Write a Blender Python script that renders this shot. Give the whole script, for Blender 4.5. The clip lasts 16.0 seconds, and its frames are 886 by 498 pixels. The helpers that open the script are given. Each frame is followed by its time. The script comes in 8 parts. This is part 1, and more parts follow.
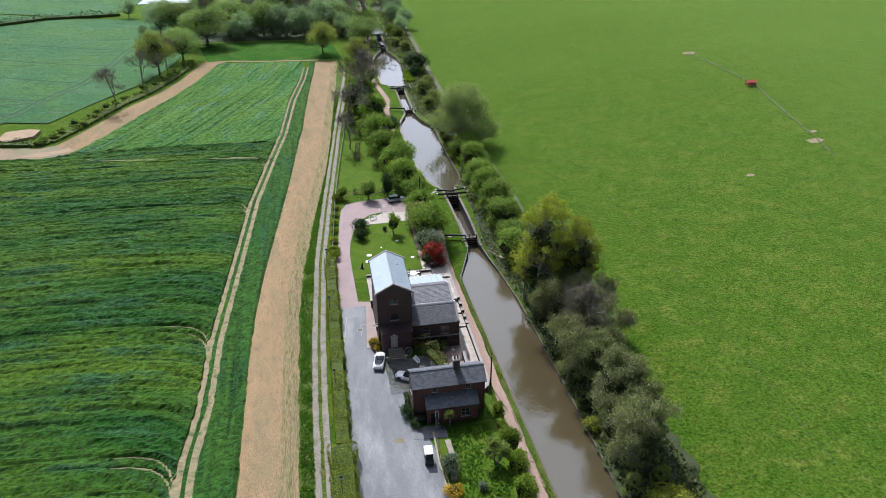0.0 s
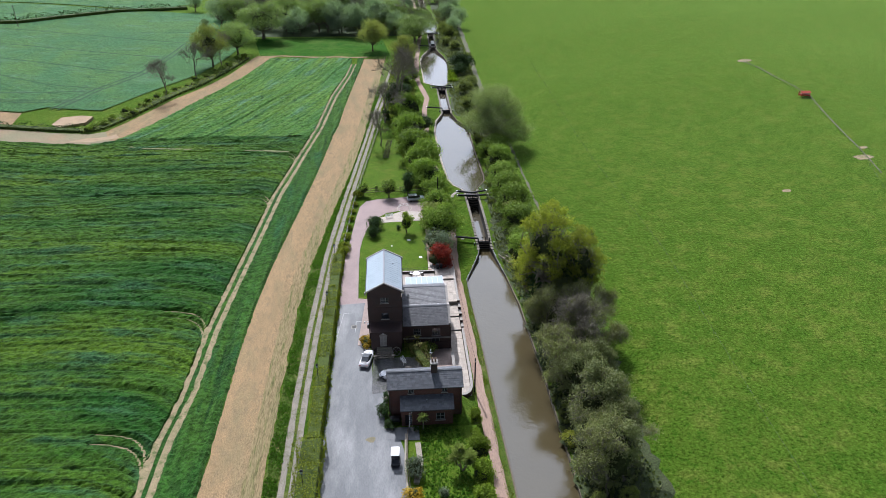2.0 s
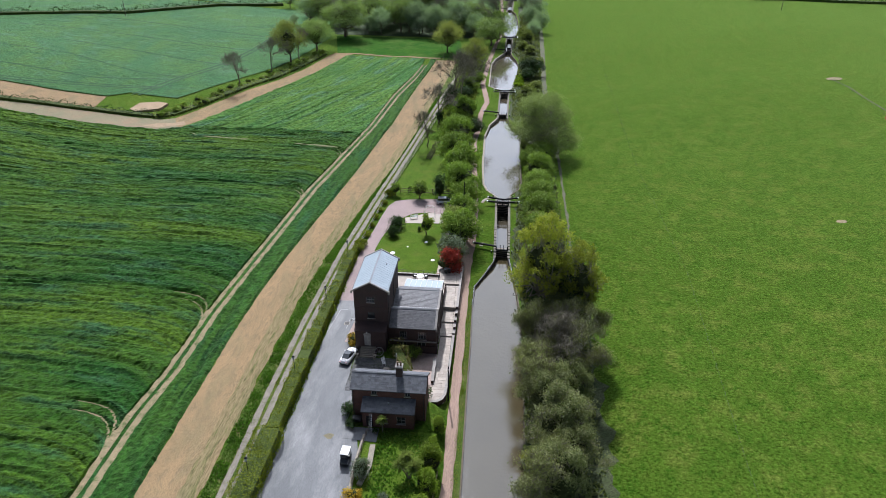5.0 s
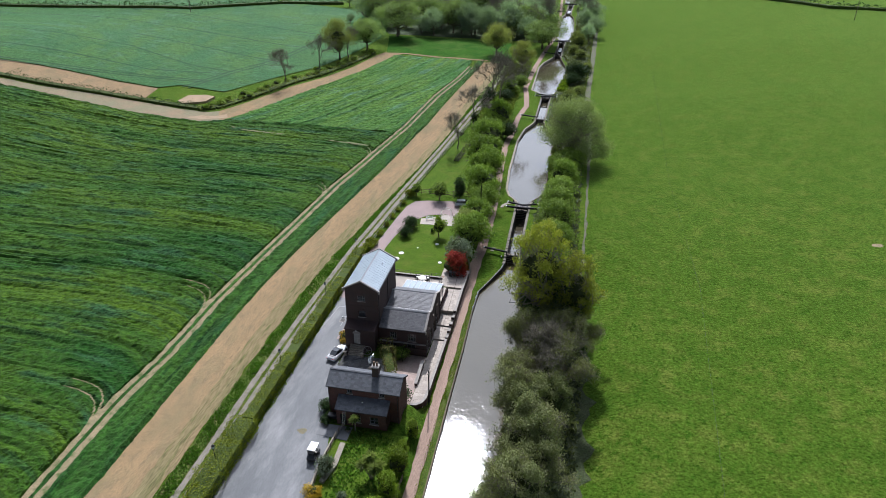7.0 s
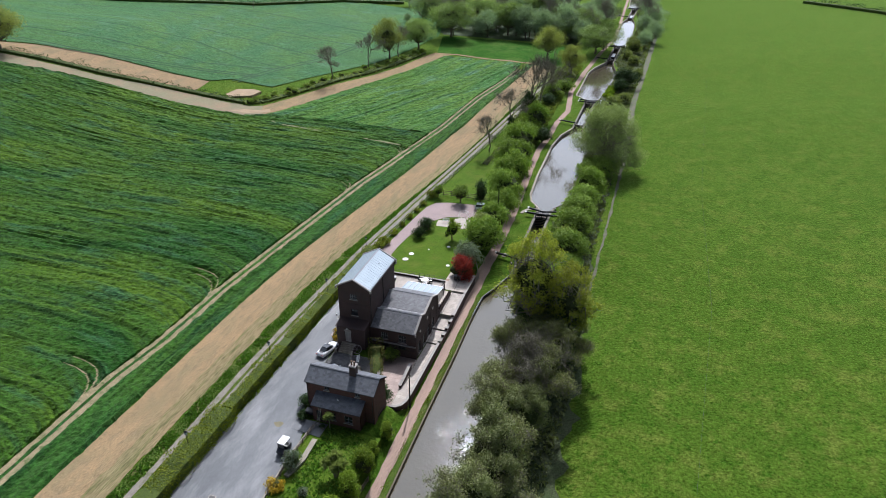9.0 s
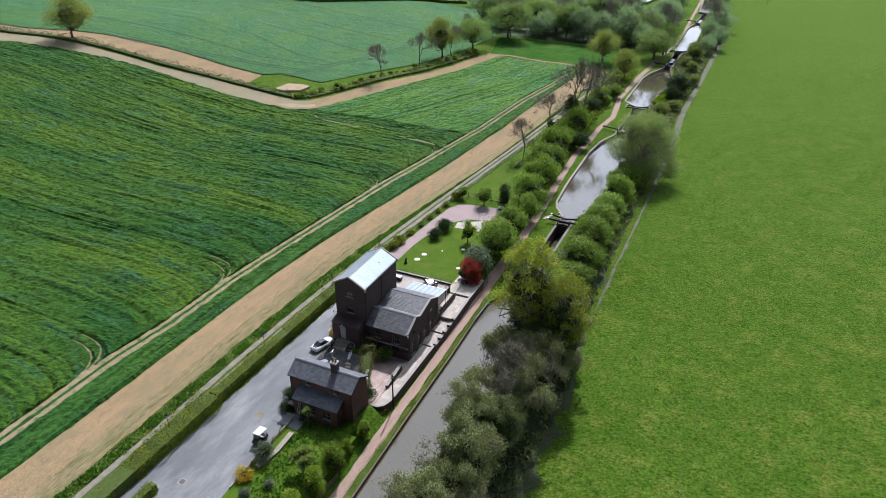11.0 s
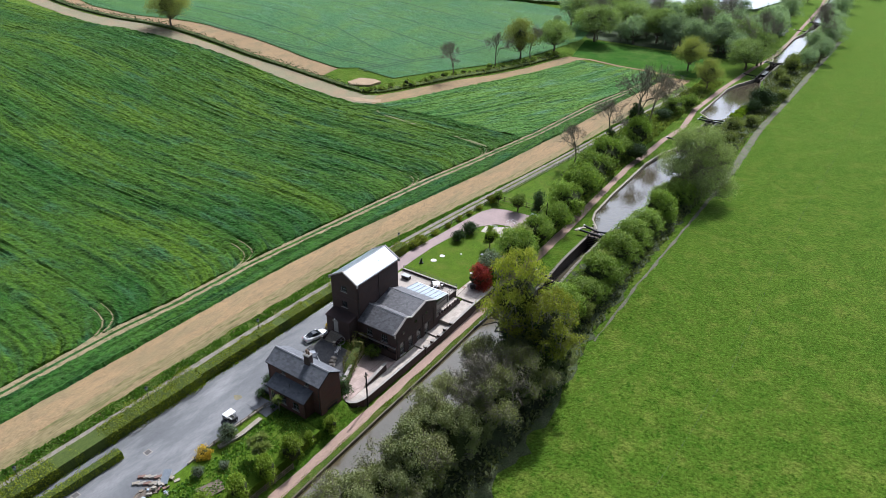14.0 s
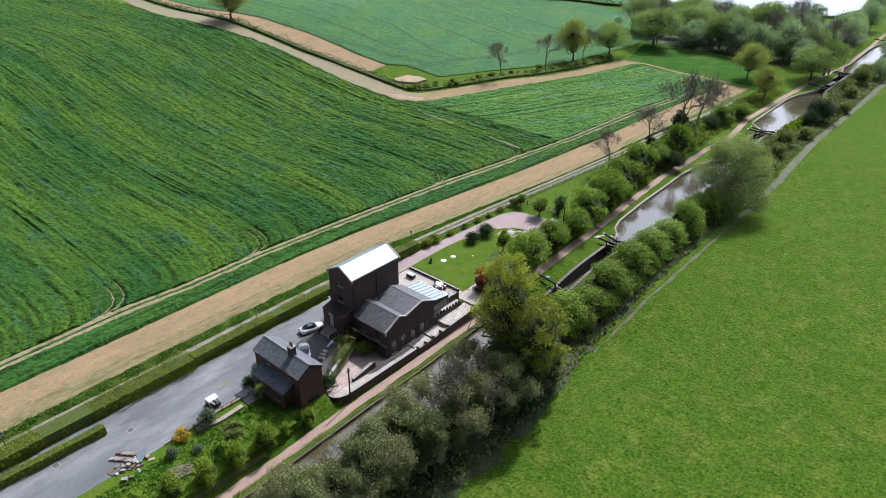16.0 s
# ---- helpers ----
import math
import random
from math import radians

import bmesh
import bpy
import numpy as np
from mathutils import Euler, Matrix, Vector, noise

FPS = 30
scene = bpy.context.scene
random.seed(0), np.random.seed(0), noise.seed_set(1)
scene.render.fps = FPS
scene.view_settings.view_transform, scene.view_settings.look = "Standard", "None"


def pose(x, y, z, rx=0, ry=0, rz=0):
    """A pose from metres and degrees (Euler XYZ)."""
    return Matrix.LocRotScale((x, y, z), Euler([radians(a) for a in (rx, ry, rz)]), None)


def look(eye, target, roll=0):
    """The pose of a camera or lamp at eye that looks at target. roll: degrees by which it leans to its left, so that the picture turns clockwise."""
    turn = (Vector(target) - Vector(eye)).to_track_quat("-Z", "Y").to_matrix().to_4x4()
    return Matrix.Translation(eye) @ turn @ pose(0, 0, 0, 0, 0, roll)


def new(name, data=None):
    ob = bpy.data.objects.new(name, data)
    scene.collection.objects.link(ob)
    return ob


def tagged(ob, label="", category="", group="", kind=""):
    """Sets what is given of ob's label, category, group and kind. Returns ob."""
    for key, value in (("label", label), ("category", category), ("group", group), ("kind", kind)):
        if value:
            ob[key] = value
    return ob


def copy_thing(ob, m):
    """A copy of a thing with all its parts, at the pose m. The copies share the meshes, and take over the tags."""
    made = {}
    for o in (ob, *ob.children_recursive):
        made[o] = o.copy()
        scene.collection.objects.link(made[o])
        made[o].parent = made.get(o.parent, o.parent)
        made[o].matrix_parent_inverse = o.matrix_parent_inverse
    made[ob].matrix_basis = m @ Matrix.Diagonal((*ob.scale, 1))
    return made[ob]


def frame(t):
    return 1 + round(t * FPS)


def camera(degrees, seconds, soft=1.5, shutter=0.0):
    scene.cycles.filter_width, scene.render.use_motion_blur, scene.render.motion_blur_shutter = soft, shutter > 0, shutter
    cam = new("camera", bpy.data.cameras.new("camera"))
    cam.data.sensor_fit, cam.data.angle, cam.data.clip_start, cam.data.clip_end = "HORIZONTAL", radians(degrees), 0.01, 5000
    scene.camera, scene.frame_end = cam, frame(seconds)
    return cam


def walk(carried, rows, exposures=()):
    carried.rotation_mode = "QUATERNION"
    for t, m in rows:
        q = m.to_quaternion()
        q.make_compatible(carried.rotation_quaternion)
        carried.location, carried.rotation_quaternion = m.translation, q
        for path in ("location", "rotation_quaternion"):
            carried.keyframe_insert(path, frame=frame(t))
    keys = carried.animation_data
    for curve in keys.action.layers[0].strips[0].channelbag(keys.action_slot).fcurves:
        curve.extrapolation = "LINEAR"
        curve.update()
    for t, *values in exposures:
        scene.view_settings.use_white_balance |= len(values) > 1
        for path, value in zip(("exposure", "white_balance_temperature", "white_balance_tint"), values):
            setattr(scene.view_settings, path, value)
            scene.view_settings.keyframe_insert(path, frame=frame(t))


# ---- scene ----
cam = camera(64.7, 16.0, soft=0.6)
PATH = [
    (0, pose(0.00, 0.00, 73.45, 61.119, 0.113, -10.418)),
    (0.5, pose(3.10, -0.35, 73.50, 61.124, 0.100, -8.837)),
    (1, pose(6.20, -0.61, 73.55, 61.107, 0.086, -7.276)),
    (1.5, pose(9.31, -0.75, 73.54, 61.086, 0.081, -5.684)),
    (2, pose(12.42, -0.82, 73.58, 61.065, 0.066, -4.123)),
    (2.5, pose(15.55, -0.81, 73.59, 61.081, 0.051, -2.531)),
    (3, pose(18.69, -0.69, 73.63, 61.095, 0.037, -0.920)),
    (3.5, pose(21.82, -0.50, 73.64, 61.146, 0.022, 0.671)),
    (4, pose(24.97, -0.23, 73.58, 61.195, 0.016, 2.253)),
    (6.5, pose(40.28, 2.51, 73.22, 61.372, -0.089, 10.091)),
    (7, pose(43.30, 3.34, 73.19, 61.376, -0.103, 11.662)),
    (7.5, pose(46.29, 4.27, 73.15, 61.389, -0.114, 13.254)),
    (8, pose(49.23, 5.28, 73.13, 61.401, -0.154, 14.846)),
    (8.5, pose(52.17, 6.35, 73.15, 61.415, -0.173, 16.448)),
    (9, pose(55.07, 7.51, 73.17, 61.424, -0.199, 18.060)),
    (11.5, pose(68.97, 14.58, 73.40, 61.297, -0.240, 26.358)),
    (12, pose(71.63, 16.24, 73.45, 61.264, -0.244, 28.010)),
    (12.5, pose(74.24, 17.97, 73.48, 61.234, -0.254, 29.661)),
    (13, pose(76.77, 19.80, 73.53, 61.201, -0.279, 31.324)),
    (13.5, pose(79.30, 21.68, 73.50, 61.196, -0.267, 32.965)),
    (14, pose(81.78, 23.62, 73.44, 61.189, -0.269, 34.607)),
    (14.5, pose(84.17, 25.64, 73.40, 61.179, -0.269, 36.238)),
    (15, pose(86.47, 27.74, 73.34, 61.120, -0.289, 37.881)),
    (15.5, pose(88.73, 29.89, 73.21, 61.127, -0.304, 39.524)),
    (16, pose(90.92, 32.11, 73.14, 61.104, -0.323, 41.147)),
]
walk(cam, PATH, exposures=[(0.0, 0.02, 5720, 14), (4.0, -0.02, 5720, 14), (7.0, -0.12, 5720, 14), (9.0, -0.06, 5720, 14), (12.0, 0.04, 5720, 14), (16.0, 0.1, 5720, 14)])

# ---- light ----
SUN_UP, SUN_LEFT = 47.0, 11.0          # elevation, and degrees to the left of +y
sky = bpy.data.worlds.new("sky")
sky.use_nodes = True
scene.world = sky
sky_tex = sky.node_tree.nodes.new("ShaderNodeTexSky")
sky_tex.sky_type, sky_tex.sun_disc, sky_tex.dust_density = "NISHITA", False, 2.6
sky_tex.sun_elevation, sky_tex.sun_rotation = radians(SUN_UP), radians(-SUN_LEFT)


def broken_cloud(tree):
    """Fair-weather cumulus all over the sky, over the clear blue."""
    n, l = tree.nodes, tree.links
    way = n.new("ShaderNodeTexCoord").outputs["Generated"]
    split, flat, puffs = n.new("ShaderNodeSeparateXYZ"), n.new("ShaderNodeVectorMath"), n.new("ShaderNodeTexNoise")
    l.new(way, split.inputs[0])
    low = n.new("ShaderNodeMath")
    low.operation, low.inputs[1].default_value = "ADD", 0.16
    l.new(split.outputs[2], low.inputs[0])
    flat.operation = "DIVIDE"
    l.new(way, flat.inputs[0])
    l.new(low.outputs[0], flat.inputs[1])
    puffs.inputs["Scale"].default_value, puffs.inputs["Detail"].default_value, puffs.inputs["Roughness"].default_value = 1.9, 7.0, 0.56
    l.new(flat.outputs[0], puffs.inputs["Vector"])
    cover = n.new("ShaderNodeMapRange")
    for key, v in (("From Min", 0.52), ("From Max", 0.64), ("To Min", 0.0), ("To Max", 1.0)):
        cover.inputs[key].default_value = v
    l.new(puffs.outputs["Fac"], cover.inputs["Value"])
    mix = n.new("ShaderNodeMix")
    mix.data_type = "RGBA"
    mix.inputs[7].default_value = (9.5, 10.0, 10.6, 1)
    l.new(cover.outputs[0], mix.inputs[0])
    l.new(sky_tex.outputs[0], mix.inputs[6])
    # thin bright cloud round the sun, and pale haze low over the horizon
    near, glow, haze = n.new("ShaderNodeVectorMath"), n.new("ShaderNodeMapRange"), n.new("ShaderNodeMix")
    near.operation = "DOT_PRODUCT"
    up = radians(SUN_UP - 6)
    near.inputs[1].default_value = (-math.sin(radians(SUN_LEFT)) * math.cos(up), math.cos(radians(SUN_LEFT)) * math.cos(up), math.sin(up))
    l.new(way, near.inputs[0])
    glow.interpolation_type = "SMOOTHSTEP"
    for key, v in (("From Min", 0.62), ("From Max", 1.0), ("To Min", 0.0), ("To Max", 1.0)):
        glow.inputs[key].default_value = v
    l.new(near.outputs["Value"], glow.inputs["Value"])
    haze.data_type = "RGBA"
    haze.inputs[7].default_value = (84.0, 87.0, 91.0, 1)
    l.new(glow.outputs[0], haze.inputs[0])
    veil, low_haze = n.new("ShaderNodeMapRange"), n.new("ShaderNodeMix")
    for key, v in (("From Min", 0.0), ("From Max", 0.42), ("To Min", 0.85), ("To Max", 0.0)):
        veil.inputs[key].default_value = v
    l.new(split.outputs[2], veil.inputs["Value"])
    low_haze.data_type = "RGBA"
    low_haze.inputs[7].default_value = (34.0, 37.0, 42.0, 1)
    l.new(veil.outputs[0], low_haze.inputs[0])
    l.new(mix.outputs[2], low_haze.inputs[6])
    l.new(low_haze.outputs[2], haze.inputs[6])
    l.new(haze.outputs[2], n["Background"].inputs[0])


broken_cloud(sky.node_tree)
sky.node_tree.nodes["Background"].inputs[1].default_value = 0.031
sun = new("sun", bpy.data.lights.new("sun", "SUN"))
sun.data.energy, sun.data.angle, sun.data.color = 5.5, radians(0.55), (1.0, 0.95, 0.87)
sun.matrix_world = look((0, 0, 0), (math.sin(radians(SUN_LEFT)), -math.cos(radians(SUN_LEFT)), -math.tan(radians(SUN_UP))))

# ---- the lie of the land ----
def sm(a, b, v):
    k = min(1.0, max(0.0, (v - a) / (b - a)))
    return k * k * (3 - 2 * k)


def height(x, y):
    """The ground's height: the yard is 0, the towpath lies lower, the fields rise to both sides."""
    far = 1.0 * sm(190, 260, y) + 1.2 * sm(270, 340, y) + 3 * sm(340, 800, y)
    west = (1.3 * sm(-4, -11, x) + 1.3 * sm(-14, -50, x)) * (1 - 0.75 * sm(115, 185, y))
    hill = 13.5 * sm(-70, -200, x) * (1 - 0.45 * sm(230, 330, y)) + 10 * sm(-200, -500, x)
    east = 9.5 * sm(50, 175, x) + 6 * sm(175, 500, x)
    fall = 1 - sm(124, 147, y)
    site = sm(84.5, 85, y) * (1 - sm(124, 130, y))
    bank = -2.05 * sm(20.5, 24.3, x)
    wall = -1.45 * sm(20.48, 20.58, x) - 0.6 * sm(23.25, 23.45, x)
    cut = (bank * (1 - site) + wall * site) * (1 - sm(47, 56, x)) * fall
    court = -1.45 * sm(14.4, 15.0, x + (y - 96) * 0.42) * (1 - sm(20.48, 20.58, x)) * sm(85.0, 85.6, y) * (1 - sm(98.35, 98.45, y))
    dip = -0.6 * sm(46, 52, x) * (1 - sm(60, 90, x)) * (1 - sm(110, 160, y))
    return far + west + hill + east + cut + court + dip


def along(line, y):
    """x on a line of (y, x) knots."""
    if y <= line[0][0]:
        return line[0][1]
    for (y0, x0), (y1, x1) in zip(line, line[1:]):
        if y <= y1:
            return x0 + (x1 - x0) * (y - y0) / (y1 - y0)
    return line[-1][1]


# ---- materials ----
def material(name, a, b, size=6.0, grain=0.3, rough=0.85, bump=0.3, spread=0.35, metal=0.0, stretch=(1, 1, 1), turn=0.0, spec=0.35, pieces=0.0, sheen=0.0, third=None, third_size=20.0, local=False, gaps=None, gap_size=1.2):
    """Two colours in patches of `size` metres, mottled by grain of `grain` metres; `third` comes in larger patches."""
    m = bpy.data.materials.new(name)
    m.use_nodes = True
    n, l = m.node_tree.nodes, m.node_tree.links
    bsdf = n["Principled BSDF"]
    if local:
        place = n.new("ShaderNodeTexCoord").outputs["Object"]
    else:
        place = n.new("ShaderNodeNewGeometry").outputs["Position"]
    mapping = n.new("ShaderNodeMapping")
    mapping.inputs["Scale"].default_value = stretch
    mapping.inputs["Rotation"].default_value = (0, 0, radians(turn))
    l.new(place, mapping.inputs["Vector"])

    def cloud(length, detail=3.0, roughness=0.6):
        t = n.new("ShaderNodeTexNoise")
        t.inputs["Scale"].default_value, t.inputs["Detail"].default_value, t.inputs["Roughness"].default_value = 1.0 / length, detail, roughness
        l.new(mapping.outputs[0], t.inputs["Vector"])
        return t.outputs["Fac"]

    def spanned(value, lo, hi, to_lo=0.0, to_hi=1.0):
        r = n.new("ShaderNodeMapRange")
        for key, v in (("From Min", lo), ("From Max", hi), ("To Min", to_lo), ("To Max", to_hi)):
            r.inputs[key].default_value = v
        l.new(value, r.inputs["Value"])
        return r.outputs[0]

    def mixed(fac, one, two, how="MIX"):
        x = n.new("ShaderNodeMix")
        x.data_type, x.blend_type = "RGBA", how
        if isinstance(fac, float):
            x.inputs[0].default_value = fac
        else:
            l.new(fac, x.inputs[0])
        for i, c in ((6, one), (7, two)):
            if isinstance(c, tuple):
                x.inputs[i].default_value = (*c, 1)
            else:
                l.new(c, x.inputs[i])
        return x.outputs[2]

    colour = mixed(spanned(cloud(size), 0.32, 0.68), a, b)
    if third:
        colour = mixed(spanned(cloud(third_size, 4.0), 0.48, 0.68), colour, third)
    if gaps:
        colour = mixed(spanned(cloud(gap_size, 5.0, 0.75), 0.50, 0.64), colour, gaps)
    fine = cloud(grain, 4.0, 0.7)
    shade = spanned(fine, 0.34, 0.66, 1 - spread, 1 + spread)
    grey = n.new("ShaderNodeCombineColor")
    for i in range(3):
        l.new(shade, grey.inputs[i])
    colour = mixed(1.0, colour, grey.outputs[0], "MULTIPLY")
    if pieces:
        info = n.new("ShaderNodeNewGeometry")
        tone = spanned(info.outputs["Random Per Island"], 0, 1, 1 - pieces, 1 + pieces)
        grey = n.new("ShaderNodeCombineColor")
        for i in range(3):
            l.new(tone, grey.inputs[i])
        colour = mixed(1.0, colour, grey.outputs[0], "MULTIPLY")
    l.new(colour, bsdf.inputs["Base Color"])
    bsdf.inputs["Roughness"].default_value, bsdf.inputs["Metallic"].default_value = rough, metal
    bsdf.inputs["Specular IOR Level"].default_value = spec
    bsdf.inputs["Sheen Weight"].default_value, bsdf.inputs["Sheen Roughness"].default_value = sheen, 0.32
    bsdf.inputs["Sheen Tint"].default_value = (0.62, 0.9, 0.22, 1)
    if bump:
        b_ = n.new("ShaderNodeBump")
        b_.inputs["Strength"].default_value, b_.inputs["Distance"].default_value = bump, grain * 0.4
        l.new(fine, b_.inputs["Height"])
        l.new(b_.outputs[0], bsdf.inputs["Normal"])
    return m


def leafy(name, a, b, through_light=0.45, rough=0.6):
    """Leaves: each sprig its own tone, light coming through."""
    m = bpy.data.materials.new(name)
    m.use_nodes = True
    n, l = m.node_tree.nodes, m.node_tree.links
    bsdf, out = n["Principled BSDF"], n["Material Output"]
    info, ob = n.new("ShaderNodeNewGeometry"), n.new("ShaderNodeObjectInfo")
    mix = n.new("ShaderNodeMix")
    mix.data_type = "RGBA"
    mix.inputs[6].default_value, mix.inputs[7].default_value = (*a, 1), (*b, 1)
    l.new(info.outputs["Random Per Island"], mix.inputs[0])
    tint = n.new("ShaderNodeHueSaturation")
    tone = n.new("ShaderNodeMapRange")
    tone.inputs["To Min"].default_value, tone.inputs["To Max"].default_value = 0.8, 1.2
    l.new(ob.outputs["Random"], tone.inputs["Value"])
    l.new(tone.outputs[0], tint.inputs["Value"])
    l.new(mix.outputs[2], tint.inputs["Color"])
    l.new(tint.outputs[0], bsdf.inputs["Base Color"])
    bsdf.inputs["Roughness"].default_value = rough
    bsdf.inputs["Specular IOR Level"].default_value = 0.12
    thin = n.new("ShaderNodeBsdfTranslucent")
    warm = n.new("ShaderNodeMix")
    warm.data_type, warm.blend_type = "RGBA", "MULTIPLY"
    warm.inputs[0].default_value = 1.0
    warm.inputs[7].default_value = (1.15, 1.35, 0.6, 1)
    l.new(tint.outputs[0], warm.inputs[6])
    l.new(warm.outputs[2], thin.inputs["Color"])
    add = n.new("ShaderNodeMixShader")
    add.inputs[0].default_value = through_light
    l.new(bsdf.outputs[0], add.inputs[1])
    l.new(thin.outputs[0], add.inputs[2])
    l.new(add.outputs[0], out.inputs["Surface"])
    return m


def plain(name, colour, rough=0.5, metal=0.0, spec=0.5, coat=0.0):
    """Small painted or metal parts, lightly mottled."""
    m = material(name, colour, tuple(c * 0.82 for c in colour), 0.5, 0.06, rough, 0.05, 0.1, metal, spec=spec, local=True)
    m.node_tree.nodes["Principled BSDF"].inputs["Coat Weight"].default_value = coat
    return m


def crop_rows(name, a, b, blue, gap, row=1.0):
    """Standing crop: broad patches of tone, painted dark shade between the drilled rows (gap), fine leaf grain."""
    m = bpy.data.materials.new(name)
    m.use_nodes = True
    n, l = m.node_tree.nodes, m.node_tree.links
    bsdf = n["Principled BSDF"]
    rows = n.new("ShaderNodeAttribute")
    rows.attribute_name = "rows"
    place = n.new("ShaderNodeNewGeometry").outputs["Position"]

    def cloud(vector, scale, detail, roughness=0.6):
        mp, t = n.new("ShaderNodeMapping"), n.new("ShaderNodeTexNoise")
        mp.inputs["Scale"].default_value = scale
        t.inputs["Scale"].default_value, t.inputs["Detail"].default_value, t.inputs["Roughness"].default_value = 1.0, detail, roughness
        l.new(vector, mp.inputs["Vector"])
        l.new(mp.outputs[0], t.inputs["Vector"])
        return t.outputs["Fac"]

    def spanned(value, lo, hi, to_lo=0.0, to_hi=1.0):
        r = n.new("ShaderNodeMapRange")
        for key, v in (("From Min", lo), ("From Max", hi), ("To Min", to_lo), ("To Max", to_hi)):
            r.inputs[key].default_value = v
        l.new(value, r.inputs["Value"])
        return r.outputs[0]

    def mixed(fac, one, two, how="MIX"):
        x = n.new("ShaderNodeMix")
        x.data_type, x.blend_type = "RGBA", how
        if isinstance(fac, float):
            x.inputs[0].default_value = fac
        else:
            l.new(fac, x.inputs[0])
        for i, c in ((6, one), (7, two)):
            if isinstance(c, tuple):
                x.inputs[i].default_value = (*c, 1)
            else:
                l.new(c, x.inputs[i])
        return x.outputs[2]

    vec = rows.outputs["Vector"]
    colour = mixed(spanned(cloud(vec, (0.014 * row, 0.07 * row, 1), 4), 0.38, 0.62), a, b)
    colour = mixed(spanned(cloud(vec, (0.06 * row, 0.26 * row, 1), 5, 0.65), 0.53, 0.66), colour, blue)
    # shade between the rows, put into the colour as dark green streaks
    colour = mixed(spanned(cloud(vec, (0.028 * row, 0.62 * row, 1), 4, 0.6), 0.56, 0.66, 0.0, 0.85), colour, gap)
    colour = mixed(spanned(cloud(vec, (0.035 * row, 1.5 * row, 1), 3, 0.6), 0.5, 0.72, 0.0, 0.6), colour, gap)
    fine = cloud(place, (3.4, 3.4, 3.4), 5, 0.8)
    clump = cloud(place, (1.05, 1.25, 1.0), 3, 0.65)
    for tone in (spanned(fine, 0.34, 0.66, 0.38, 1.62), spanned(clump, 0.36, 0.64, 0.55, 1.45)):
        grey = n.new("ShaderNodeCombineColor")
        for i in range(3):
            l.new(tone, grey.inputs[i])
        colour = mixed(1.0, colour, grey.outputs[0], "MULTIPLY")
    l.new(colour, bsdf.inputs["Base Color"])
    bsdf.inputs["Roughness"].default_value, bsdf.inputs["Specular IOR Level"].default_value = 0.8, 0.06
    bsdf.inputs["Sheen Weight"].default_value, bsdf.inputs["Sheen Roughness"].default_value = 0.22, 0.32
    bsdf.inputs["Sheen Tint"].default_value = (0.5, 0.9, 0.28, 1)
    bump = n.new("ShaderNodeBump")
    bump.inputs["Strength"].default_value, bump.inputs["Distance"].default_value = 1.0, 0.3
    l.new(fine, bump.inputs["Height"])
    l.new(bump.outputs[0], bsdf.inputs["Normal"])
    return m


def glassy(name, tint):
    m = bpy.data.materials.new(name)
    m.use_nodes = True
    bsdf = m.node_tree.nodes["Principled BSDF"]
    bsdf.inputs["Base Color"].default_value = (*tint, 1)
    bsdf.inputs["Roughness"].default_value = 0.06
    bsdf.inputs["Specular IOR Level"].default_value = 0.7
    return m


def water(name, colour, chop):
    """Silty water: a brown body under a clear, lightly ruffled surface."""
    m = bpy.data.materials.new(name)
    m.use_nodes = True
    n, l = m.node_tree.nodes, m.node_tree.links
    bsdf = n["Principled BSDF"]
    place = n.new("ShaderNodeNewGeometry")
    murk = n.new("ShaderNodeTexNoise")
    murk.inputs["Scale"].default_value, murk.inputs["Detail"].default_value = 0.12, 4.0
    l.new(place.outputs["Position"], murk.inputs["Vector"])
    mix = n.new("ShaderNodeMix")
    mix.data_type = "RGBA"
    mix.inputs[6].default_value, mix.inputs[7].default_value = (*(c * 0.85 for c in colour), 1), (*(c * 1.2 for c in colour), 1)
    l.new(murk.outputs["Fac"], mix.inputs[0])
    l.new(mix.outputs[2], bsdf.inputs["Base Color"])
    bsdf.inputs["Roughness"].default_value, bsdf.inputs["IOR"].default_value = 0.05, 1.4
    bsdf.inputs["Specular IOR Level"].default_value = 1.0
    small, broad = n.new("ShaderNodeTexNoise"), n.new("ShaderNodeTexNoise")
    small.inputs["Scale"].default_value, small.inputs["Detail"].default_value = 1.7, 4.0
    broad.inputs["Scale"].default_value, broad.inputs["Detail"].default_value = 0.2, 3.0
    both = n.new("ShaderNodeMath")
    both.operation = "MULTIPLY"
    for t, i in ((small, 0), (broad, 1)):
        l.new(place.outputs["Position"], t.inputs["Vector"])
        l.new(t.outputs["Fac"], both.inputs[i])
    bump = n.new("ShaderNodeBump")
    bump.inputs["Strength"].default_value, bump.inputs["Distance"].default_value = chop, 0.12
    l.new(both.outputs[0], bump.inputs["Height"])
    l.new(bump.outputs[0], bsdf.inputs["Normal"])
    return m


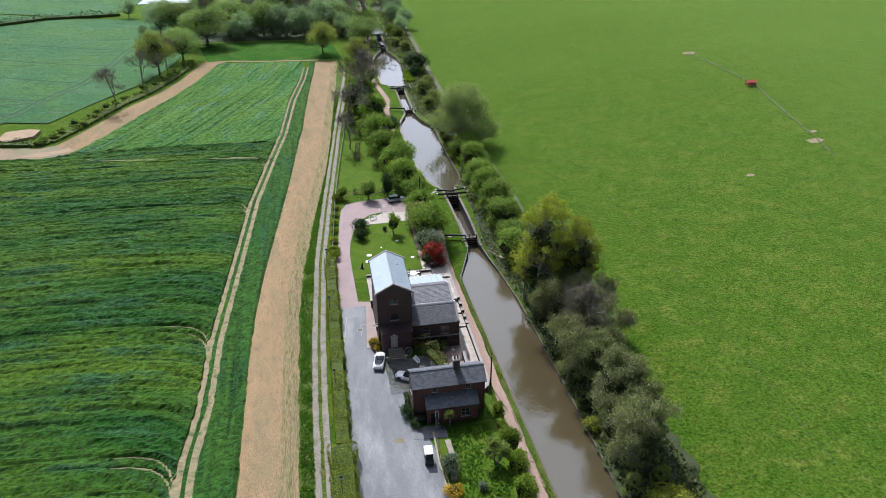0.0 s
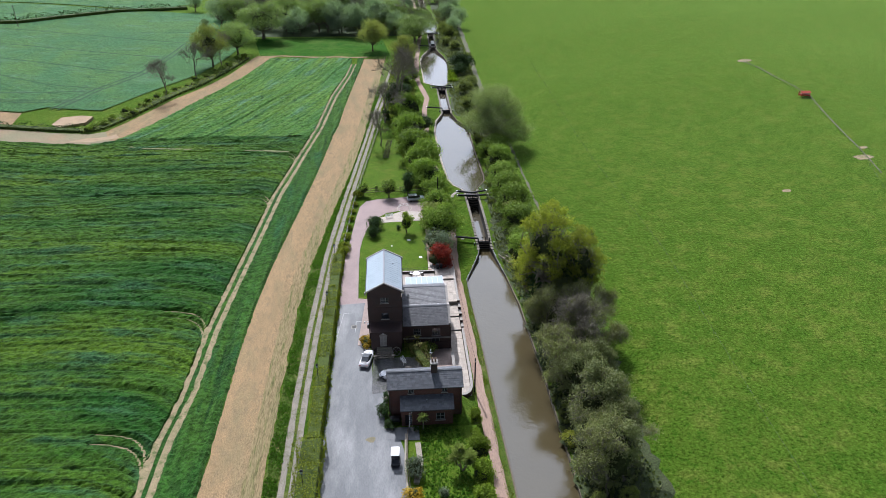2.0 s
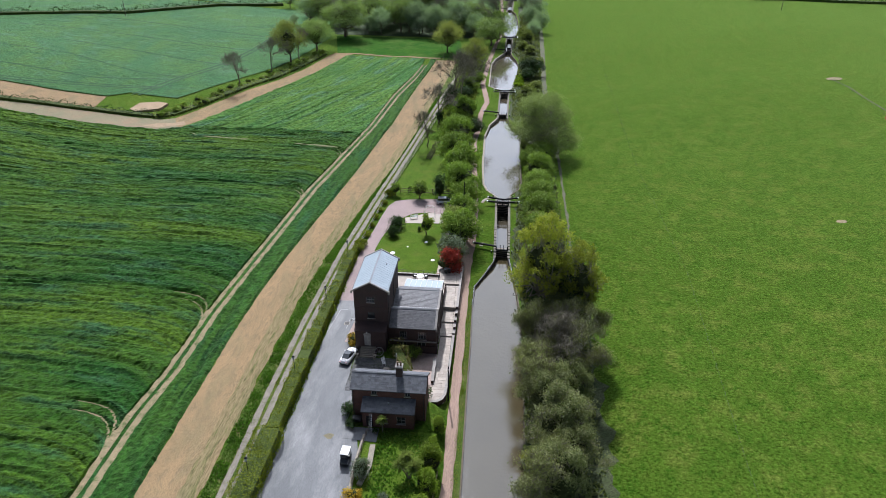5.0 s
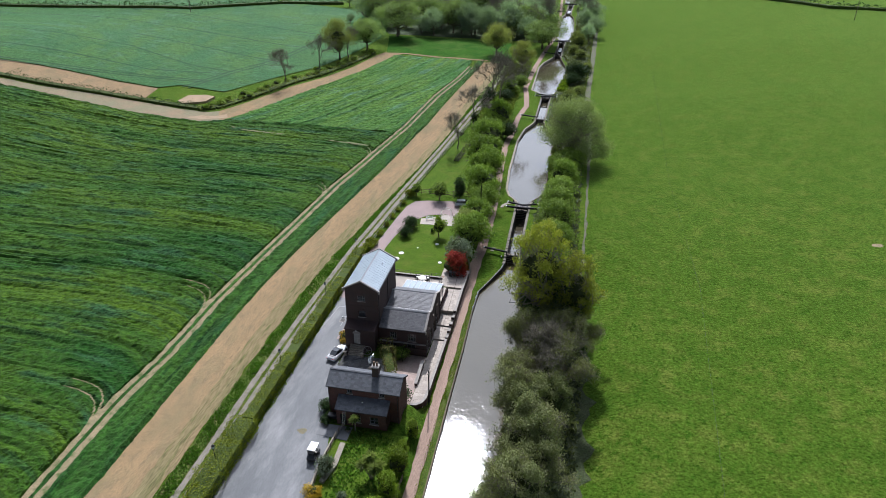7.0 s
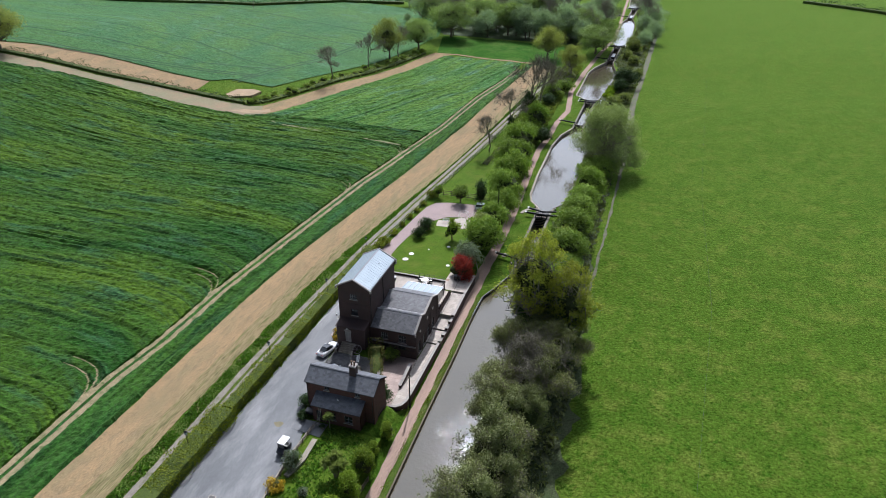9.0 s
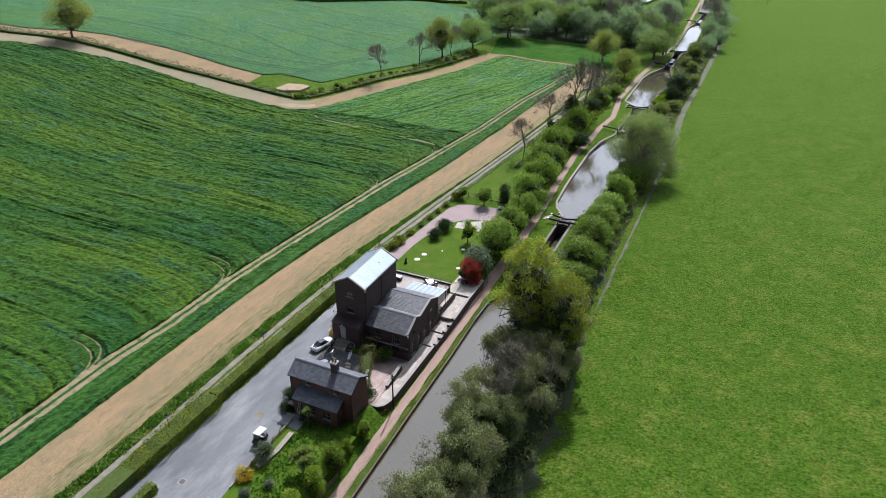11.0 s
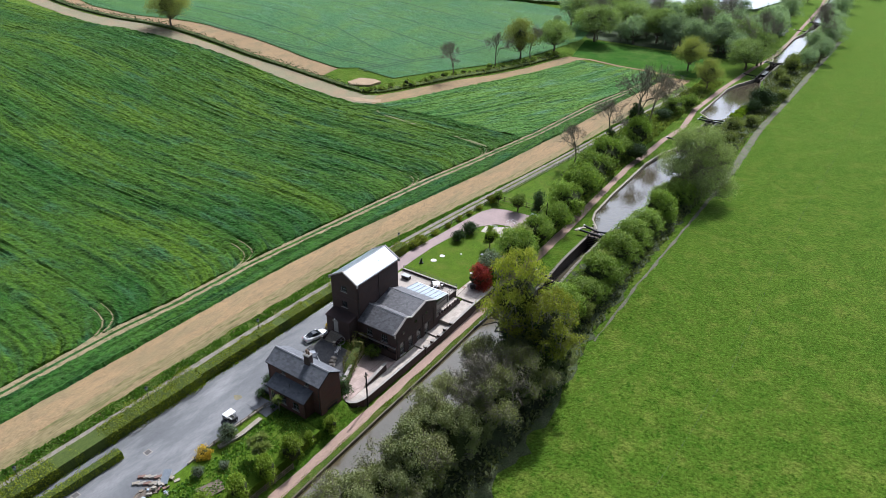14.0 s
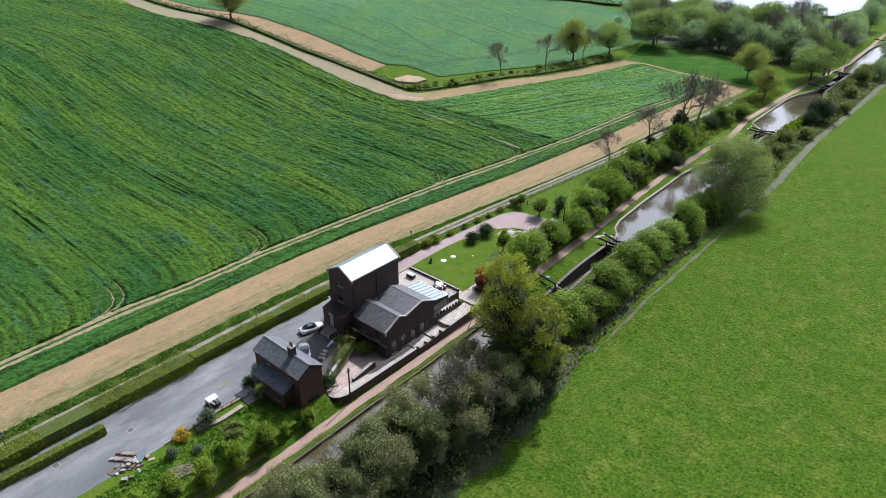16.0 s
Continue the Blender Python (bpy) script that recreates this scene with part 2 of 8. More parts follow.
MEADOW = material("pasture_grass", (0.046, 0.090, 0.009), (0.064, 0.108, 0.012), 9, 0.45, 0.9, 0.9, 0.5, sheen=0.62, spec=0.0, third=(0.092, 0.122, 0.019), third_size=4, gaps=(0.030, 0.072, 0.006), gap_size=1.3)
LAWN = material("lawn_grass", (0.056, 0.106, 0.008), (0.076, 0.126, 0.010), 3, 0.22, 0.9, 0.4, 0.42, spec=0.05, third=(0.088, 0.122, 0.015), third_size=4)
ROUGH_GRASS = material("rough_grass", (0.052, 0.09, 0.014), (0.09, 0.122, 0.024), 2.0, 0.25, 0.9, 0.9, 0.5, spec=0.05, third=(0.12, 0.12, 0.04), third_size=3.5)
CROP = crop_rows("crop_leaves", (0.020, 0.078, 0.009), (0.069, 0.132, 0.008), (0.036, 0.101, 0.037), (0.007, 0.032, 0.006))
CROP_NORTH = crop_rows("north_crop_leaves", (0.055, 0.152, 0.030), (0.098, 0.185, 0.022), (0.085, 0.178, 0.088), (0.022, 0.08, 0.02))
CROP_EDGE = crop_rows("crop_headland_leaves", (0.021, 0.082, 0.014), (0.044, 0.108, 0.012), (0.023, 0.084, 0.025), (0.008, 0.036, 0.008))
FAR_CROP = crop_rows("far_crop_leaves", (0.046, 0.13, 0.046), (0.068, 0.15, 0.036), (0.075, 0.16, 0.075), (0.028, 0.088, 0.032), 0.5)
# Dark strip colour: paints the shade down in the tramlines
TRAM_GAP = material("shaded_crop_gap", (0.022, 0.075, 0.022), (0.035, 0.095, 0.026), 3, 0.4, 0.9, 0.5, 0.4)
STUBBLE = material("straw_stubble", (0.31, 0.212, 0.112), (0.25, 0.178, 0.096), 3, 0.12, 0.95, 0.7, 0.38, stretch=(1, 0.35, 1), turn=0, spec=0.1, third=(0.21, 0.17, 0.092), third_size=4, gaps=(0.2, 0.15, 0.088), gap_size=0.6)
STUBBLE_EDGE = material("greying_stubble", (0.25, 0.185, 0.10), (0.20, 0.17, 0.085), 2, 0.14, 0.95, 0.7, 0.38, stretch=(1, 0.12, 1), turn=0, spec=0.1, gaps=(0.13, 0.13, 0.05), gap_size=0.7)
RUT = material("trodden_rut", (0.29, 0.225, 0.13), (0.215, 0.182, 0.095), 1.2, 0.16, 0.95, 0.6, 0.4, gaps=(0.085, 0.11, 0.032), gap_size=1.4)
SOIL = material("dry_soil", (0.36, 0.26, 0.16), (0.28, 0.2, 0.12), 3, 0.2, 0.95, 0.5, 0.25)
TRACK = material("track_gravel", (0.245, 0.215, 0.175), (0.19, 0.172, 0.14), 2, 0.15, 0.95, 0.4, 0.3, gaps=(0.13, 0.13, 0.075), gap_size=1.5)
WORN_TRACK = material("worn_field_track", (0.13, 0.118, 0.08), (0.095, 0.10, 0.055), 2.0, 0.25, 0.95, 0.5, 0.35, gaps=(0.06, 0.10, 0.022), gap_size=1.6)
COTTAGE_BRICK = material("red_cottage_brick", (0.112, 0.05, 0.039), (0.082, 0.043, 0.036), 1.4, 0.1, 0.9, 0.4, 0.35, stretch=(1, 1, 2.2), third=(0.09, 0.055, 0.045), third_size=2.4)
WIRE = material("dull_black_wire", (0.02, 0.02, 0.02), (0.03, 0.03, 0.03), 1, 0.1, 0.95, 0.0, 0.1, spec=0.0)
ASPHALT = material("worn_asphalt", (0.095, 0.099, 0.103), (0.15, 0.153, 0.156), 5, 0.12, 0.7, 0.25, 0.16, stretch=(1, 0.3, 1), spec=0.45, third=(0.215, 0.215, 0.215), third_size=4)
RED_GRAVEL = material("red_gravel", (0.33, 0.25, 0.235), (0.27, 0.21, 0.20), 5, 0.14, 0.95, 0.3, 0.2)
TOWPATH = material("towpath_grit", (0.34, 0.235, 0.185), (0.27, 0.19, 0.145), 3, 0.14, 0.95, 0.35, 0.22, stretch=(1, 0.3, 1))
PAVING = material("pink_paving", (0.38, 0.29, 0.25), (0.32, 0.25, 0.22), 2.5, 0.2, 0.85, 0.2, 0.15, pieces=0.12)
PALE_PAVING = material("pale_paving", (0.42, 0.365, 0.31), (0.35, 0.305, 0.265), 1.8, 0.2, 0.85, 0.2, 0.14, pieces=0.1)
COBBLE = material("granite_setts", (0.13, 0.13, 0.135), (0.18, 0.175, 0.17), 1.5, 0.12, 0.8, 0.4, 0.3, pieces=0.25)
STONE = material("lock_stone", (0.33, 0.29, 0.23), (0.25, 0.22, 0.175), 1.4, 0.15, 0.9, 0.4, 0.25, pieces=0.12)
WORN_STONE = material("worn_coping_stone", (0.2, 0.178, 0.145), (0.155, 0.14, 0.115), 1.4, 0.15, 0.9, 0.4, 0.25)
WET_BRICK = material("wet_brick", (0.045, 0.035, 0.028), (0.028, 0.026, 0.022), 1.2, 0.15, 0.6, 0.5, 0.4)
BRICK = material("dark_red_brick", (0.07, 0.043, 0.038), (0.055, 0.038, 0.035), 1.6, 0.1, 0.9, 0.4, 0.4, stretch=(1, 1, 2.2), third=(0.058, 0.045, 0.042), third_size=2.4)
SLATE = material("blue_grey_slate", (0.09, 0.095, 0.108), (0.115, 0.12, 0.13), 1.5, 0.12, 0.5, 0.25, 0.2, pieces=0.25, spec=0.5)
OLD_TILE = material("weathered_grey_tile", (0.105, 0.105, 0.112), (0.078, 0.078, 0.084), 1.2, 0.12, 0.6, 0.35, 0.25, pieces=0.3, spec=0.45)
ZINC = material("pale_standing_seam_metal", (0.34, 0.39, 0.42), (0.30, 0.35, 0.38), 1.8, 0.25, 0.38, 0.06, 0.07, metal=0.35, spec=0.6)
LEAD = material("grey_lead", (0.36, 0.36, 0.37), (0.29, 0.29, 0.3), 0.8, 0.1, 0.5, 0.1, 0.15, metal=0.3)
COPING = material("stone_coping", (0.35, 0.32, 0.29), (0.28, 0.26, 0.24), 0.7, 0.1, 0.85, 0.2, 0.2)
CONCRETE = material("weathered_concrete", (0.34, 0.31, 0.27), (0.27, 0.245, 0.21), 1.2, 0.12, 0.9, 0.25, 0.2)
TIMBER = material("weathered_timber", (0.2, 0.16, 0.12), (0.14, 0.115, 0.09), 0.5, 0.06, 0.85, 0.3, 0.25)
BLACK_TIMBER = plain("black_painted_timber", (0.018, 0.018, 0.02), 0.75, 0.0, 0.2)
FRAME_PAINT = plain("grey_frame_paint", (0.26, 0.26, 0.25), 0.5)
WHITE_PAINT = plain("white_paint", (0.8, 0.8, 0.78), 0.4)
BLACK_METAL = plain("black_metal", (0.02, 0.02, 0.022), 0.4, 0.3)
RUBBER = plain("rubber", (0.02, 0.02, 0.02), 0.8)
CHROME = plain("bright_metal", (0.6, 0.6, 0.6), 0.25, 0.9)
CAR_WHITE = plain("white_car_paint", (0.86, 0.86, 0.86), 0.3, 0.0, 0.5, 0.4)
CAR_SILVER = plain("silver_car_paint", (0.42, 0.47, 0.53), 0.3, 0.5, 0.5, 0.8)
GLASS = glassy("dark_glass", (0.02, 0.024, 0.028))
# Mirrored sky is put into this glass as a pale blue base colour
SKYLIGHT = glassy("sky_painted_glass", (0.28, 0.33, 0.36))
CANAL = water("canal_water", (0.066, 0.053, 0.027), 0.42)
CANAL_UPPER = water("upper_canal_water", (0.064, 0.055, 0.036), 0.14)
LAKE = water("lake_water", (0.10, 0.11, 0.10), 0.3)
BARK = material("bark", (0.11, 0.085, 0.06), (0.075, 0.06, 0.045), 0.6, 0.08, 0.9, 0.5, 0.3, local=True)
GREY_BARK = material("grey_bark", (0.20, 0.18, 0.135), (0.145, 0.13, 0.095), 0.6, 0.08, 0.9, 0.5, 0.3, local=True)
LEAF_MID = leafy("mid_green_leaves", (0.105, 0.175, 0.024), (0.27, 0.36, 0.06), 0.33)
LEAF_YELLOW = leafy("yellow_green_leaves", (0.19, 0.215, 0.026), (0.37, 0.37, 0.055), 0.42)
LEAF_BANK = leafy("olive_grey_leaves", (0.11, 0.13, 0.05), (0.225, 0.24, 0.105), 0.24)
LEAF_OLIVE = leafy("olive_leaves", (0.12, 0.155, 0.036), (0.28, 0.31, 0.085), 0.3)
LEAF_GREY = leafy("grey_green_sparse_leaves", (0.15, 0.165, 0.062), (0.27, 0.28, 0.12), 0.3)
LEAF_DARK = leafy("dark_evergreen_leaves", (0.023, 0.049, 0.017), (0.049, 0.087, 0.023), 0.2)
LEAF_RED = leafy("dark_red_leaves", (0.20, 0.032, 0.03), (0.36, 0.055, 0.045), 0.42)
LEAF_BROWN = leafy("bronze_leaves", (0.17, 0.185, 0.055), (0.29, 0.30, 0.09), 0.42)
# Next two: distance haze painted into far leaves as paler, bluer colour
LEAF_WOOD_HAZE = leafy("haze_paled_wood_leaves", (0.17, 0.225, 0.165), (0.26, 0.32, 0.24), 0.5)
LEAF_FAR_HAZE = leafy("haze_tinted_hedgerow_leaves", (0.14, 0.20, 0.065), (0.28, 0.35, 0.12), 0.42)
LEAF_WILLOW = leafy("silvery_willow_leaves", (0.15, 0.185, 0.08), (0.29, 0.325, 0.15), 0.42)
LEAF_BLUE = leafy("grey_blue_leaves", (0.109, 0.138, 0.102), (0.174, 0.203, 0.145), 0.3)
LEAF_HEDGE = leafy("hedge_leaves", (0.125, 0.165, 0.009), (0.24, 0.27, 0.017), 0.25)
LEAF_GOLD = leafy("golden_leaves", (0.36, 0.24, 0.02), (0.48, 0.32, 0.03), 0.35)
LEAF_LIME = leafy("lime_green_leaves", (0.12, 0.185, 0.018), (0.24, 0.31, 0.036), 0.4)


# ---- mesh tools ----
def mesh(name, verts, faces, mat, parent=None, label="", smooth=False):
    me = bpy.data.meshes.new(name)
    me.from_pydata(verts, [], faces)
    me.materials.append(mat)
    if smooth:
        me.shade_smooth()
    ob = new(name, me)
    ob.parent = parent
    return tagged(ob, label)


def part(name, bm, mat, parent=None, label="", smooth=False):
    """A bmesh as one object under a thing or under a part."""
    bmesh.ops.recalc_face_normals(bm, faces=bm.faces)
    me = bpy.data.meshes.new(name)
    bm.to_mesh(me)
    bm.free()
    me.materials.append(mat)
    if smooth:
        me.shade_smooth()
    ob = new(name, me)
    ob.parent = parent
    return tagged(ob, label)


def thing(name, at, label, category, group="", turn=0.0):
    ob = new(name)
    ob.matrix_basis = pose(*at, 0, 0, turn)
    return tagged(ob, label, category, group)


def box(bm, x0, y0, z0, x1, y1, z1, bevel=0.0):
    made = bmesh.ops.create_cube(bm, size=1.0)["verts"]
    for v in made:
        v.co = Vector((x0 + (v.co.x + 0.5) * (x1 - x0), y0 + (v.co.y + 0.5) * (y1 - y0), z0 + (v.co.z + 0.5) * (z1 - z0)))
    if bevel:
        edges = {e for v in made for e in v.link_edges}
        bmesh.ops.bevel(bm, geom=list(edges), offset=bevel, segments=1, affect="EDGES")
    return made


def boxed(*args, **kw):
    bm = bmesh.new()
    box(bm, *args, **kw)
    return bm


def tube(bm, a, b, r0, r1, n=6):
    a, b = Vector(a), Vector(b)
    d = (b - a).normalized()
    u = d.orthogonal().normalized()
    w = d.cross(u)
    rings = []
    for p, r in ((a, r0), (b, r1)):
        rings.append([bm.verts.new(p + (u * math.cos(2 * math.pi * i / n) + w * math.sin(2 * math.pi * i / n)) * r) for i in range(n)])
    for i in range(n):
        bm.faces.new((rings[0][i], rings[0][(i + 1) % n], rings[1][(i + 1) % n], rings[1][i]))
    bm.faces.new(rings[0][::-1])
    bm.faces.new(rings[1])


def tubes(*runs, n=8):
    bm = bmesh.new()
    for a, b, r0, r1 in runs:
        tube(bm, a, b, r0, r1, n)
    return bm


def prism(bm, outline, axis, lo, hi):
    """A solid with that outline across an axis: 'x' takes (y, z) outlines, 'y' takes (x, z), 'z' takes (x, y)."""
    def at(p, v):
        return (v, p[0], p[1]) if axis == "x" else (p[0], v, p[1]) if axis == "y" else (p[0], p[1], v)
    one = [bm.verts.new(at(p, lo)) for p in outline]
    two = [bm.verts.new(at(p, hi)) for p in outline]
    k = len(outline)
    for i in range(k):
        bm.faces.new((one[i], one[(i + 1) % k], two[(i + 1) % k], two[i]))
    bm.faces.new(one[::-1])
    bm.faces.new(two)


def prismed(outline, axis, lo, hi):
    bm = bmesh.new()
    prism(bm, outline, axis, lo, hi)
    return bm


def band(name, left, right, y0, y1, step, cols, lift, mat, label, kind="structure", category="", ragged=0.0, skirt=0.0):
    """A sheet that runs along y between two lines of (y, x) knots and lies on the land."""
    knots = sorted({y0, y1, *(y for y, _ in left + right if y0 < y < y1)})
    rows = []
    for a, b in zip(knots, knots[1:]):
        k = max(1, round((b - a) / step))
        rows += [a + (b - a) * i / k for i in range(k)]
    rows.append(y1)
    verts, faces = [], []
    for y in rows:
        xl = along(left, y) + ragged * noise.noise((y * 0.9, 3.1, 0)) + ragged * 0.6 * noise.noise((y * 0.2, 9.1, 0))
        xr = along(right, y) + ragged * noise.noise((y * 0.9, 7.7, 0)) + ragged * 0.6 * noise.noise((y * 0.2, 5.1, 0))
        line = [xl + (xr - xl) * c / cols for c in range(cols + 1)]
        if skirt:
            verts.append((xl, y, height(xl, y) + lift - skirt))
        verts += [(x, y, height(x, y) + lift) for x in line]
        if skirt:
            verts.append((xr, y, height(xr, y) + lift - skirt))
    w = cols + 1 + (2 if skirt else 0)
    for r in range(len(rows) - 1):
        for c in range(w - 1):
            i = r * w + c
            faces.append((i, i + 1, i + 1 + w, i + w))
    ob = mesh(name, verts, faces, mat)
    return tagged(ob, label, category, "", kind)


def ribbon(name, points, width, lift, mat, label, step=1.5, cols=2, category="", ragged=0.0, taper=0.0):
    """A path of that width along (x, y) points, lying on the land."""
    verts, faces, line = [], [], []
    for (ax, ay), (bx, by) in zip(points, points[1:]):
        k = max(1, round(math.hypot(bx - ax, by - ay) / step))
        line += [(ax + (bx - ax) * i / k, ay + (by - ay) * i / k) for i in range(k)]
    line.append(points[-1])
    for i, (x, y) in enumerate(line):
        (px, py), (qx, qy) = line[max(0, i - 1)], line[min(len(line) - 1, i + 1)]
        d = Vector((qx - px, qy - py)).normalized()
        w = width * (1 + ragged * noise.noise((x * 0.5, y * 0.5, 2.2)))
        w *= 1 - taper * i / (len(line) - 1)
        for c in range(cols + 1):
            o = w * (c / cols - 0.5)
            vx, vy = x + d.y * o, y - d.x * o
            verts.append((vx, vy, height(vx, vy) + lift))
    n = cols + 1
    for i in range(len(line) - 1):
        for c in range(cols):
            a = i * n + c
            faces.append((a, a + n, a + n + 1, a + 1))
    return tagged(mesh(name, verts, faces, mat), label, category, "", "structure")


def slab(name, outline, z0, z1, mat, label, category=""):
    """A flat piece of ground with an edge of its own."""
    return tagged(part(name, prismed(outline, "z", z0, z1), mat), label, category, "", "structure")

# ---- ground and water ----
CANAL_W = [(-300, 27.3), (67, 27.3), (88, 26.8), (103, 26.6), (115, 26.2), (122.5, 26.3), (127.6, 28.2), (132, 29.8), (134.5, 30.15), (162, 29.75), (163.5, 29.0), (166, 27.2), (170, 26.1), (183, 25.3), (207, 24.9), (217, 26.0), (223, 28.1), (225, 28.45), (254, 28.6), (255.5, 28.0), (259.5, 24.2), (292, 24.1), (300, 25.5), (308.6, 28.5), (310.5, 29.2), (338, 29.6), (345, 28.6), (355, 26.4), (381, 26.8), (400, 27.6), (408, 29.0), (436, 29.3), (445, 27.0), (470, 25.4), (506, 23.5), (560, 20), (900, 0)]
CANAL_E = [(-300, 35.9), (90, 35.9), (112, 35.4), (123, 34.4), (130, 33.3), (134.5, 32.65), (162, 32.45), (164, 33.0), (168, 35.2), (172, 35.6), (190, 35.3), (205, 35.4), (211, 35.1), (217, 32.6), (225, 31.05), (254, 31.2), (256, 31.7), (262, 34.2), (280, 35.5), (297, 34.2), (307, 31.9), (310.5, 31.5), (338, 31.9), (345, 33.6), (356, 35), (387, 34.2), (400, 33.2), (408, 31.3), (436, 31.6), (446, 32.6), (470, 31), (506, 29), (560, 26), (900, 6)]


def sheet_ground():
    """One sheet of land to the horizon on both banks, with the canal's cut left open."""
    ys = [-400, -200, -100, -50, -20, 0] + list(range(10, 60, 6)) + [60 + 2 * i for i in range(60)] + [84.5, 85, 98.35, 98.45, 85.3, 85.6] + [86 + 0.5 * i for i in range(25)] + list(range(180, 420, 5)) + [440, 470, 506, 540, 600, 700, 900, 1300, 2000, 3000]
    ys = sorted({float(y) for y in ys} | {float(y) for y, _ in CANAL_W if -50 < y < 560})
    west = [-3000, -2000, -1200, -800, -500, -400, -330] + list(range(-300, -60, 12)) + list(range(-60, -14, 4)) + [-12, -11, -10, -9, -8, -7, -6, -5, -4, -2, 0, 5, 10, 12, 13, 13.5, 14, 14.5] + [15 + 0.5 * i for i in range(11)] + [20.45, 20.6, 21.5, 22.5, 23.2, 23.45, 24, 24.5, 25.5]
    east = [40, 44, 47, 49, 51, 53, 56, 60, 66, 72, 80, 90, 100, 115, 130, 150, 175, 200, 250, 320, 420, 600, 900, 1500, 2500, 3000]
    verts, faces = [], []
    for side, xs in ((0, west), (1, east)):
        start, w = len(verts), len(xs) + 1
        for y in ys:
            if side == 0:
                edge = along(CANAL_W, y) - 0.25
                line = [min(x, edge - 0.001 * (len(xs) - i)) for i, x in enumerate(xs)] + [edge]
            else:
                edge = along(CANAL_E, y) + 0.25
                line = [edge] + xs
            verts += [(x, y, height(x, y)) for x in line]
        for r in range(len(ys) - 1):
            for c in range(w - 1):
                i = start + r * w + c
                faces.append((i, i + 1, i + 1 + w, i + w))
    ob = mesh("ground", verts, faces, MEADOW, smooth=True)
    return tagged(ob, "bright green sheep-grazed pasture in spring sun", "ground", "", "structure")


sheet_ground()
POUNDS = ((-300, 136, -2.6), (136, 158.5, -2.55), (158.5, 226.5, -0.4), (226.5, 250.5, -0.1), (250.5, 312, 0.75), (312, 335.5, 1.0), (335.5, 900, 1.8))
for y0, y1, level in POUNDS:
    inner = [(y, x - 0.2) for y, x in CANAL_W]
    outer = [(y, x + 0.2) for y, x in CANAL_E]
    knots = sorted({y0, y1, *(y for y, _ in CANAL_W + CANAL_E if y0 < y < y1)})
    verts = [p for y in knots for p in ((along(inner, y), y, level), (along(outer, y), y, level))]
    faces = [(2 * i, 2 * i + 1, 2 * i + 3, 2 * i + 2) for i in range(len(knots) - 1)]
    tagged(mesh("water", verts, faces, CANAL if y1 < 140 else CANAL_UPPER), "still brown canal water reflecting the sky", "water", "", "structure")


def canal_wall(name, line, sign, y0, y1, mat, thick, proud, label, bottom=-4.5):
    """A bank wall with a coping that stands a little proud of the land."""
    knots = sorted({y0, y1, *(y for y, _ in line if y0 < y < y1)})
    rows = []
    for a, b in zip(knots, knots[1:]):
        k = max(1, round((b - a) / 2.0))
        rows += [a + (b - a) * i / k for i in range(k)]
    rows.append(y1)
    verts, faces = [], []
    for y in rows:
        x = along(line, y)
        top = height(x + sign * thick, y) + proud
        verts += [(x, y, bottom), (x, y, top), (x + sign * thick, y, top), (x + sign * thick, y, top - 0.5)]
    for i in range(len(rows) - 1):
        for j in range(3):
            faces.append((4 * i + j, 4 * i + j + 1, 4 * i + j + 5, 4 * i + j + 4))
    for i in (0, 4 * (len(rows) - 1)):
        faces.append((i, i + 1, i + 2, i + 3))
    return tagged(mesh(name, verts, faces, mat), label, "canal wall", "", "structure")


EARTH = material("bank_earth", (0.14, 0.11, 0.075), (0.10, 0.085, 0.06), 1.5, 0.2, 0.95, 0.5, 0.3)
canal_wall("bank_west", CANAL_W, -1, -100, 115, EARTH, 0.45, -0.02, "dark timber and earth canal edge")
canal_wall("bank_west", CANAL_W, -1, 115, 134.5, WET_BRICK, 0.22, 0.03, "stone coping of the canal edge")
canal_wall("bank_east", CANAL_E, 1, -100, 123, EARTH, 0.45, -0.02, "earth canal edge under trees")
canal_wall("bank_east", CANAL_E, 1, 123, 134.5, WET_BRICK, 0.22, 0.03, "stone coping of the canal edge")
for a, b in ((134.5, 162), (225, 254), (310.5, 338)):
    for nm, line, s in (("lock_wall_west", CANAL_W, -1), ("lock_wall_east", CANAL_E, 1)):
        canal_wall(nm, line, s, a, b, WET_BRICK, 0.42, 0.02, "wet dark brick lock chamber wall")
for a, b in ((162, 225), (254, 310.5), (338, 560)):
    canal_wall("bank_west", CANAL_W, -1, a, b, STONE, 0.5, 0.06, "stone coping of the canal edge")
    canal_wall("bank_east", CANAL_E, 1, a, b, EARTH, 0.45, 0.0, "earth canal edge under trees")

# ---- fields west of the canal ----
STUB_L = [(-60, -16.5), (40, -15.4), (63, -15.0), (78, -15.0), (98, -15.0), (112, -14.5), (127, -13.4), (149, -11.3), (177, -8.8), (205, -6.6), (215, -5.4), (232, -4.4), (259, -2.4), (290, 0.1), (296, 0.5)]
STUB_R = [(-60, -7.2), (40, -7.0), (77, -7.0), (98, -6.9), (110, -6.8), (126, -6.0), (144, -4.1), (174, -0.3), (181, 0.6), (203, 2.7), (232, 4.8), (259, 7.0), (290, 9.0), (296, 9.4)]
TRAM = [(-60, -22.5), (54, -21.7), (75, -22.0), (85, -21.0), (104, -20.8), (117, -20.0), (137, -18.8), (162, -17.5), (190, -14.2), (212, -11.2), (244, -8.6), (270, -5.0), (289, -3.3)]
NORTH = [(-330, 204), (-250, 194), (-220, 190), (-200, 190.2), (-180, 193), (-156, 198.4), (-138.6, 199.6), (-120, 200.4), (-104, 200.1), (-90, 200.6), (-78, 201), (-72, 203)]


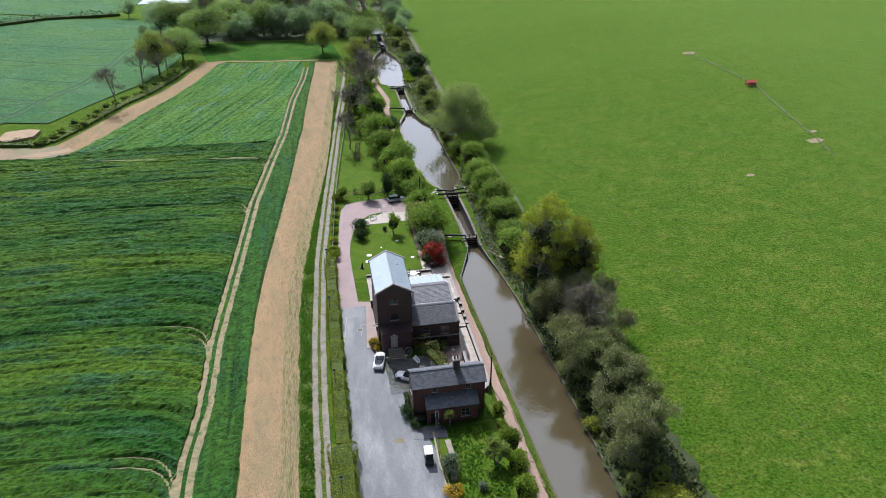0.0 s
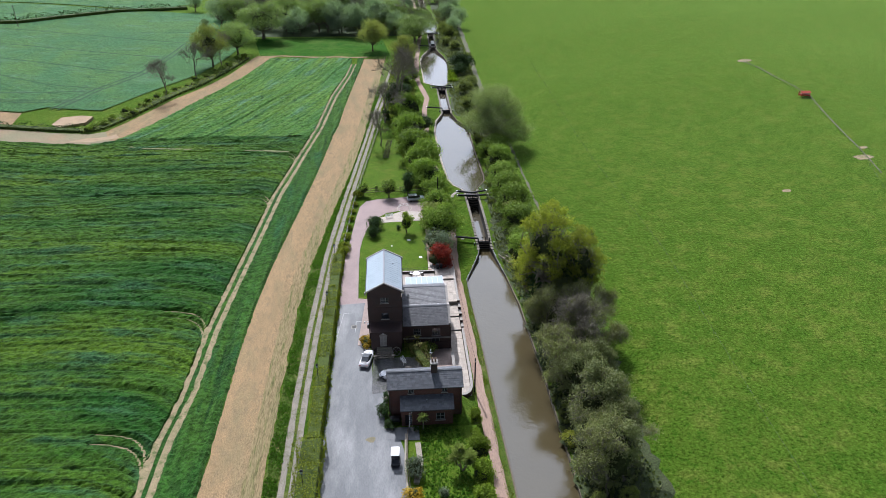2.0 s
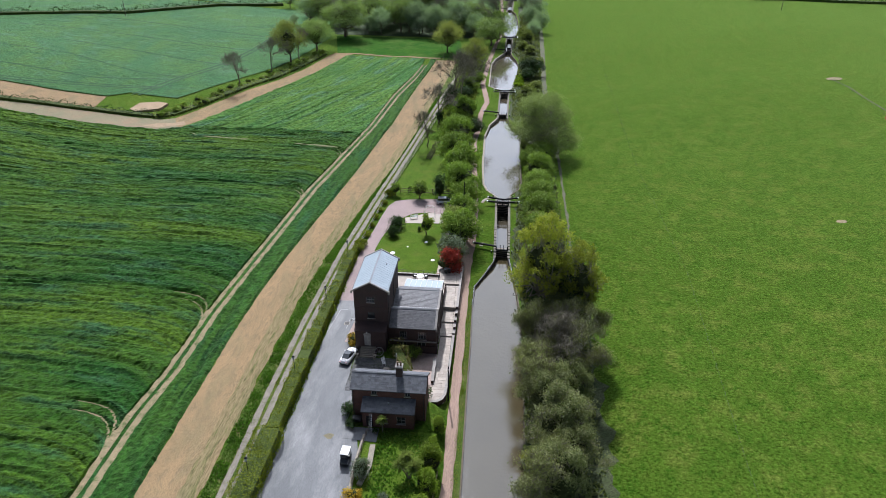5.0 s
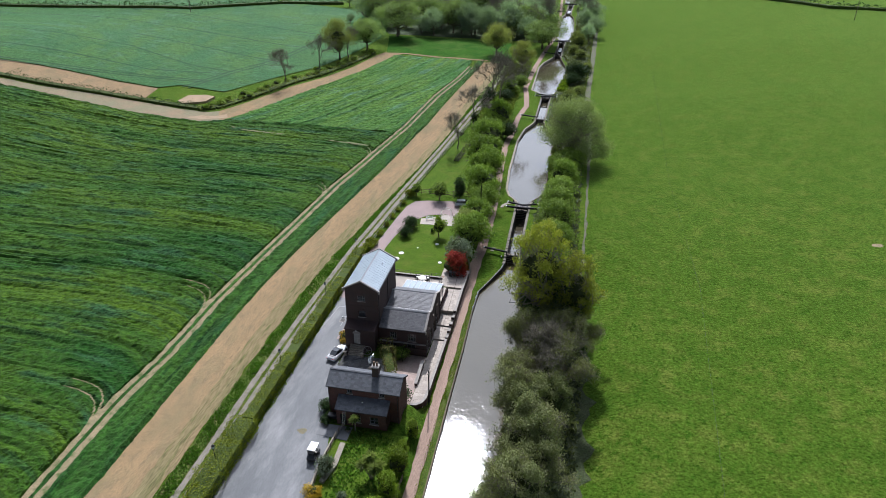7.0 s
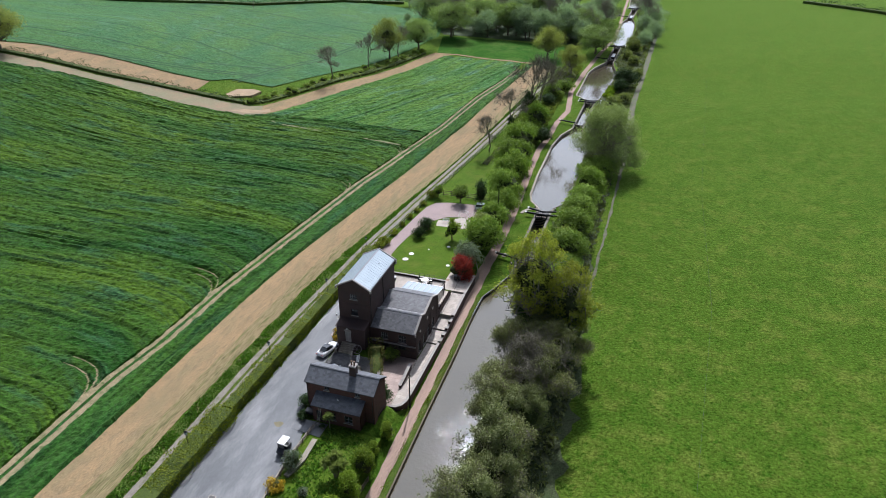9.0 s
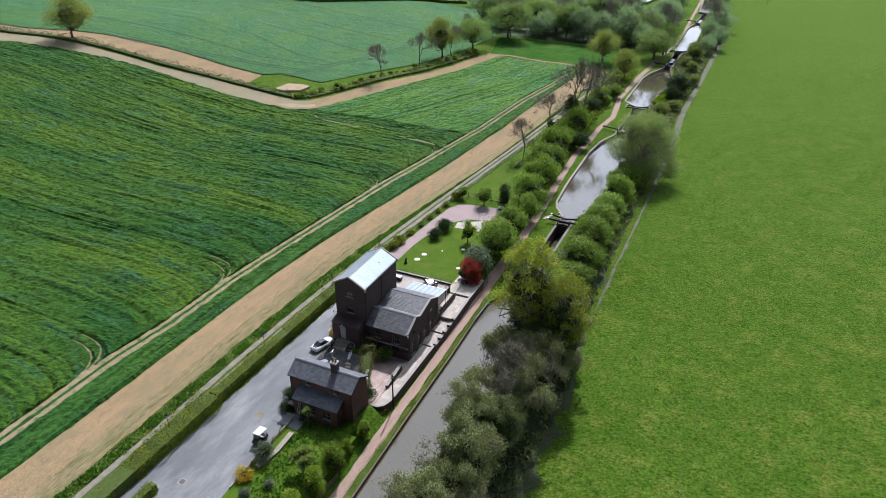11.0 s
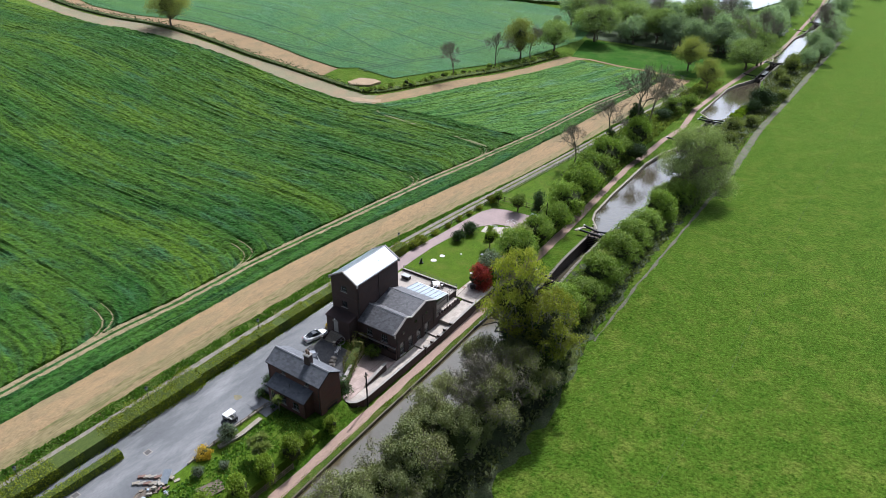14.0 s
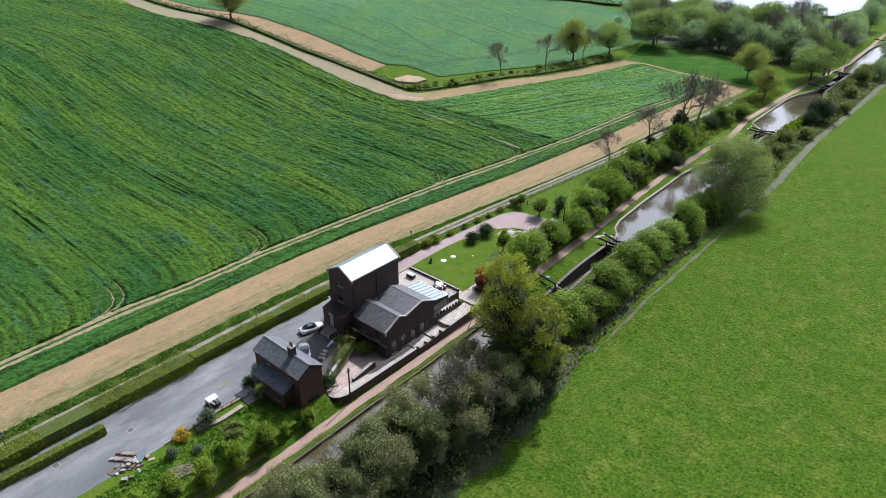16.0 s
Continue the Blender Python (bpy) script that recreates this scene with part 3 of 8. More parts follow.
def north_edge(x):
    return along(NORTH, x)


FORK_AT = (50.0, 72.8, 104.3, 159.0, 188.0)


def fork_lines():
    """Where a tractor turned out of the wheel tracks into the rows."""
    lines = []
    for y in FORK_AT:
        for o in (0.0, 2.1):
            ax = along(TRAM, y) - 0.85
            lines.append([(ax + 0.1, y - 6 + o), (ax - 0.5, y - 3.4 + o), (ax - 1.3, y - 1.2 + o), (ax - 2.4, y + 0.5 + o), (ax - 4.0, y + 1.6 + o * 0.95), (ax - 6.5, y + 2.3 + o * 0.9), (ax - 10.0, y + 2.6 + o * 0.9)])
    return lines


FORKS = fork_lines()


def near_fork(x, y):
    """Distance to the nearest turning track."""
    best = 9.0
    for line in FORKS:
        if abs(y - line[3][1]) > 9 or x < line[6][0]:
            continue
        for (ax, ay), (bx, by) in zip(line, line[1:]):
            k = max(0.0, min(1.0, ((x - ax) * (bx - ax) + (y - ay) * (by - ay)) / ((bx - ax) ** 2 + (by - ay) ** 2)))
            best = min(best, math.hypot(x - ax - k * (bx - ax), y - ay - k * (by - ay)))
    return best


def drilled(x, y, edge):
    """The number of the drilled row at a place; rows bend at the field's edge."""
    return y + 3.5 * math.exp(-(edge - x) / 4.0) + 2.0 * noise.noise((x * 0.012, y * 0.02, 4))


FORK_ROWS = [drilled(line[6][0], line[6][1], along(TRAM, line[6][1]) - 1.3) for line in FORKS]


def crop_sheet(name, left, right, y0, y1, dx, dy, tall, mat, label, across, limit=None, fitted=0):
    """A standing crop: a lumpy canopy in drilled rows with gaps, edges that fall to the soil."""
    rows = [y0 + dy * i for i in range(int((y1 - y0) / dy) + 1)]
    verts, faces, index, sown = [], [], {}, []
    for r, y in enumerate(rows):
        xr, xl = along(right, y), along(left, y)
        edge = xr
        xr += 0.22 * noise.noise((y * 0.5, 2.0, 0)) + 0.16 * noise.noise((y * 1.7, 5.0, 0))
        xl += 0.22 * noise.noise((y * 0.5, 12.0, 0)) + 0.16 * noise.noise((y * 1.7, 15.0, 0))
        cols = fitted or int(4000 if across else (xr - xl) / dx)
        for c in range(cols + 1):
            if fitted:
                x = xr - (xr - xl) * c / fitted
            elif c == 0:
                x = xr
            else:
                k = c - 1
                x = xr - 0.06 - dx * (k + 0.0012 * k * k if across else k)
            if x < xl - 1e-6:
                break
            if limit and not limit(x, y):
                continue
            if across:
                v, u = drilled(x, y, edge), x
            else:
                v, u = x - (along(NW_LINE, y) if limit else 0.0) + 0.4 * noise.noise((x * 0.05, y * 0.03, 8)), y
            deep = min(1.0, tall / 0.5)
            drill = noise.noise((u * 0.022, v * 0.5, 1.0)) + 0.6 * noise.noise((u * 0.06, v * 1.2, 6.0))
            lump = noise.noise((u * 0.35, v * 0.95, 2.0))
            z = tall + deep * (0.46 * drill + 0.3 * lump + 0.24 * noise.noise((x * 1.5, y * 1.7, 4.0)))
            if limit and not across and noise.noise((y * 0.05, v * 0.2, 3.0)) > -0.35:
                z = min(z, 0.08 + 1.4 * max(0.0, min(abs(v - f) for f in (5.0, 6.8, 26.0, 27.8, 34.0)) - 0.15))
            if across and c:
                if x < edge - 9.0 and noise.noise((x * 0.05, v * 0.3, 7.0)) > -0.25:
                    z = min(z, 0.24 + 1.6 * max(0.0, min(abs(v - f) for f in FORK_ROWS) - 0.1))
                elif x > edge - 11.0:
                    z = min(z, 0.03 + 1.5 * max(0.0, near_fork(x, y) - 0.2))
            if c == 0 or c == fitted > 0:
                z = 0.02
            index[r, c] = len(verts)
            sown.append((u, v, 0.0))
            verts.append((x, y, height(x, y) + max(0.02, z)))
    for r in range(len(rows) - 1):
        c = 0
        while (r, c) in index or c < 3:
            q = [(r, c), (r, c + 1), (r + 1, c + 1), (r + 1, c)]
            if all(k in index for k in q):
                faces.append(tuple(index[k] for k in q[::-1]))
            c += 1
    ob = mesh(name, verts, faces, mat)
    ob.data.attributes.new("rows", "FLOAT_VECTOR", "POINT").data.foreach_set("vector", np.array(sown, dtype=np.float32).ravel())
    return tagged(ob, label, "crop", "", "stuff")


TRAM_L = [(y, x - 0.85) for y, x in TRAM]
TRAM_R = [(y, x + 0.85) for y, x in TRAM]
NW_LINE = [(203, -72), (211, -67.5), (224, -61.5), (236.4, -56.6), (252.2, -49.8), (272, -44.5), (296, -38.8), (301, -37.5)]


def near_field(x, y):
    if y < 203:
        return y < north_edge(x)
    return x > along(NW_LINE, y)


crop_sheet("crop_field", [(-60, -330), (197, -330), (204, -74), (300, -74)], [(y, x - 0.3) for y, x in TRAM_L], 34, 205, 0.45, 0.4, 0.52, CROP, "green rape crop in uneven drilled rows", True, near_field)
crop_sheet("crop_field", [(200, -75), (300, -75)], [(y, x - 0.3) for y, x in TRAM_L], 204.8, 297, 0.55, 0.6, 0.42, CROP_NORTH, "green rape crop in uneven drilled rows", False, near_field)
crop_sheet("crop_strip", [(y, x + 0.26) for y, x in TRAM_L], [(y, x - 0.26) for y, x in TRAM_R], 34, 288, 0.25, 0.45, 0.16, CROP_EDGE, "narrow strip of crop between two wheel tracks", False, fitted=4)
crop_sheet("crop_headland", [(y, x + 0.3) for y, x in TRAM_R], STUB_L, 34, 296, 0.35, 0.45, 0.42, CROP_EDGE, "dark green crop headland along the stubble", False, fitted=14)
for line in (TRAM_L, TRAM_R):
    ribbon("wheel_track", [(along(line, y), y) for y in range(20, 292, 4)], 1.25, 0.16, RUT, "pale dry wheel track through the crop", cols=2, ragged=0.25, taper=0.5)
for line in FORKS:
    ribbon("turning_track", line, 0.55, 0.1, RUT, "pale curved wheel mark in the crop", step=0.7, ragged=0.7, taper=0.85)
ribbon("field_path", [(-66, 198.5), (-60, 196.5), (-49, 195), (-29, 193.2), (-14, 191)], 1.0, 0.46, material("thin_crop", (0.13, 0.16, 0.05), (0.17, 0.18, 0.07), 3, 0.3, 0.9, 0.4, 0.3), "thin trodden line across the crop", ragged=0.5)
slab("bare_patch", [(-45.6 + 1.3 * math.cos(a * 0.7), 118.8 + 0.8 * math.sin(a * 0.7)) for a in range(9)], 2.0, 3.0, SOIL, "small bare soil patch in the crop")
band("stubble_strip", STUB_L, STUB_R, -60, 296, 1.2, 8, 0.03, STUBBLE, "golden cut-straw stubble strip between crop and track", ragged=0.35)
band("stubble_margin", [(y, x - 2.5) for y, x in STUB_R], STUB_R, -60, 290, 1.2, 4, 0.045, STUBBLE_EDGE, "greying weedy edge of the stubble", ragged=0.4)
# wide farm margins that turn a corner west of the crop
MARGIN = material("mown_margin", (0.23, 0.195, 0.115), (0.195, 0.18, 0.10), 5, 0.25, 0.95, 0.5, 0.3, third=(0.26, 0.185, 0.11), third_size=8)


def strip(name, near, far, lift, mat, label, category="", kind="structure", cols=5, step=3.0, ragged=0.5):
    """A sheet on the land between two lines of (x, y) knots that run side by side."""
    def dense(points):
        out = []
        for k in range(len(near) - 1):
            (ax, ay), (bx, by) = points[k], points[k + 1]
            cut = max(1, round(math.hypot(near[k + 1][0] - near[k][0], near[k + 1][1] - near[k][1]) / step))
            out += [(ax + (bx - ax) * i / cut, ay + (by - ay) * i / cut) for i in range(cut)]
        return out + [points[-1]]
    verts, faces, sown = [], [], []
    for k, ((ax, ay), (bx, by)) in enumerate(zip(dense(near), dense(far))):
        for c in range(cols + 1):
            f = c / cols
            x, y = ax + (bx - ax) * f, ay + (by - ay) * f
            w = ragged * noise.noise((x * 0.3, y * 0.3, 4.0 + c)) * (c in (0, cols))
            x, y = x + w * 0.6, y + w
            verts.append((x, y, height(x, y) + lift))
            sown.append((x, y, 0.0))
            if k and c:
                i = len(verts) - 1
                faces.append((i, i - 1, i - cols - 2, i - cols - 1))
    ob = mesh(name, verts, faces, mat)
    ob.data.attributes.new("rows", "FLOAT_VECTOR", "POINT").data.foreach_set("vector", np.array(sown, dtype=np.float32).ravel())
    return tagged(ob, label, category, "", kind)


strip("field_margin", [(-330, 204), (-250, 194), (-220, 190), (-200, 190.2), (-180, 193), (-156, 198.4), (-138.6, 199.6), (-120, 200.4), (-104, 200.1), (-90, 200.6), (-78, 201), (-72, 203)],
      [(-330, 212), (-248, 201), (-222, 199.3), (-200, 200.9), (-178, 203.2), (-157, 204.2), (-138, 205.3), (-118, 209), (-100, 210), (-88, 209.8), (-80, 210), (-76.5, 212)], 0.12, MARGIN, "pale mown field margin beside a thorn hedge")
strip("field_margin", [(-72, 203), (-67.5, 211), (-61.5, 224), (-56.6, 236.4), (-49.8, 252.2), (-44.5, 272), (-38.8, 296), (-36, 300)],
      [(-76.5, 212), (-73, 219.5), (-68.4, 231), (-63.4, 244), (-56.4, 257), (-50.6, 274), (-45.6, 297), (-44, 301)], 0.12, STUBBLE, "straw-coloured field margin running to the paddock")
strip("headland_soil", [(-84, 203.2), (-77, 203.4), (-70.6, 206.8)], [(-80, 206.4), (-75.4, 207.2), (-72.6, 209.6)], 0.15, SOIL, "trodden orange soil where the margin turns", "soil", step=1.5)
GOLD_N = [(-300, 222), (-243, 210), (-212, 209.8), (-200, 211.8), (-180, 217.3), (-160, 221), (-140, 222.5), (-120, 222.9), (-106, 224.5)]
strip("gold_strip", [(-300, 213), (-241, 205.5), (-212, 204.6), (-200, 204.8), (-180, 207.6), (-160, 208.9), (-140, 209.9), (-120, 211.5), (-104.6, 213.6)], GOLD_N, 0.10, STUBBLE, "golden stubble strip beside a hedge", ragged=0.7)
slab("bare_patch", [(-94, 216.5), (-91, 214), (-84.3, 217.8), (-84, 223.6), (-88, 225), (-93.8, 223.2)], 1.3, 2.35, SOIL, "small ploughed bare corner of orange soil")
strip("far_crop", [(x, y + 0.4) for x, y in GOLD_N], [(-300, 232), (-243, 232), (-212, 232), (-200, 232), (-180, 232), (-160, 232), (-140, 232), (-120, 232), (-100, 232)], 0.34, FAR_CROP, "blue-green young cereal beside the golden strip", "crop", "stuff", cols=8)
crop_band = band("far_crop", [(216, -420), (420, -420)], [(216, -97), (224, -94), (231, -84), (247, -77), (262, -69.5), (276, -62), (300, -56), (330, -52), (372, -62), (420, -100)], 231, 392, 2.5, 60, 0.3, FAR_CROP, "blue-green young cereal field on a gentle rise", "stuff", "crop")
for line in ([(-97.2, 229.5), (-91.0, 253), (-83.4, 274.4), (-79.3, 299), (-77, 324), (-72.5, 339)], [(-99.4, 229), (-93.2, 253.4), (-85.6, 275.4), (-81.5, 300), (-79.2, 325), (-75, 340)], [(-151.6, 284), (-118, 281.5), (-90, 277), (-82, 276)], [(-205, 219), (-163, 219.6), (-134.5, 226), (-112, 232.5), (-95, 238)], [(-205, 221.4), (-163, 222), (-134.5, 228.2), (-112, 234.7), (-95, 240)], [(-215, 262), (-141, 263.4), (-110, 254), (-91, 254)], [(-240, 305), (-180, 308), (-120, 305), (-79, 300)], [(-230, 240), (-190, 236), (-150, 239.5), (-119, 240), (-93, 251)], [(-240, 330), (-170, 334), (-110, 330), (-77, 324)]):
    ribbon("tramline", line, 0.8, 0.38, TRAM_GAP, "tramline through the cereal, its shade painted as a dark strip", step=3, ragged=0.6)
far_band = band("far_field", [(330, -420), (640, -420)], [(330, -190), (350, -150), (380, -128), (420, -96), (640, -90)], 395, 640, 8, 30, 0.3, FAR_CROP, "distant pale green field", "stuff", "crop")
for sown_band in (crop_band, far_band):
    places = np.empty(len(sown_band.data.vertices) * 3, dtype=np.float32)
    sown_band.data.vertices.foreach_get("co", places)
    sown_band.data.attributes.new("rows", "FLOAT_VECTOR", "POINT").data.foreach_set("vector", places)
PADDOCK = material("paddock_grass", (0.035, 0.095, 0.018), (0.05, 0.115, 0.02), 6, 0.4, 0.9, 0.7, 0.45, spec=0.0, third=(0.075, 0.13, 0.03), third_size=8)
band("paddock", [(297, -42), (330, -50)], [(297, 12), (330, 8)], 299.5, 332, 3, 12, 0.12, PADDOCK, "small dark green paddock before the wood")
ribbon("field_path", [(-42, 300), (-34, 301), (-20, 298.6), (2, 298.6)], 1.6, 0.16, STUBBLE, "straw-coloured field path", ragged=0.2)

# ---- lanes, drive and gardens ----
LANE = [(-60, -4.2), (46, -3.9), (67, -3.75), (85, -3.8), (103, -3.5), (131, -2.4), (155, -0.4), (181, 2.1), (208, 4.7), (232, 7.2), (262, 10.6), (290, 13.4)]
band("verge", [(y, x + 0.15) for y, x in STUB_R], [(y, x - 1.1) for y, x in LANE], -60, 288, 2, 3, 0.05, ROUGH_GRASS, "green verge of rough grass beside the lane")
band("lane", [(y, x - 1.15) for y, x in LANE], [(y, x + 1.15) for y, x in LANE], -60, 288, 2, 4, 0.06, ROUGH_GRASS, "farm lane with a grassy middle")
for side in (-0.72, 0.72):
    ribbon("lane_wheel_track", [(along(LANE, y) + side, y) for y in range(-60, 288, 4)], 0.92, 0.10, TRACK, "pale gravel wheel track of the farm lane", ragged=0.25)
slab("driveway", [(0.4, -60), (12.9, -60), (12.6, 62), (12.1, 73), (11.2, 76.6), (9.3, 77.2), (9.3, 86), (7.4, 88), (7.0, 95.4), (6.7, 98.4), (6.7, 111.8), (0.6, 111.4), (0.7, 100), (0.4, 80)], -0.3, 0.05, ASPHALT, "worn grey asphalt driveway with pale scuffs", "driveway")
slab("gravel_drive", [(0.6, 111.4), (6.7, 111.8), (6.4, 113), (4.2, 113.4), (3.9, 126), (3.9, 133), (4.4, 138), (5.5, 143.5), (7.0, 147.5), (9.6, 150.6), (13.3, 151.8), (19.8, 150), (20.2, 160), (16, 159.6), (7.4, 158.6), (4.6, 157.6), (3.2, 154.5), (2.5, 148.5), (1.7, 138.5), (0.9, 130), (0.6, 119)], -0.3, 0.045, RED_GRAVEL, "pinkish gravel drive sweeping round a lawn", "driveway")
slab("lawn", [(4.2, 121.8), (18.2, 121.8), (18.5, 145.2), (12, 147), (9.6, 150.4), (7.1, 147.3), (5.6, 143.3), (4.5, 138), (4.0, 133), (4.0, 126)], -0.3, 0.035, LAWN, "mown garden lawn", "lawn")
slab("lawn", [(2.8, 163), (19, 163), (17, 185), (15, 210), (8.5, 214), (5.4, 190), (3.6, 172)], -0.3, 0.09, LAWN, "mown paddock lawn behind a timber fence", "lawn")
slab("garden_bed", [(12.9, 30), (23.4, 30), (23.0, 77.4), (12.2, 77.4), (12.2, 73)], -2.5, 0.03, LAWN, "overgrown cottage garden grass", "garden")
slab("forecourt", [(9.3, 75.2), (14.4, 74.8), (14.4, 77.6), (9.3, 77.6)], -0.3, 0.08, ASPHALT, "worn grey strip before the cottage", "paving")
band("towpath", [(-100, 24.3), (70, 24.4), (82, 24.1), (96, 24.0), (110, 23.7), (121, 23.3), (130, 22.9), (145, 23.6), (160, 23.0), (180, 21.9), (201, 20.8), (214, 21.4), (228, 21.7), (240, 23.2), (251, 22.0), (262, 20.6), (292, 21.5), (320, 23.5), (356, 27.0), (385, 26.2), (443, 24), (488, 22.6), (540, 18)],
     [(-100, 26.0), (70, 26.1), (88, 25.7), (110, 25.3), (122, 25.0), (130, 25.1), (145, 25.6), (160, 25.0), (180, 23.6), (201, 22.4), (214, 23.2), (228, 23.3), (240, 25.0), (251, 23.8), (262, 22.4), (292, 23.3), (320, 25.3), (356, 28.2), (385, 27.6), (443, 25.4), (488, 24), (540, 19.4)], -100, 540, 1.5, 3, 0.045, TOWPATH, "reddish grit towpath beside the canal", ragged=0.25)
band("bank_grass", [(-100, 26.1), (70, 26.15), (88, 25.75), (110, 25.4), (122, 25.1)], [(-100, 27.0), (67, 27.0), (88, 26.45), (103, 26.2), (115, 25.85), (122, 25.95)], -100, 122, 2, 2, 0.06, ROUGH_GRASS, "strip of rough grass along the canal edge")
band("field_track", [(124, 46.0), (150, 46.3), (180, 46.1), (205, 45.6), (220, 44.9), (255, 43.3), (301, 44.3), (376, 45)], [(124, 46.4), (150, 46.8), (180, 46.7), (205, 46.9), (220, 47), (255, 45.3), (301, 46.1), (376, 46.8)], 124, 400, 2, 2, 0.05, WORN_TRACK, "worn pale track along the pasture edge", ragged=0.4)
# Scrubby ground whose dark colour also paints in the trees' shade
band("scrub_floor", [(-100, 36.4), (112, 36.0), (134, 33.6), (165, 34.6), (180, 37.6), (215, 35), (226, 32), (254, 32), (265, 35.4), (297, 35), (312, 32.3), (338, 32.5), (356, 35.6), (420, 34.6)], [(-100, 48.0), (60, 48.4), (96, 48.8), (108, 48.2), (122, 45.2), (150, 45.0), (255, 42.6), (301, 43.8), (420, 44.6)], -100, 420, 1.5, 5, 0.05, material("scrub_floor", (0.052, 0.062, 0.026), (0.036, 0.055, 0.014), 2.5, 0.25, 0.95, 0.9, 0.5), "scrubby ground under the trees, their shade painted into its colour", ragged=1.6)
ribbon("sheep_path", [(141.8, 252), (143.8, 242), (144.2, 229.7), (145, 219.2), (144.7, 208.4), (141.2, 194.3), (137.7, 179.3), (135, 166), (131, 150)], 0.4, 0.05, WORN_TRACK, "narrow trodden path across the pasture", ragged=0.6)
band("wood_floor", [(333, -48), (350, -66), (400, -84), (430, -84)], [(333, 20), (350, 21), (400, 22), (430, 20)], 335, 430, 3, 24, 0.15, material("wood_floor", (0.055, 0.075, 0.03), (0.04, 0.065, 0.022), 4, 0.5, 0.95, 0.9, 0.5), "dim leafy ground in the wood", ragged=2.0)
slab("lake", [(-170, 437), (-90, 436), (-40, 436), (-20, 440), (-4, 455), (2, 490), (-6, 560), (-30, 640), (-170, 640)], 2.0, 4.1, LAKE, "distant pale lake behind the trees", "water")

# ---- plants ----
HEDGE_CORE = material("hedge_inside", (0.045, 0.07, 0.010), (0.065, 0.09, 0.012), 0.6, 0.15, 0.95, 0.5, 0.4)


# Dark colour of the added crown cores: painted shade inside the leaves
CORE_SHADE = material("dark_core_shade", (0.045, 0.055, 0.022), (0.03, 0.04, 0.016), 0.5, 0.12, 0.95, 0.8, 0.5, spec=0.05, local=True)


def sprigs(rng, centres, count, leaf, flat=0.9, hollow=0.5, droop=0.0):
    """Many small leaf sprigs over lumps (x, y, z, radius): vertices and faces."""
    weights = np.array([c[3] ** 2 for c in centres])
    pick = rng.choice(len(centres), count, p=weights / weights.sum())
    c = np.array(centres)[pick]
    d = rng.normal(size=(count, 3))
    d /= np.linalg.norm(d, axis=1)[:, None]
    d[:, 2] = np.where(d[:, 2] < -0.35, -d[:, 2], d[:, 2])
    r = c[:, 3] * (hollow + (1.12 - hollow) * rng.random(count) ** 0.6) * (1 + 0.22 * np.sin(d[:, 0] * 7 + c[:, 0] * 3) * np.sin(d[:, 1] * 6 + c[:, 1] * 3) + 0.14 * np.abs(rng.normal(size=count)) * (d[:, 2] > -0.1))
    p = c[:, :3] + d * r[:, None] * np.array([1, 1, flat])
    out = d + rng.normal(size=(count, 3)) * 0.8 + np.array([0, 0, 0.2])
    out /= np.linalg.norm(out, axis=1)[:, None]
    side = np.cross(out, rng.normal(size=(count, 3)))
    side /= np.linalg.norm(side, axis=1)[:, None]
    tip = np.cross(side, out)
    tip[:, 2] -= droop
    size = leaf * (0.6 + 0.8 * rng.random(count))[:, None]
    quad = np.stack([p - tip * size * 0.5, p + side * size * 0.34 + out * size * 0.1, p + tip * size * 0.6, p - side * size * 0.34 + out * size * 0.1], axis=1)
    return quad.reshape(-1, 3).tolist(), [(4 * i, 4 * i + 1, 4 * i + 2, 4 * i + 3) for i in range(count)]


def limb(bm, a, b, r0, r1, rng, bend=0.12):
    """A crooked, tapering limb."""
    a, b = Vector(a), Vector(b)
    k = 3 if (b - a).length > 1.6 else 2
    pts = [a.lerp(b, i / k) + Vector(rng.normal(size=3) * bend * (b - a).length * (0 < i < k)) for i in range(k + 1)]
    for i in range(k):
        tube(bm, pts[i], pts[i + 1], r0 + (r1 - r0) * i / k, r0 + (r1 - r0) * (i + 1) / k, 5 if r0 > 0.06 else 3)


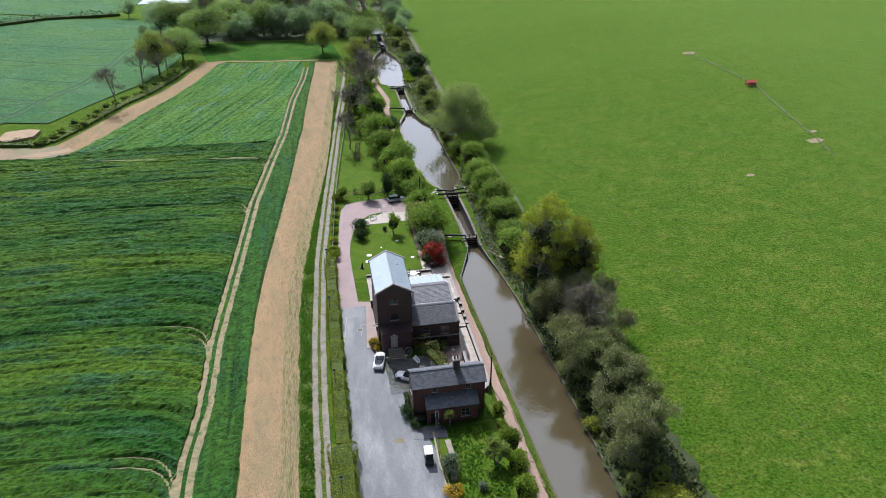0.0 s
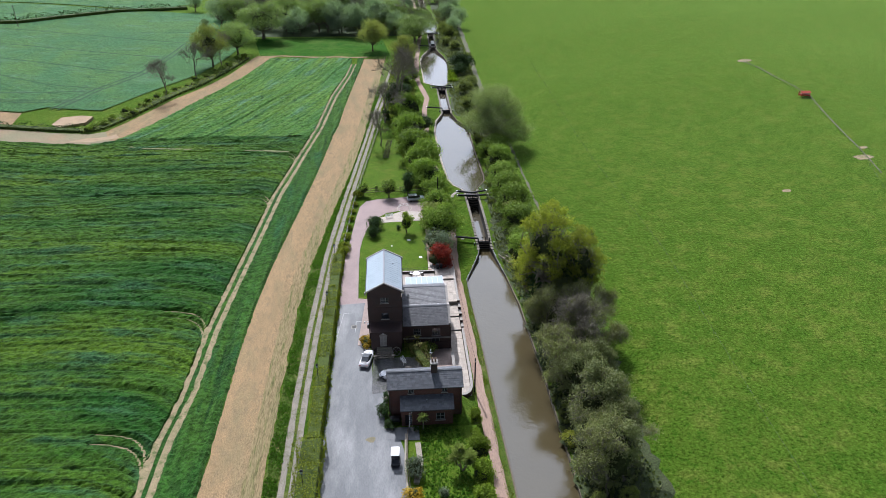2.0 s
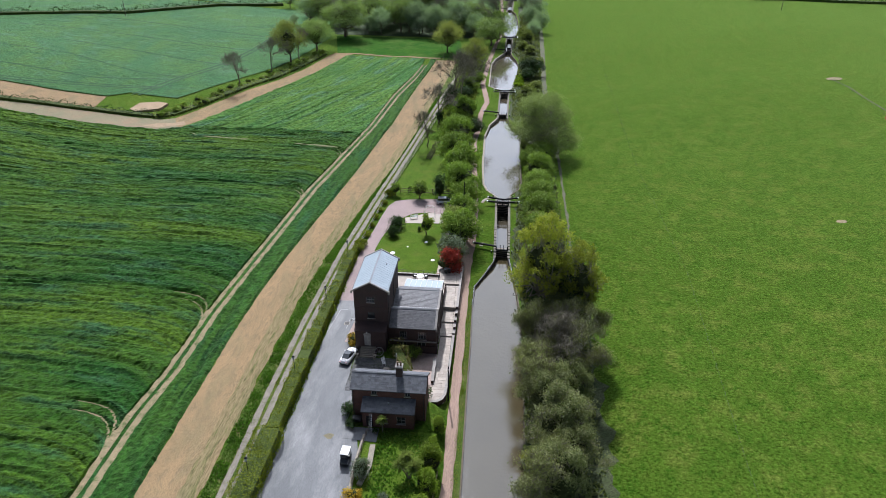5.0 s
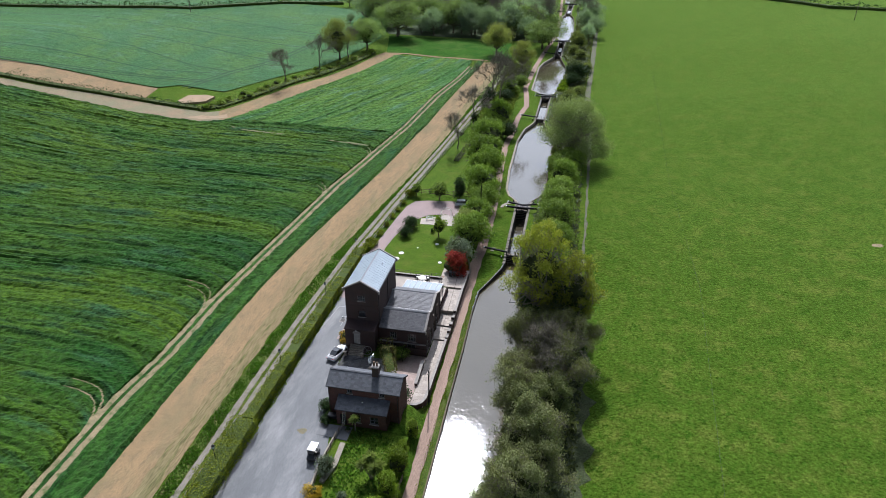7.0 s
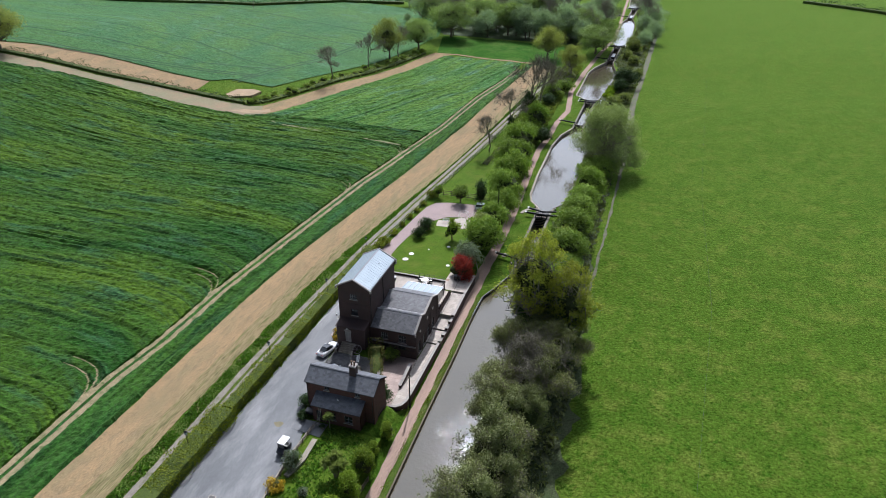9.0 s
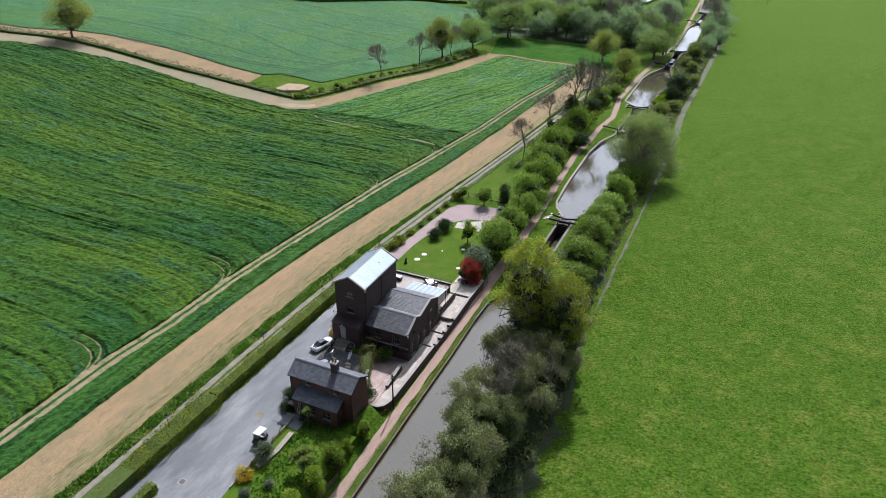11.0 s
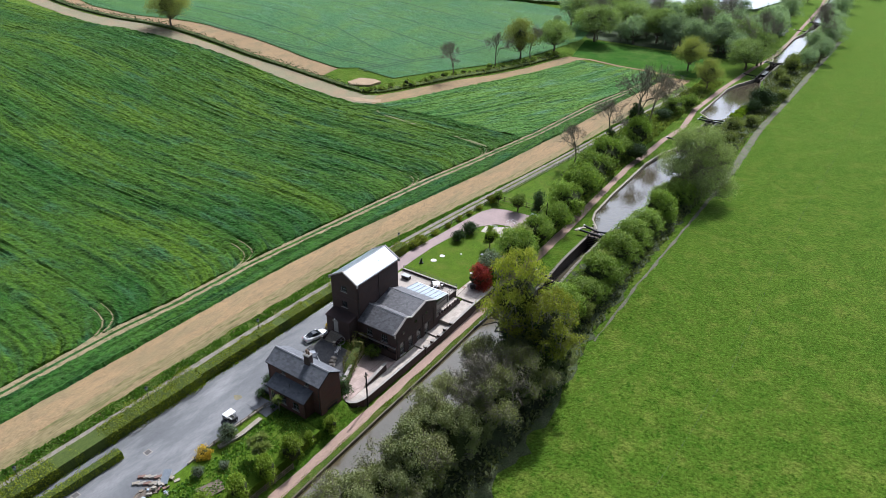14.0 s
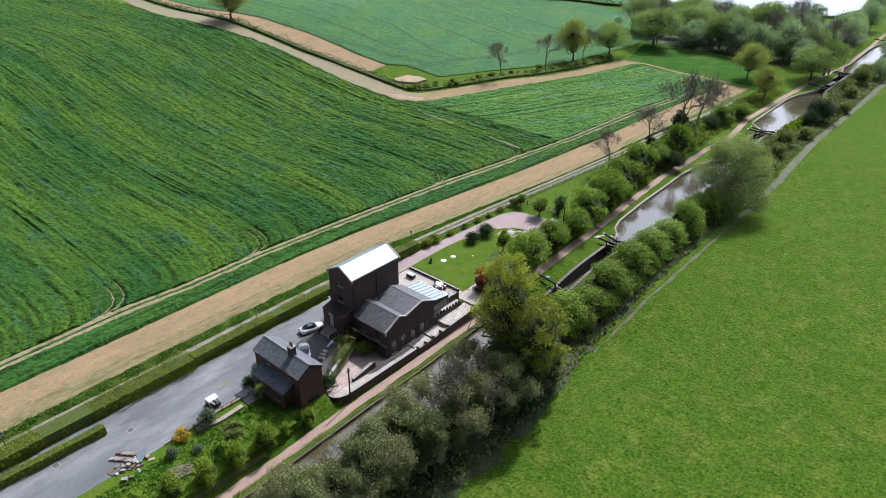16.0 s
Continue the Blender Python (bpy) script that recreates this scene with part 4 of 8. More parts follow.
def broad_tree(name, seed, tall, wide, clear, lumps, count, leaf, leaves, bark, label, category="tree", group="", hollow=0.45, round_=1.0, stems=1, lump_size=0.3, twigs=4, dense=0.66):
    """A tree of crooked limbs that end in lumps of leaf; `clear` is the bare stem's height."""
    rng = np.random.default_rng(seed)
    top = thing(name, (0, 0, 0), label, category, group)
    r = wide / 2
    centres = []
    for i in range(lumps):
        f = rng.random() ** 0.85
        a = rng.random() * 2 * math.pi
        girth = math.sqrt(max(0.06, 1 - ((f - 0.4) / 0.63) ** 2))
        out = girth * (0.25 + 0.75 * rng.random() ** 0.55) * (1.0 + 0.3 * noise.noise((math.cos(a) * 1.3 + seed, math.sin(a) * 1.3, f * 2.2)))
        s = wide * lump_size * (0.45 + 0.85 * rng.random() ** 1.5)
        z = clear + s * 0.5 + f * (tall - clear - s * 1.35)
        centres.append((math.cos(a) * out * (r - s * 0.5), math.sin(a) * out * (r - s * 0.5), z, s))
    bm = bmesh.new()
    for s in range(stems):
        foot = Vector((rng.normal() * 0.35 * (stems > 1), rng.normal() * 0.35 * (stems > 1), -0.3))
        fork = Vector((foot.x * 2.2 + rng.normal() * 0.1, foot.y * 2.2 + rng.normal() * 0.1, max(clear, tall * 0.22)))
        girth = (0.05 + tall * 0.022) / (stems ** 0.5)
        limb(bm, foot, fork, girth * 1.25, girth * 0.8, rng, 0.03)
        for c in centres[s::stems]:
            limb(bm, fork, Vector(c[:3]), girth * 0.45, 0.025, rng)
            for _ in range(twigs):
                limb(bm, Vector(c[:3]).lerp(fork, 0.25), Vector(c[:3]) + Vector(rng.normal(size=3) * c[3] * 0.7), 0.05, 0.015, rng)
    part("trunk", bm, bark, top)
    verts, faces = sprigs(rng, centres, count, leaf, hollow=hollow)
    mesh("crown", verts, faces, leaves, top)
    # added solid core: stops light passing through, darkens the crown's inside
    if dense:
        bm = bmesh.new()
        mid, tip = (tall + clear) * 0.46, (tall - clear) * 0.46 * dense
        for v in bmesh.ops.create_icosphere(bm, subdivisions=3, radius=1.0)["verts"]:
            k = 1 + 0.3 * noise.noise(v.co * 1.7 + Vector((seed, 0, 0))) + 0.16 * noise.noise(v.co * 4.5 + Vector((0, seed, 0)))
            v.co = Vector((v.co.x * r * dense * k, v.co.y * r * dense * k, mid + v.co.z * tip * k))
        part("crown_core", bm, CORE_SHADE, top, "added dark solid core that blocks light in the crown")
    return top


def bare_tree(name, seed, tall, wide, leaves, bark, label, twigs=900, count=0, leaf=0.2, group=""):
    """A tree still nearly bare: a mesh of fine twigs."""
    rng = np.random.default_rng(seed)
    top = thing(name, (0, 0, 0), label, "tree", group)
    bm = bmesh.new()
    tips = []

    def grow(a, d, length, r, depth):
        b = a + d * length
        limb(bm, a, b, max(r, 0.018), max(r * 0.62, 0.014), rng, 0.05)
        if depth == 0:
            tips.append(b)
            return
        for k in range(3):
            spread = (0.5 if k else 0.22) * wide / tall * 1.25
            e = (d + Vector(rng.normal(size=3)) * spread + Vector((0, 0, 0.16))).normalized()
            grow(b, e, length * (0.66 + 0.22 * rng.random()), r * (0.72 if k == 0 else 0.5), depth - 1)
        tips.append(b)

    grow(Vector((0, 0, -0.3)), Vector((0, 0, 1)), tall * 0.26, 0.05 + tall * 0.014, 5)
    part("trunk", bm, bark, top)
    quads, faces = [], []
    pick = rng.integers(0, len(tips), twigs)
    for i, k in enumerate(pick):
        a = tips[k]
        d = Vector(rng.normal(size=3) + np.array([0, 0, 0.35])).normalized()
        b = a + d * (0.5 + 0.9 * rng.random()) * tall / 11
        s = d.orthogonal().normalized() * 0.022
        w = d.cross(s)
        n0 = len(quads)
        quads += [tuple(a + s), tuple(a - s * 0.5 + w), tuple(a - s * 0.5 - w), tuple(b)]
        faces += [(n0, n0 + 1, n0 + 3), (n0 + 1, n0 + 2, n0 + 3), (n0 + 2, n0, n0 + 3)]
    mesh("twig_spray", quads, faces, bark, top, "fine bare twigs")
    if count:
        verts, faces = sprigs(rng, [(*t, 0.9 * tall / 11) for t in tips], count, leaf, hollow=0.1)
        mesh("crown", verts, faces, leaves, top, "sparse young leaves")
    return top


def plant_at(ob, x, y, scale, turn, first, tall=1.0):
    """Stand a plant, or a copy of it, on the land."""
    m = pose(x, y, height(x, y) - 0.05, 0, 0, turn) @ Matrix.Diagonal((scale, scale, scale * tall, 1))
    if first:
        ob.matrix_basis = m
        return ob
    return copy_thing(ob, m)


def planting(ob, spots, seed=1):
    """Stand a plant at (x, y, scale) spots, each turned and stretched a little on its own."""
    rng = random.Random(seed)
    for i, (x, y, s) in enumerate(spots):
        plant_at(ob, x, y, s, rng.uniform(0, 360), i == 0, rng.uniform(0.82, 1.16))


def hedge(name, points, wide, tall, leaves, label, density=26, leaf=0.3, seed=3, wobble=0.12, clipped=True, category="hedge"):
    """A hedge along (x, y) points: a solid dark green core and sprigs over its faces."""
    rng = np.random.default_rng(seed)
    top = thing(name, (0, 0, 0), label, category)
    core = bmesh.new()
    all_p, all_d = [], []
    for (ax, ay), (bx, by) in zip(points, points[1:]):
        length = math.hypot(bx - ax, by - ay)
        d = Vector((bx - ax, by - ay, 0)) / length
        s = Vector((d.y, -d.x, 0))
        steps = max(1, round(length / 3))
        for i in range(steps):
            p, q = Vector((ax, ay, 0)) + d * length * i / steps, Vector((ax, ay, 0)) + d * length * (i + 1) / steps
            ring = []
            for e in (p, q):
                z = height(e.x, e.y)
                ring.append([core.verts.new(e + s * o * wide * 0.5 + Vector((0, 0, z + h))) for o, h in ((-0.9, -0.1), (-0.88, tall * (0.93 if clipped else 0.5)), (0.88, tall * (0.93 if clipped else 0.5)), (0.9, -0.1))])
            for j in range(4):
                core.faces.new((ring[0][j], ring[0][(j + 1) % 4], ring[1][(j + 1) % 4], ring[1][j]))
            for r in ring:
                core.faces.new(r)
        n = int(length * (wide + 2 * tall) * density / 4)
        along_ = rng.random(n) * length
        side = rng.random(n) * (wide + 2 * tall)
        for u, v in zip(along_, side):
            if v < tall:
                o, h, nrm = -wide / 2, v, -s
            elif v < tall + wide:
                o, h, nrm = v - tall - wide / 2, tall, Vector((0, 0, 1))
            else:
                o, h, nrm = wide / 2, v - tall - wide, s
            base = Vector((ax, ay, 0)) + d * u
            swell = 1 + wobble * 2 * noise.noise((base.x * 0.5, base.y * 0.5, 1.0)) + (0 if clipped else 0.5 * noise.noise((base.x * 0.16, base.y * 0.16, 5.0)))
            pt = base + s * o * swell + Vector((0, 0, height(base.x, base.y) + h * swell))
            all_p.append(pt + Vector(rng.normal(size=3) * 0.07))
            all_d.append(nrm)
    part("core", core, HEDGE_CORE, top, "solid dark green inside")
    n = len(all_p)
    p, out = np.array(all_p), np.array(all_d) + rng.normal(size=(n, 3)) * 0.6
    out /= np.linalg.norm(out, axis=1)[:, None]
    side = np.cross(out, rng.normal(size=(n, 3)))
    side /= np.linalg.norm(side, axis=1)[:, None]
    tip = np.cross(side, out)
    size = leaf * (0.6 + 0.8 * rng.random(n))[:, None]
    quad = np.stack([p - tip * size * 0.5, p + side * size * 0.36 + out * size * 0.1, p + tip * size * 0.6, p - side * size * 0.36 + out * size * 0.1], axis=1)
    mesh("foliage", quad.reshape(-1, 3).tolist(), [(4 * i, 4 * i + 1, 4 * i + 2, 4 * i + 3) for i in range(n)], leaves, top)
    return top


def tufts(name, left, right, y0, y1, count, tall, leaves, label, seed=5, zlift=0.0):
    """Upright rough growth over a band of ground."""
    rng = np.random.default_rng(seed)
    verts, faces = [], []
    for i in range(count):
        y = y0 + (y1 - y0) * rng.random()
        xl, xr = along(left, y), along(right, y)
        x = xl + (xr - xl) * rng.random()
        k = 0.5 + 0.9 * noise.noise((x * 0.35, y * 0.35, 3.0)) + 0.4 * rng.random()
        if k < 0.15:
            continue
        h = tall * (0.4 + k)
        a = rng.random() * math.pi
        w = h * 0.42
        dx, dy = math.cos(a) * w, math.sin(a) * w
        lx, ly = rng.normal() * h * 0.35, rng.normal() * h * 0.35
        z = height(x, y) + zlift
        n0 = len(verts)
        verts += [(x - dx * 0.6, y - dy * 0.6, z - 0.05), (x + dx * 0.6, y + dy * 0.6, z - 0.05), (x + dx + lx, y + dy + ly, z + h * 0.75), (x + lx * 1.3, y + ly * 1.3, z + h), (x - dx + lx, y - dy + ly, z + h * 0.7)]
        faces.append((n0, n0 + 1, n0 + 2, n0 + 3, n0 + 4))
    return tagged(mesh(name, verts, faces, leaves), label, "undergrowth", "", "stuff")


# large trees on the offside bank
yellow_tree = broad_tree("tree", 11, 22.0, 12.0, 8.5, 60, 13000, 0.27, LEAF_YELLOW, GREY_BARK, "tall yellow-green tree coming into leaf by the canal", group="trees on the canal bank", hollow=0.1, stems=2, lump_size=0.13, dense=0.5)
planting(yellow_tree, [(38.8, 107.3, 0.96), (44.8, 107.2, 0.93), (36.8, 110.5, 0.5)], 2)
grey_tree = bare_tree("willow_tree", 21, 13.0, 10.0, LEAF_GREY, GREY_BARK, "grey willow with sparse early leaves on the bank", 3000, 9500, 0.22, "trees on the canal bank")
planting(grey_tree, [(41.6, 92.0, 1.0), (38.2, 97.5, 0.85), (43.6, 98.5, 0.85), (38.6, 86.0, 0.9), (39.2, 64.5, 0.9), (42.3, 67.0, 0.85), (39.6, 77.0, 1.0), (38.4, 91.5, 0.75)], 5)
olive_bank = broad_tree("bank_tree", 22, 13.0, 8.8, 0.6, 60, 14000, 0.25, LEAF_BANK, GREY_BARK, "olive-leaved multi-stemmed bank tree", group="trees on the canal bank", hollow=0.12, stems=4, lump_size=0.135)
planting(olive_bank, [(40.6, 75.0, 1.0), (39.6, 83.2, 0.88), (42.4, 84.5, 0.78), (41.8, 70.5, 0.8), (40.2, 66.4, 0.85), (42.2, 90.5, 0.68), (40.6, 101.8, 0.85), (43.6, 101.5, 0.74), (38.8, 71.0, 0.66), (38.2, 104.5, 0.62), (45.4, 110.6, 0.7), (41.6, 106.0, 0.95)], 6)
dark_bank = broad_tree("bank_tree", 23, 12.0, 7.6, 0.8, 46, 11000, 0.25, LEAF_OLIVE, GREY_BARK, "green-leaved bank tree over dark undergrowth", group="trees on the canal bank", hollow=0.2, stems=3, lump_size=0.15)
planting(dark_bank, [(37.6, 88.0, 0.58), (37.0, 79.5, 0.5), (41.8, 80.0, 0.8), (37.2, 61.5, 0.62), (41.4, 61.8, 0.7), (37.6, 68.0, 0.45), (42.0, 104.8, 0.85), (40.0, 96.5, 0.75), (38.4, 113.6, 0.55), (42.6, 94.5, 0.62), (42.0, 112.0, 0.95), (44.6, 113.5, 0.7)], 61)
golden_bush = broad_tree("bush", 24, 6.0, 6.6, 0.0, 30, 5200, 0.24, LEAF_YELLOW, BARK, "bright yellow-green bush on the canal bank", "bush", "bushes along the canal", hollow=0.3, stems=3, lump_size=0.2)
planting(golden_bush, [(40.6, 56.6, 1.0), (36.8, 74.6, 0.45)], 62)
bank_bush = broad_tree("bush", 31, 8.6, 8.2, 0.0, 40, 9000, 0.31, LEAF_MID, BARK, "dense green hawthorn bush on the lock side", "bush", "bushes along the canal", hollow=0.5, stems=3, lump_size=0.21)
planting(bank_bush, [(38.4, 126.5, 1.0), (39.8, 132.4, 0.95), (39.6, 139.5, 1.0), (39.9, 148.0, 1.02), (39.8, 156.5, 0.98), (39.8, 165.5, 0.95), (39.9, 173.5, 0.95), (41.4, 135.8, 0.6), (41.4, 152, 0.58), (41.2, 144, 0.6), (41.2, 161, 0.6), (39.0, 183.0, 0.9), (41.2, 186.0, 0.95)], 7)
olive_bush = broad_tree("bush", 32, 8.0, 7.8, 0.0, 38, 8400, 0.3, LEAF_OLIVE, BARK, "olive-green thorn bush on the lock side", "bush", "bushes along the canal", hollow=0.5, stems=3, lump_size=0.2)
planting(olive_bush, [(38.8, 143.8, 0.7), (41.4, 129.0, 0.76), (38.8, 152.4, 0.66), (39.0, 160.8, 0.68), (40.2, 169.6, 0.74), (39.6, 179, 0.8), (41.5, 177, 0.6), (37.6, 183.5, 0.5), (36.8, 189, 0.5), (36.8, 195.5, 0.55), (37.0, 202, 0.5), (38, 208, 0.55), (38.8, 136.2, 0.66)], 71)
big_olive = broad_tree("tree", 41, 15.5, 20.5, 0.0, 130, 26000, 0.29, LEAF_WILLOW, GREY_BARK, "large olive-green willow over the canal", group="trees on the canal bank", hollow=0.05, stems=6, lump_size=0.115, dense=0.0)
planting(big_olive, [(41.6, 194.5, 1.0)], 8)
dark_bush = broad_tree("bush", 43, 8.0, 9.0, 0.1, 18, 5200, 0.36, LEAF_DARK, BARK, "dark evergreen bush by the water", "bush", "bushes along the canal", hollow=0.55, stems=3, lump_size=0.28)
planting(dark_bush, [(39.6, 276.0, 0.95), (38.2, 269.5, 0.6), (21.0, 208, 0.7), (16.0, 246, 0.62), (11.5, 236, 0.6)], 9)
small_bush = broad_tree("bush", 44, 5.0, 6.0, 0.0, 14, 2600, 0.34, LEAF_OLIVE, BARK, "low olive scrub bush", "bush", "bushes along the canal", hollow=0.5, stems=3, lump_size=0.3)
planting(small_bush, [(38.0, 246, 1.0), (39.5, 236, 0.85), (37.0, 228, 0.8), (41, 256, 0.8), (36.6, 318, 0.8), (38.8, 328, 1.1), (40, 310, 0.9), (37, 340, 1.0), (42, 222, 0.9), (38.5, 213, 1.0), (43, 290, 0.7)], 10)
hedge_bush = broad_tree("bush", 45, 3.2, 3.6, 0.0, 14, 1700, 0.26, LEAF_MID, BARK, "low thorn and bramble bush in the hedgerow", "bush", "bushes in the hedgerow", hollow=0.45, stems=3, lump_size=0.24)
hedge_rng = random.Random(46)
planting(hedge_bush, [(along([(211, -84), (216, -79), (228, -74), (248, -67.6), (262, -60.6), (280, -54.6), (300, -49)], y) + hedge_rng.uniform(-2.6, 1.8), y, hedge_rng.uniform(0.5, 1.1)) for y in [212 + 1.9 * i for i in range(46)]], 47)
# the row between garden and towpath
row_bush = broad_tree("bush", 51, 8.6, 9.8, 0.0, 32, 7600, 0.37, LEAF_MID, BARK, "bushy green hawthorn between garden and towpath", "bush", "bushes between garden and towpath", hollow=0.5, stems=3, lump_size=0.21)
planting(row_bush, [(21.8, 138.5, 0.92), (21.8, 147.0, 0.86), (21.6, 156.5, 0.84), (20.4, 165.5, 1.0), (19.2, 174.5, 1.1), (18.2, 185.0, 1.18), (17.2, 196.0, 1.1), (15.6, 206.0, 1.0), (17.5, 218, 0.95), (14.2, 228, 0.75), (17.0, 253, 0.85), (19.0, 262, 0.75)], 11)
row_olive = broad_tree("bush", 54, 7.8, 9.0, 0.0, 28, 7200, 0.34, LEAF_OLIVE, BARK, "olive thorn bush between garden and towpath", "bush", "bushes between garden and towpath", hollow=0.5, stems=3, lump_size=0.2)
planting(row_olive, [(20.2, 142.8, 0.75), (21.2, 151.6, 0.7), (21.4, 161.0, 0.66), (19.0, 169.6, 0.75), (18.2, 179.0, 0.8), (17.6, 189.5, 0.8), (16.0, 201, 0.8), (15.5, 212.5, 0.75)], 72)
blue_bush = broad_tree("bush", 52, 6.5, 6.0, 0.2, 16, 3200, 0.32, LEAF_BLUE, GREY_BARK, "grey-blue leaved shrub behind the red maple", "bush", "", hollow=0.35, stems=3, lump_size=0.26)
planting(blue_bush, [(20.6, 129.8, 1.0)], 12)
red_maple = broad_tree("maple", 53, 5.4, 5.4, 0.4, 22, 6500, 0.24, LEAF_RED, BARK, "dark red-leaved maple by the terrace", "tree", "", hollow=0.5, stems=2, lump_size=0.25)
planting(red_maple, [(20.6, 125.6, 1.0)], 13)
# woodland and hedgerow trees
oak = broad_tree("oak", 61, 12.5, 13.0, 2.6, 32, 9000, 0.32, LEAF_BROWN, BARK, "round oak with bronze young leaves", group="hedgerow trees", hollow=0.4, lump_size=0.2, dense=0.4)
planting(oak, [(4.0, 308.5, 1.0), (-59.3, 286, 1.1), (-181, 206, 1.35), (17.5, 288.5, 0.82)], 14)
green_oak = broad_tree("tree", 62, 13.5, 13.0, 2.2, 34, 10000, 0.33, LEAF_FAR_HAZE, BARK, "round green hedgerow tree in full leaf", group="hedgerow trees", hollow=0.45, lump_size=0.22, dense=0.4)
planting(green_oak, [(-53, 304, 1.2), (-46, 331, 1.4), (22.5, 322.5, 1.1), (25.0, 331, 0.95), (-22, 345, 1.0), (-60, 352, 1.25), (8, 345, 0.95), (-36, 352, 1.3), (-12, 372, 1.2), (2, 360, 0.9), (-50, 375, 1.2), (13, 352, 1.05), (-30, 385, 1.1)], 15)
wood_tree = broad_tree("woodland_tree", 63, 15.5, 13.5, 0.6, 26, 3000, 0.62, LEAF_WOOD_HAZE, BARK, "olive tree of the wood by the lake, paled by painted haze", group="woodland trees", hollow=0.45, lump_size=0.24, twigs=0, dense=0.0)
rng = random.Random(77)
wood = [(-30, 337, 0.85), (-12, 339, 1.0), (-3, 345, 0.95), (14, 338, 0.85), (20, 344, 0.75)]
for ix in range(11):
    for iy in range(7):
        x, y = -76 + ix * 9.2 + rng.uniform(-3.5, 3.5), 342 + iy * 12 + rng.uniform(-4, 4)
        if x < 19 and not (x < -8 and y > 405) and not (y < 350 and x < -42):
            wood.append((x, y, rng.choice((0.45, 0.6, 0.8, 1.0, 1.15)) * rng.uniform(0.85, 1.1)))
wood += [(-80, 392, 0.8), (-92, 398, 0.7)]
wood += [(42.5, 340, 0.65), (45, 351, 0.8), (41, 362, 0.85), (42, 377, 0.95), (44, 392, 1.0), (40, 404, 1.0), (38, 425, 1.0), (36, 450, 1.0), (15, 380, 0.7), (19, 398, 0.8), (14, 412, 0.9), (17, 435, 0.9), (12, 455, 0.9), (10, 480, 0.9), (14, 500, 0.7), (36, 480, 1), (34, 510, 1), (20, 530, 1.1), (28, 540, 1.1)]
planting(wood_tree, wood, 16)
far_trees = [(x + rng.uniform(-6, 6), 650 + rng.uniform(-10, 25), rng.uniform(0.9, 1.4)) for x in range(-180, 20, 14)]
far_trees += [(x + rng.uniform(-6, 6), 545 + (x - 30) * 0.25 + rng.uniform(-8, 8), rng.uniform(0.6, 1.0)) for x in range(40, 420, 26)]
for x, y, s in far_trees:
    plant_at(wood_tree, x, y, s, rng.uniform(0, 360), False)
bare = bare_tree("bare_tree", 71, 11.0, 10.0, LEAF_GREY, GREY_BARK, "nearly bare grey tree with fine twigs", 1100, 0, 0.2, "bare trees")
planting(bare, [(8.2, 196.0, 1.15), (9.4, 216.5, 1.35), (13.2, 228.0, 1.9), (-62.7, 271, 1.2), (-67.3, 247, 1.3), (-57, 290, 1.2), (15.2, 236, 1.4), (-46, 334, 1.5), (-28, 366, 1.7), (-5, 352, 1.5), (38.5, 398, 1.4), (41, 372, 1.3), (3, 372, 2.0), (26, 334, 1.6), (42.4, 94.0, 1.2), (40.2, 92.4, 1.15)], 18)
ivy_tree = broad_tree("ivy_tree", 72, 9.5, 6.5, 0.2, 16, 3000, 0.36, LEAF_DARK, BARK, "ivy-clad trunk among the thicket", "tree", "", hollow=0.5, stems=2, lump_size=0.24)
planting(ivy_tree, [(12.4, 229.5, 0.9), (9.8, 217, 0.5), (44.4, 106.6, 1.35), (39.2, 107.0, 1.3), (40.3, 72.4, 0.95), (38.7, 86.3, 0.9), (41.8, 98.5, 0.7)], 19)

# ---- buildings ----
def wall_cells(bm, axis, at, thick, u0, u1, z0, z1, holes=()):
    """A thick upright wall along an axis with rectangular openings right through it."""
    us = sorted({u0, u1, *(v for h in holes for v in h[:2])})
    zs = sorted({z0, z1, *(v for h in holes for v in h[2:])})
    for a, b in zip(us, us[1:]):
        for c, d in zip(zs, zs[1:]):
            if any(h[0] <= (a + b) / 2 <= h[1] and h[2] <= (c + d) / 2 <= h[3] for h in holes):
                continue
            if axis == "x":
                box(bm, a, at, c, b, at + thick, d)
            else:
                box(bm, at, a, c, at + thick, b, d)
    bmesh.ops.remove_doubles(bm, verts=bm.verts, dist=0.0005)


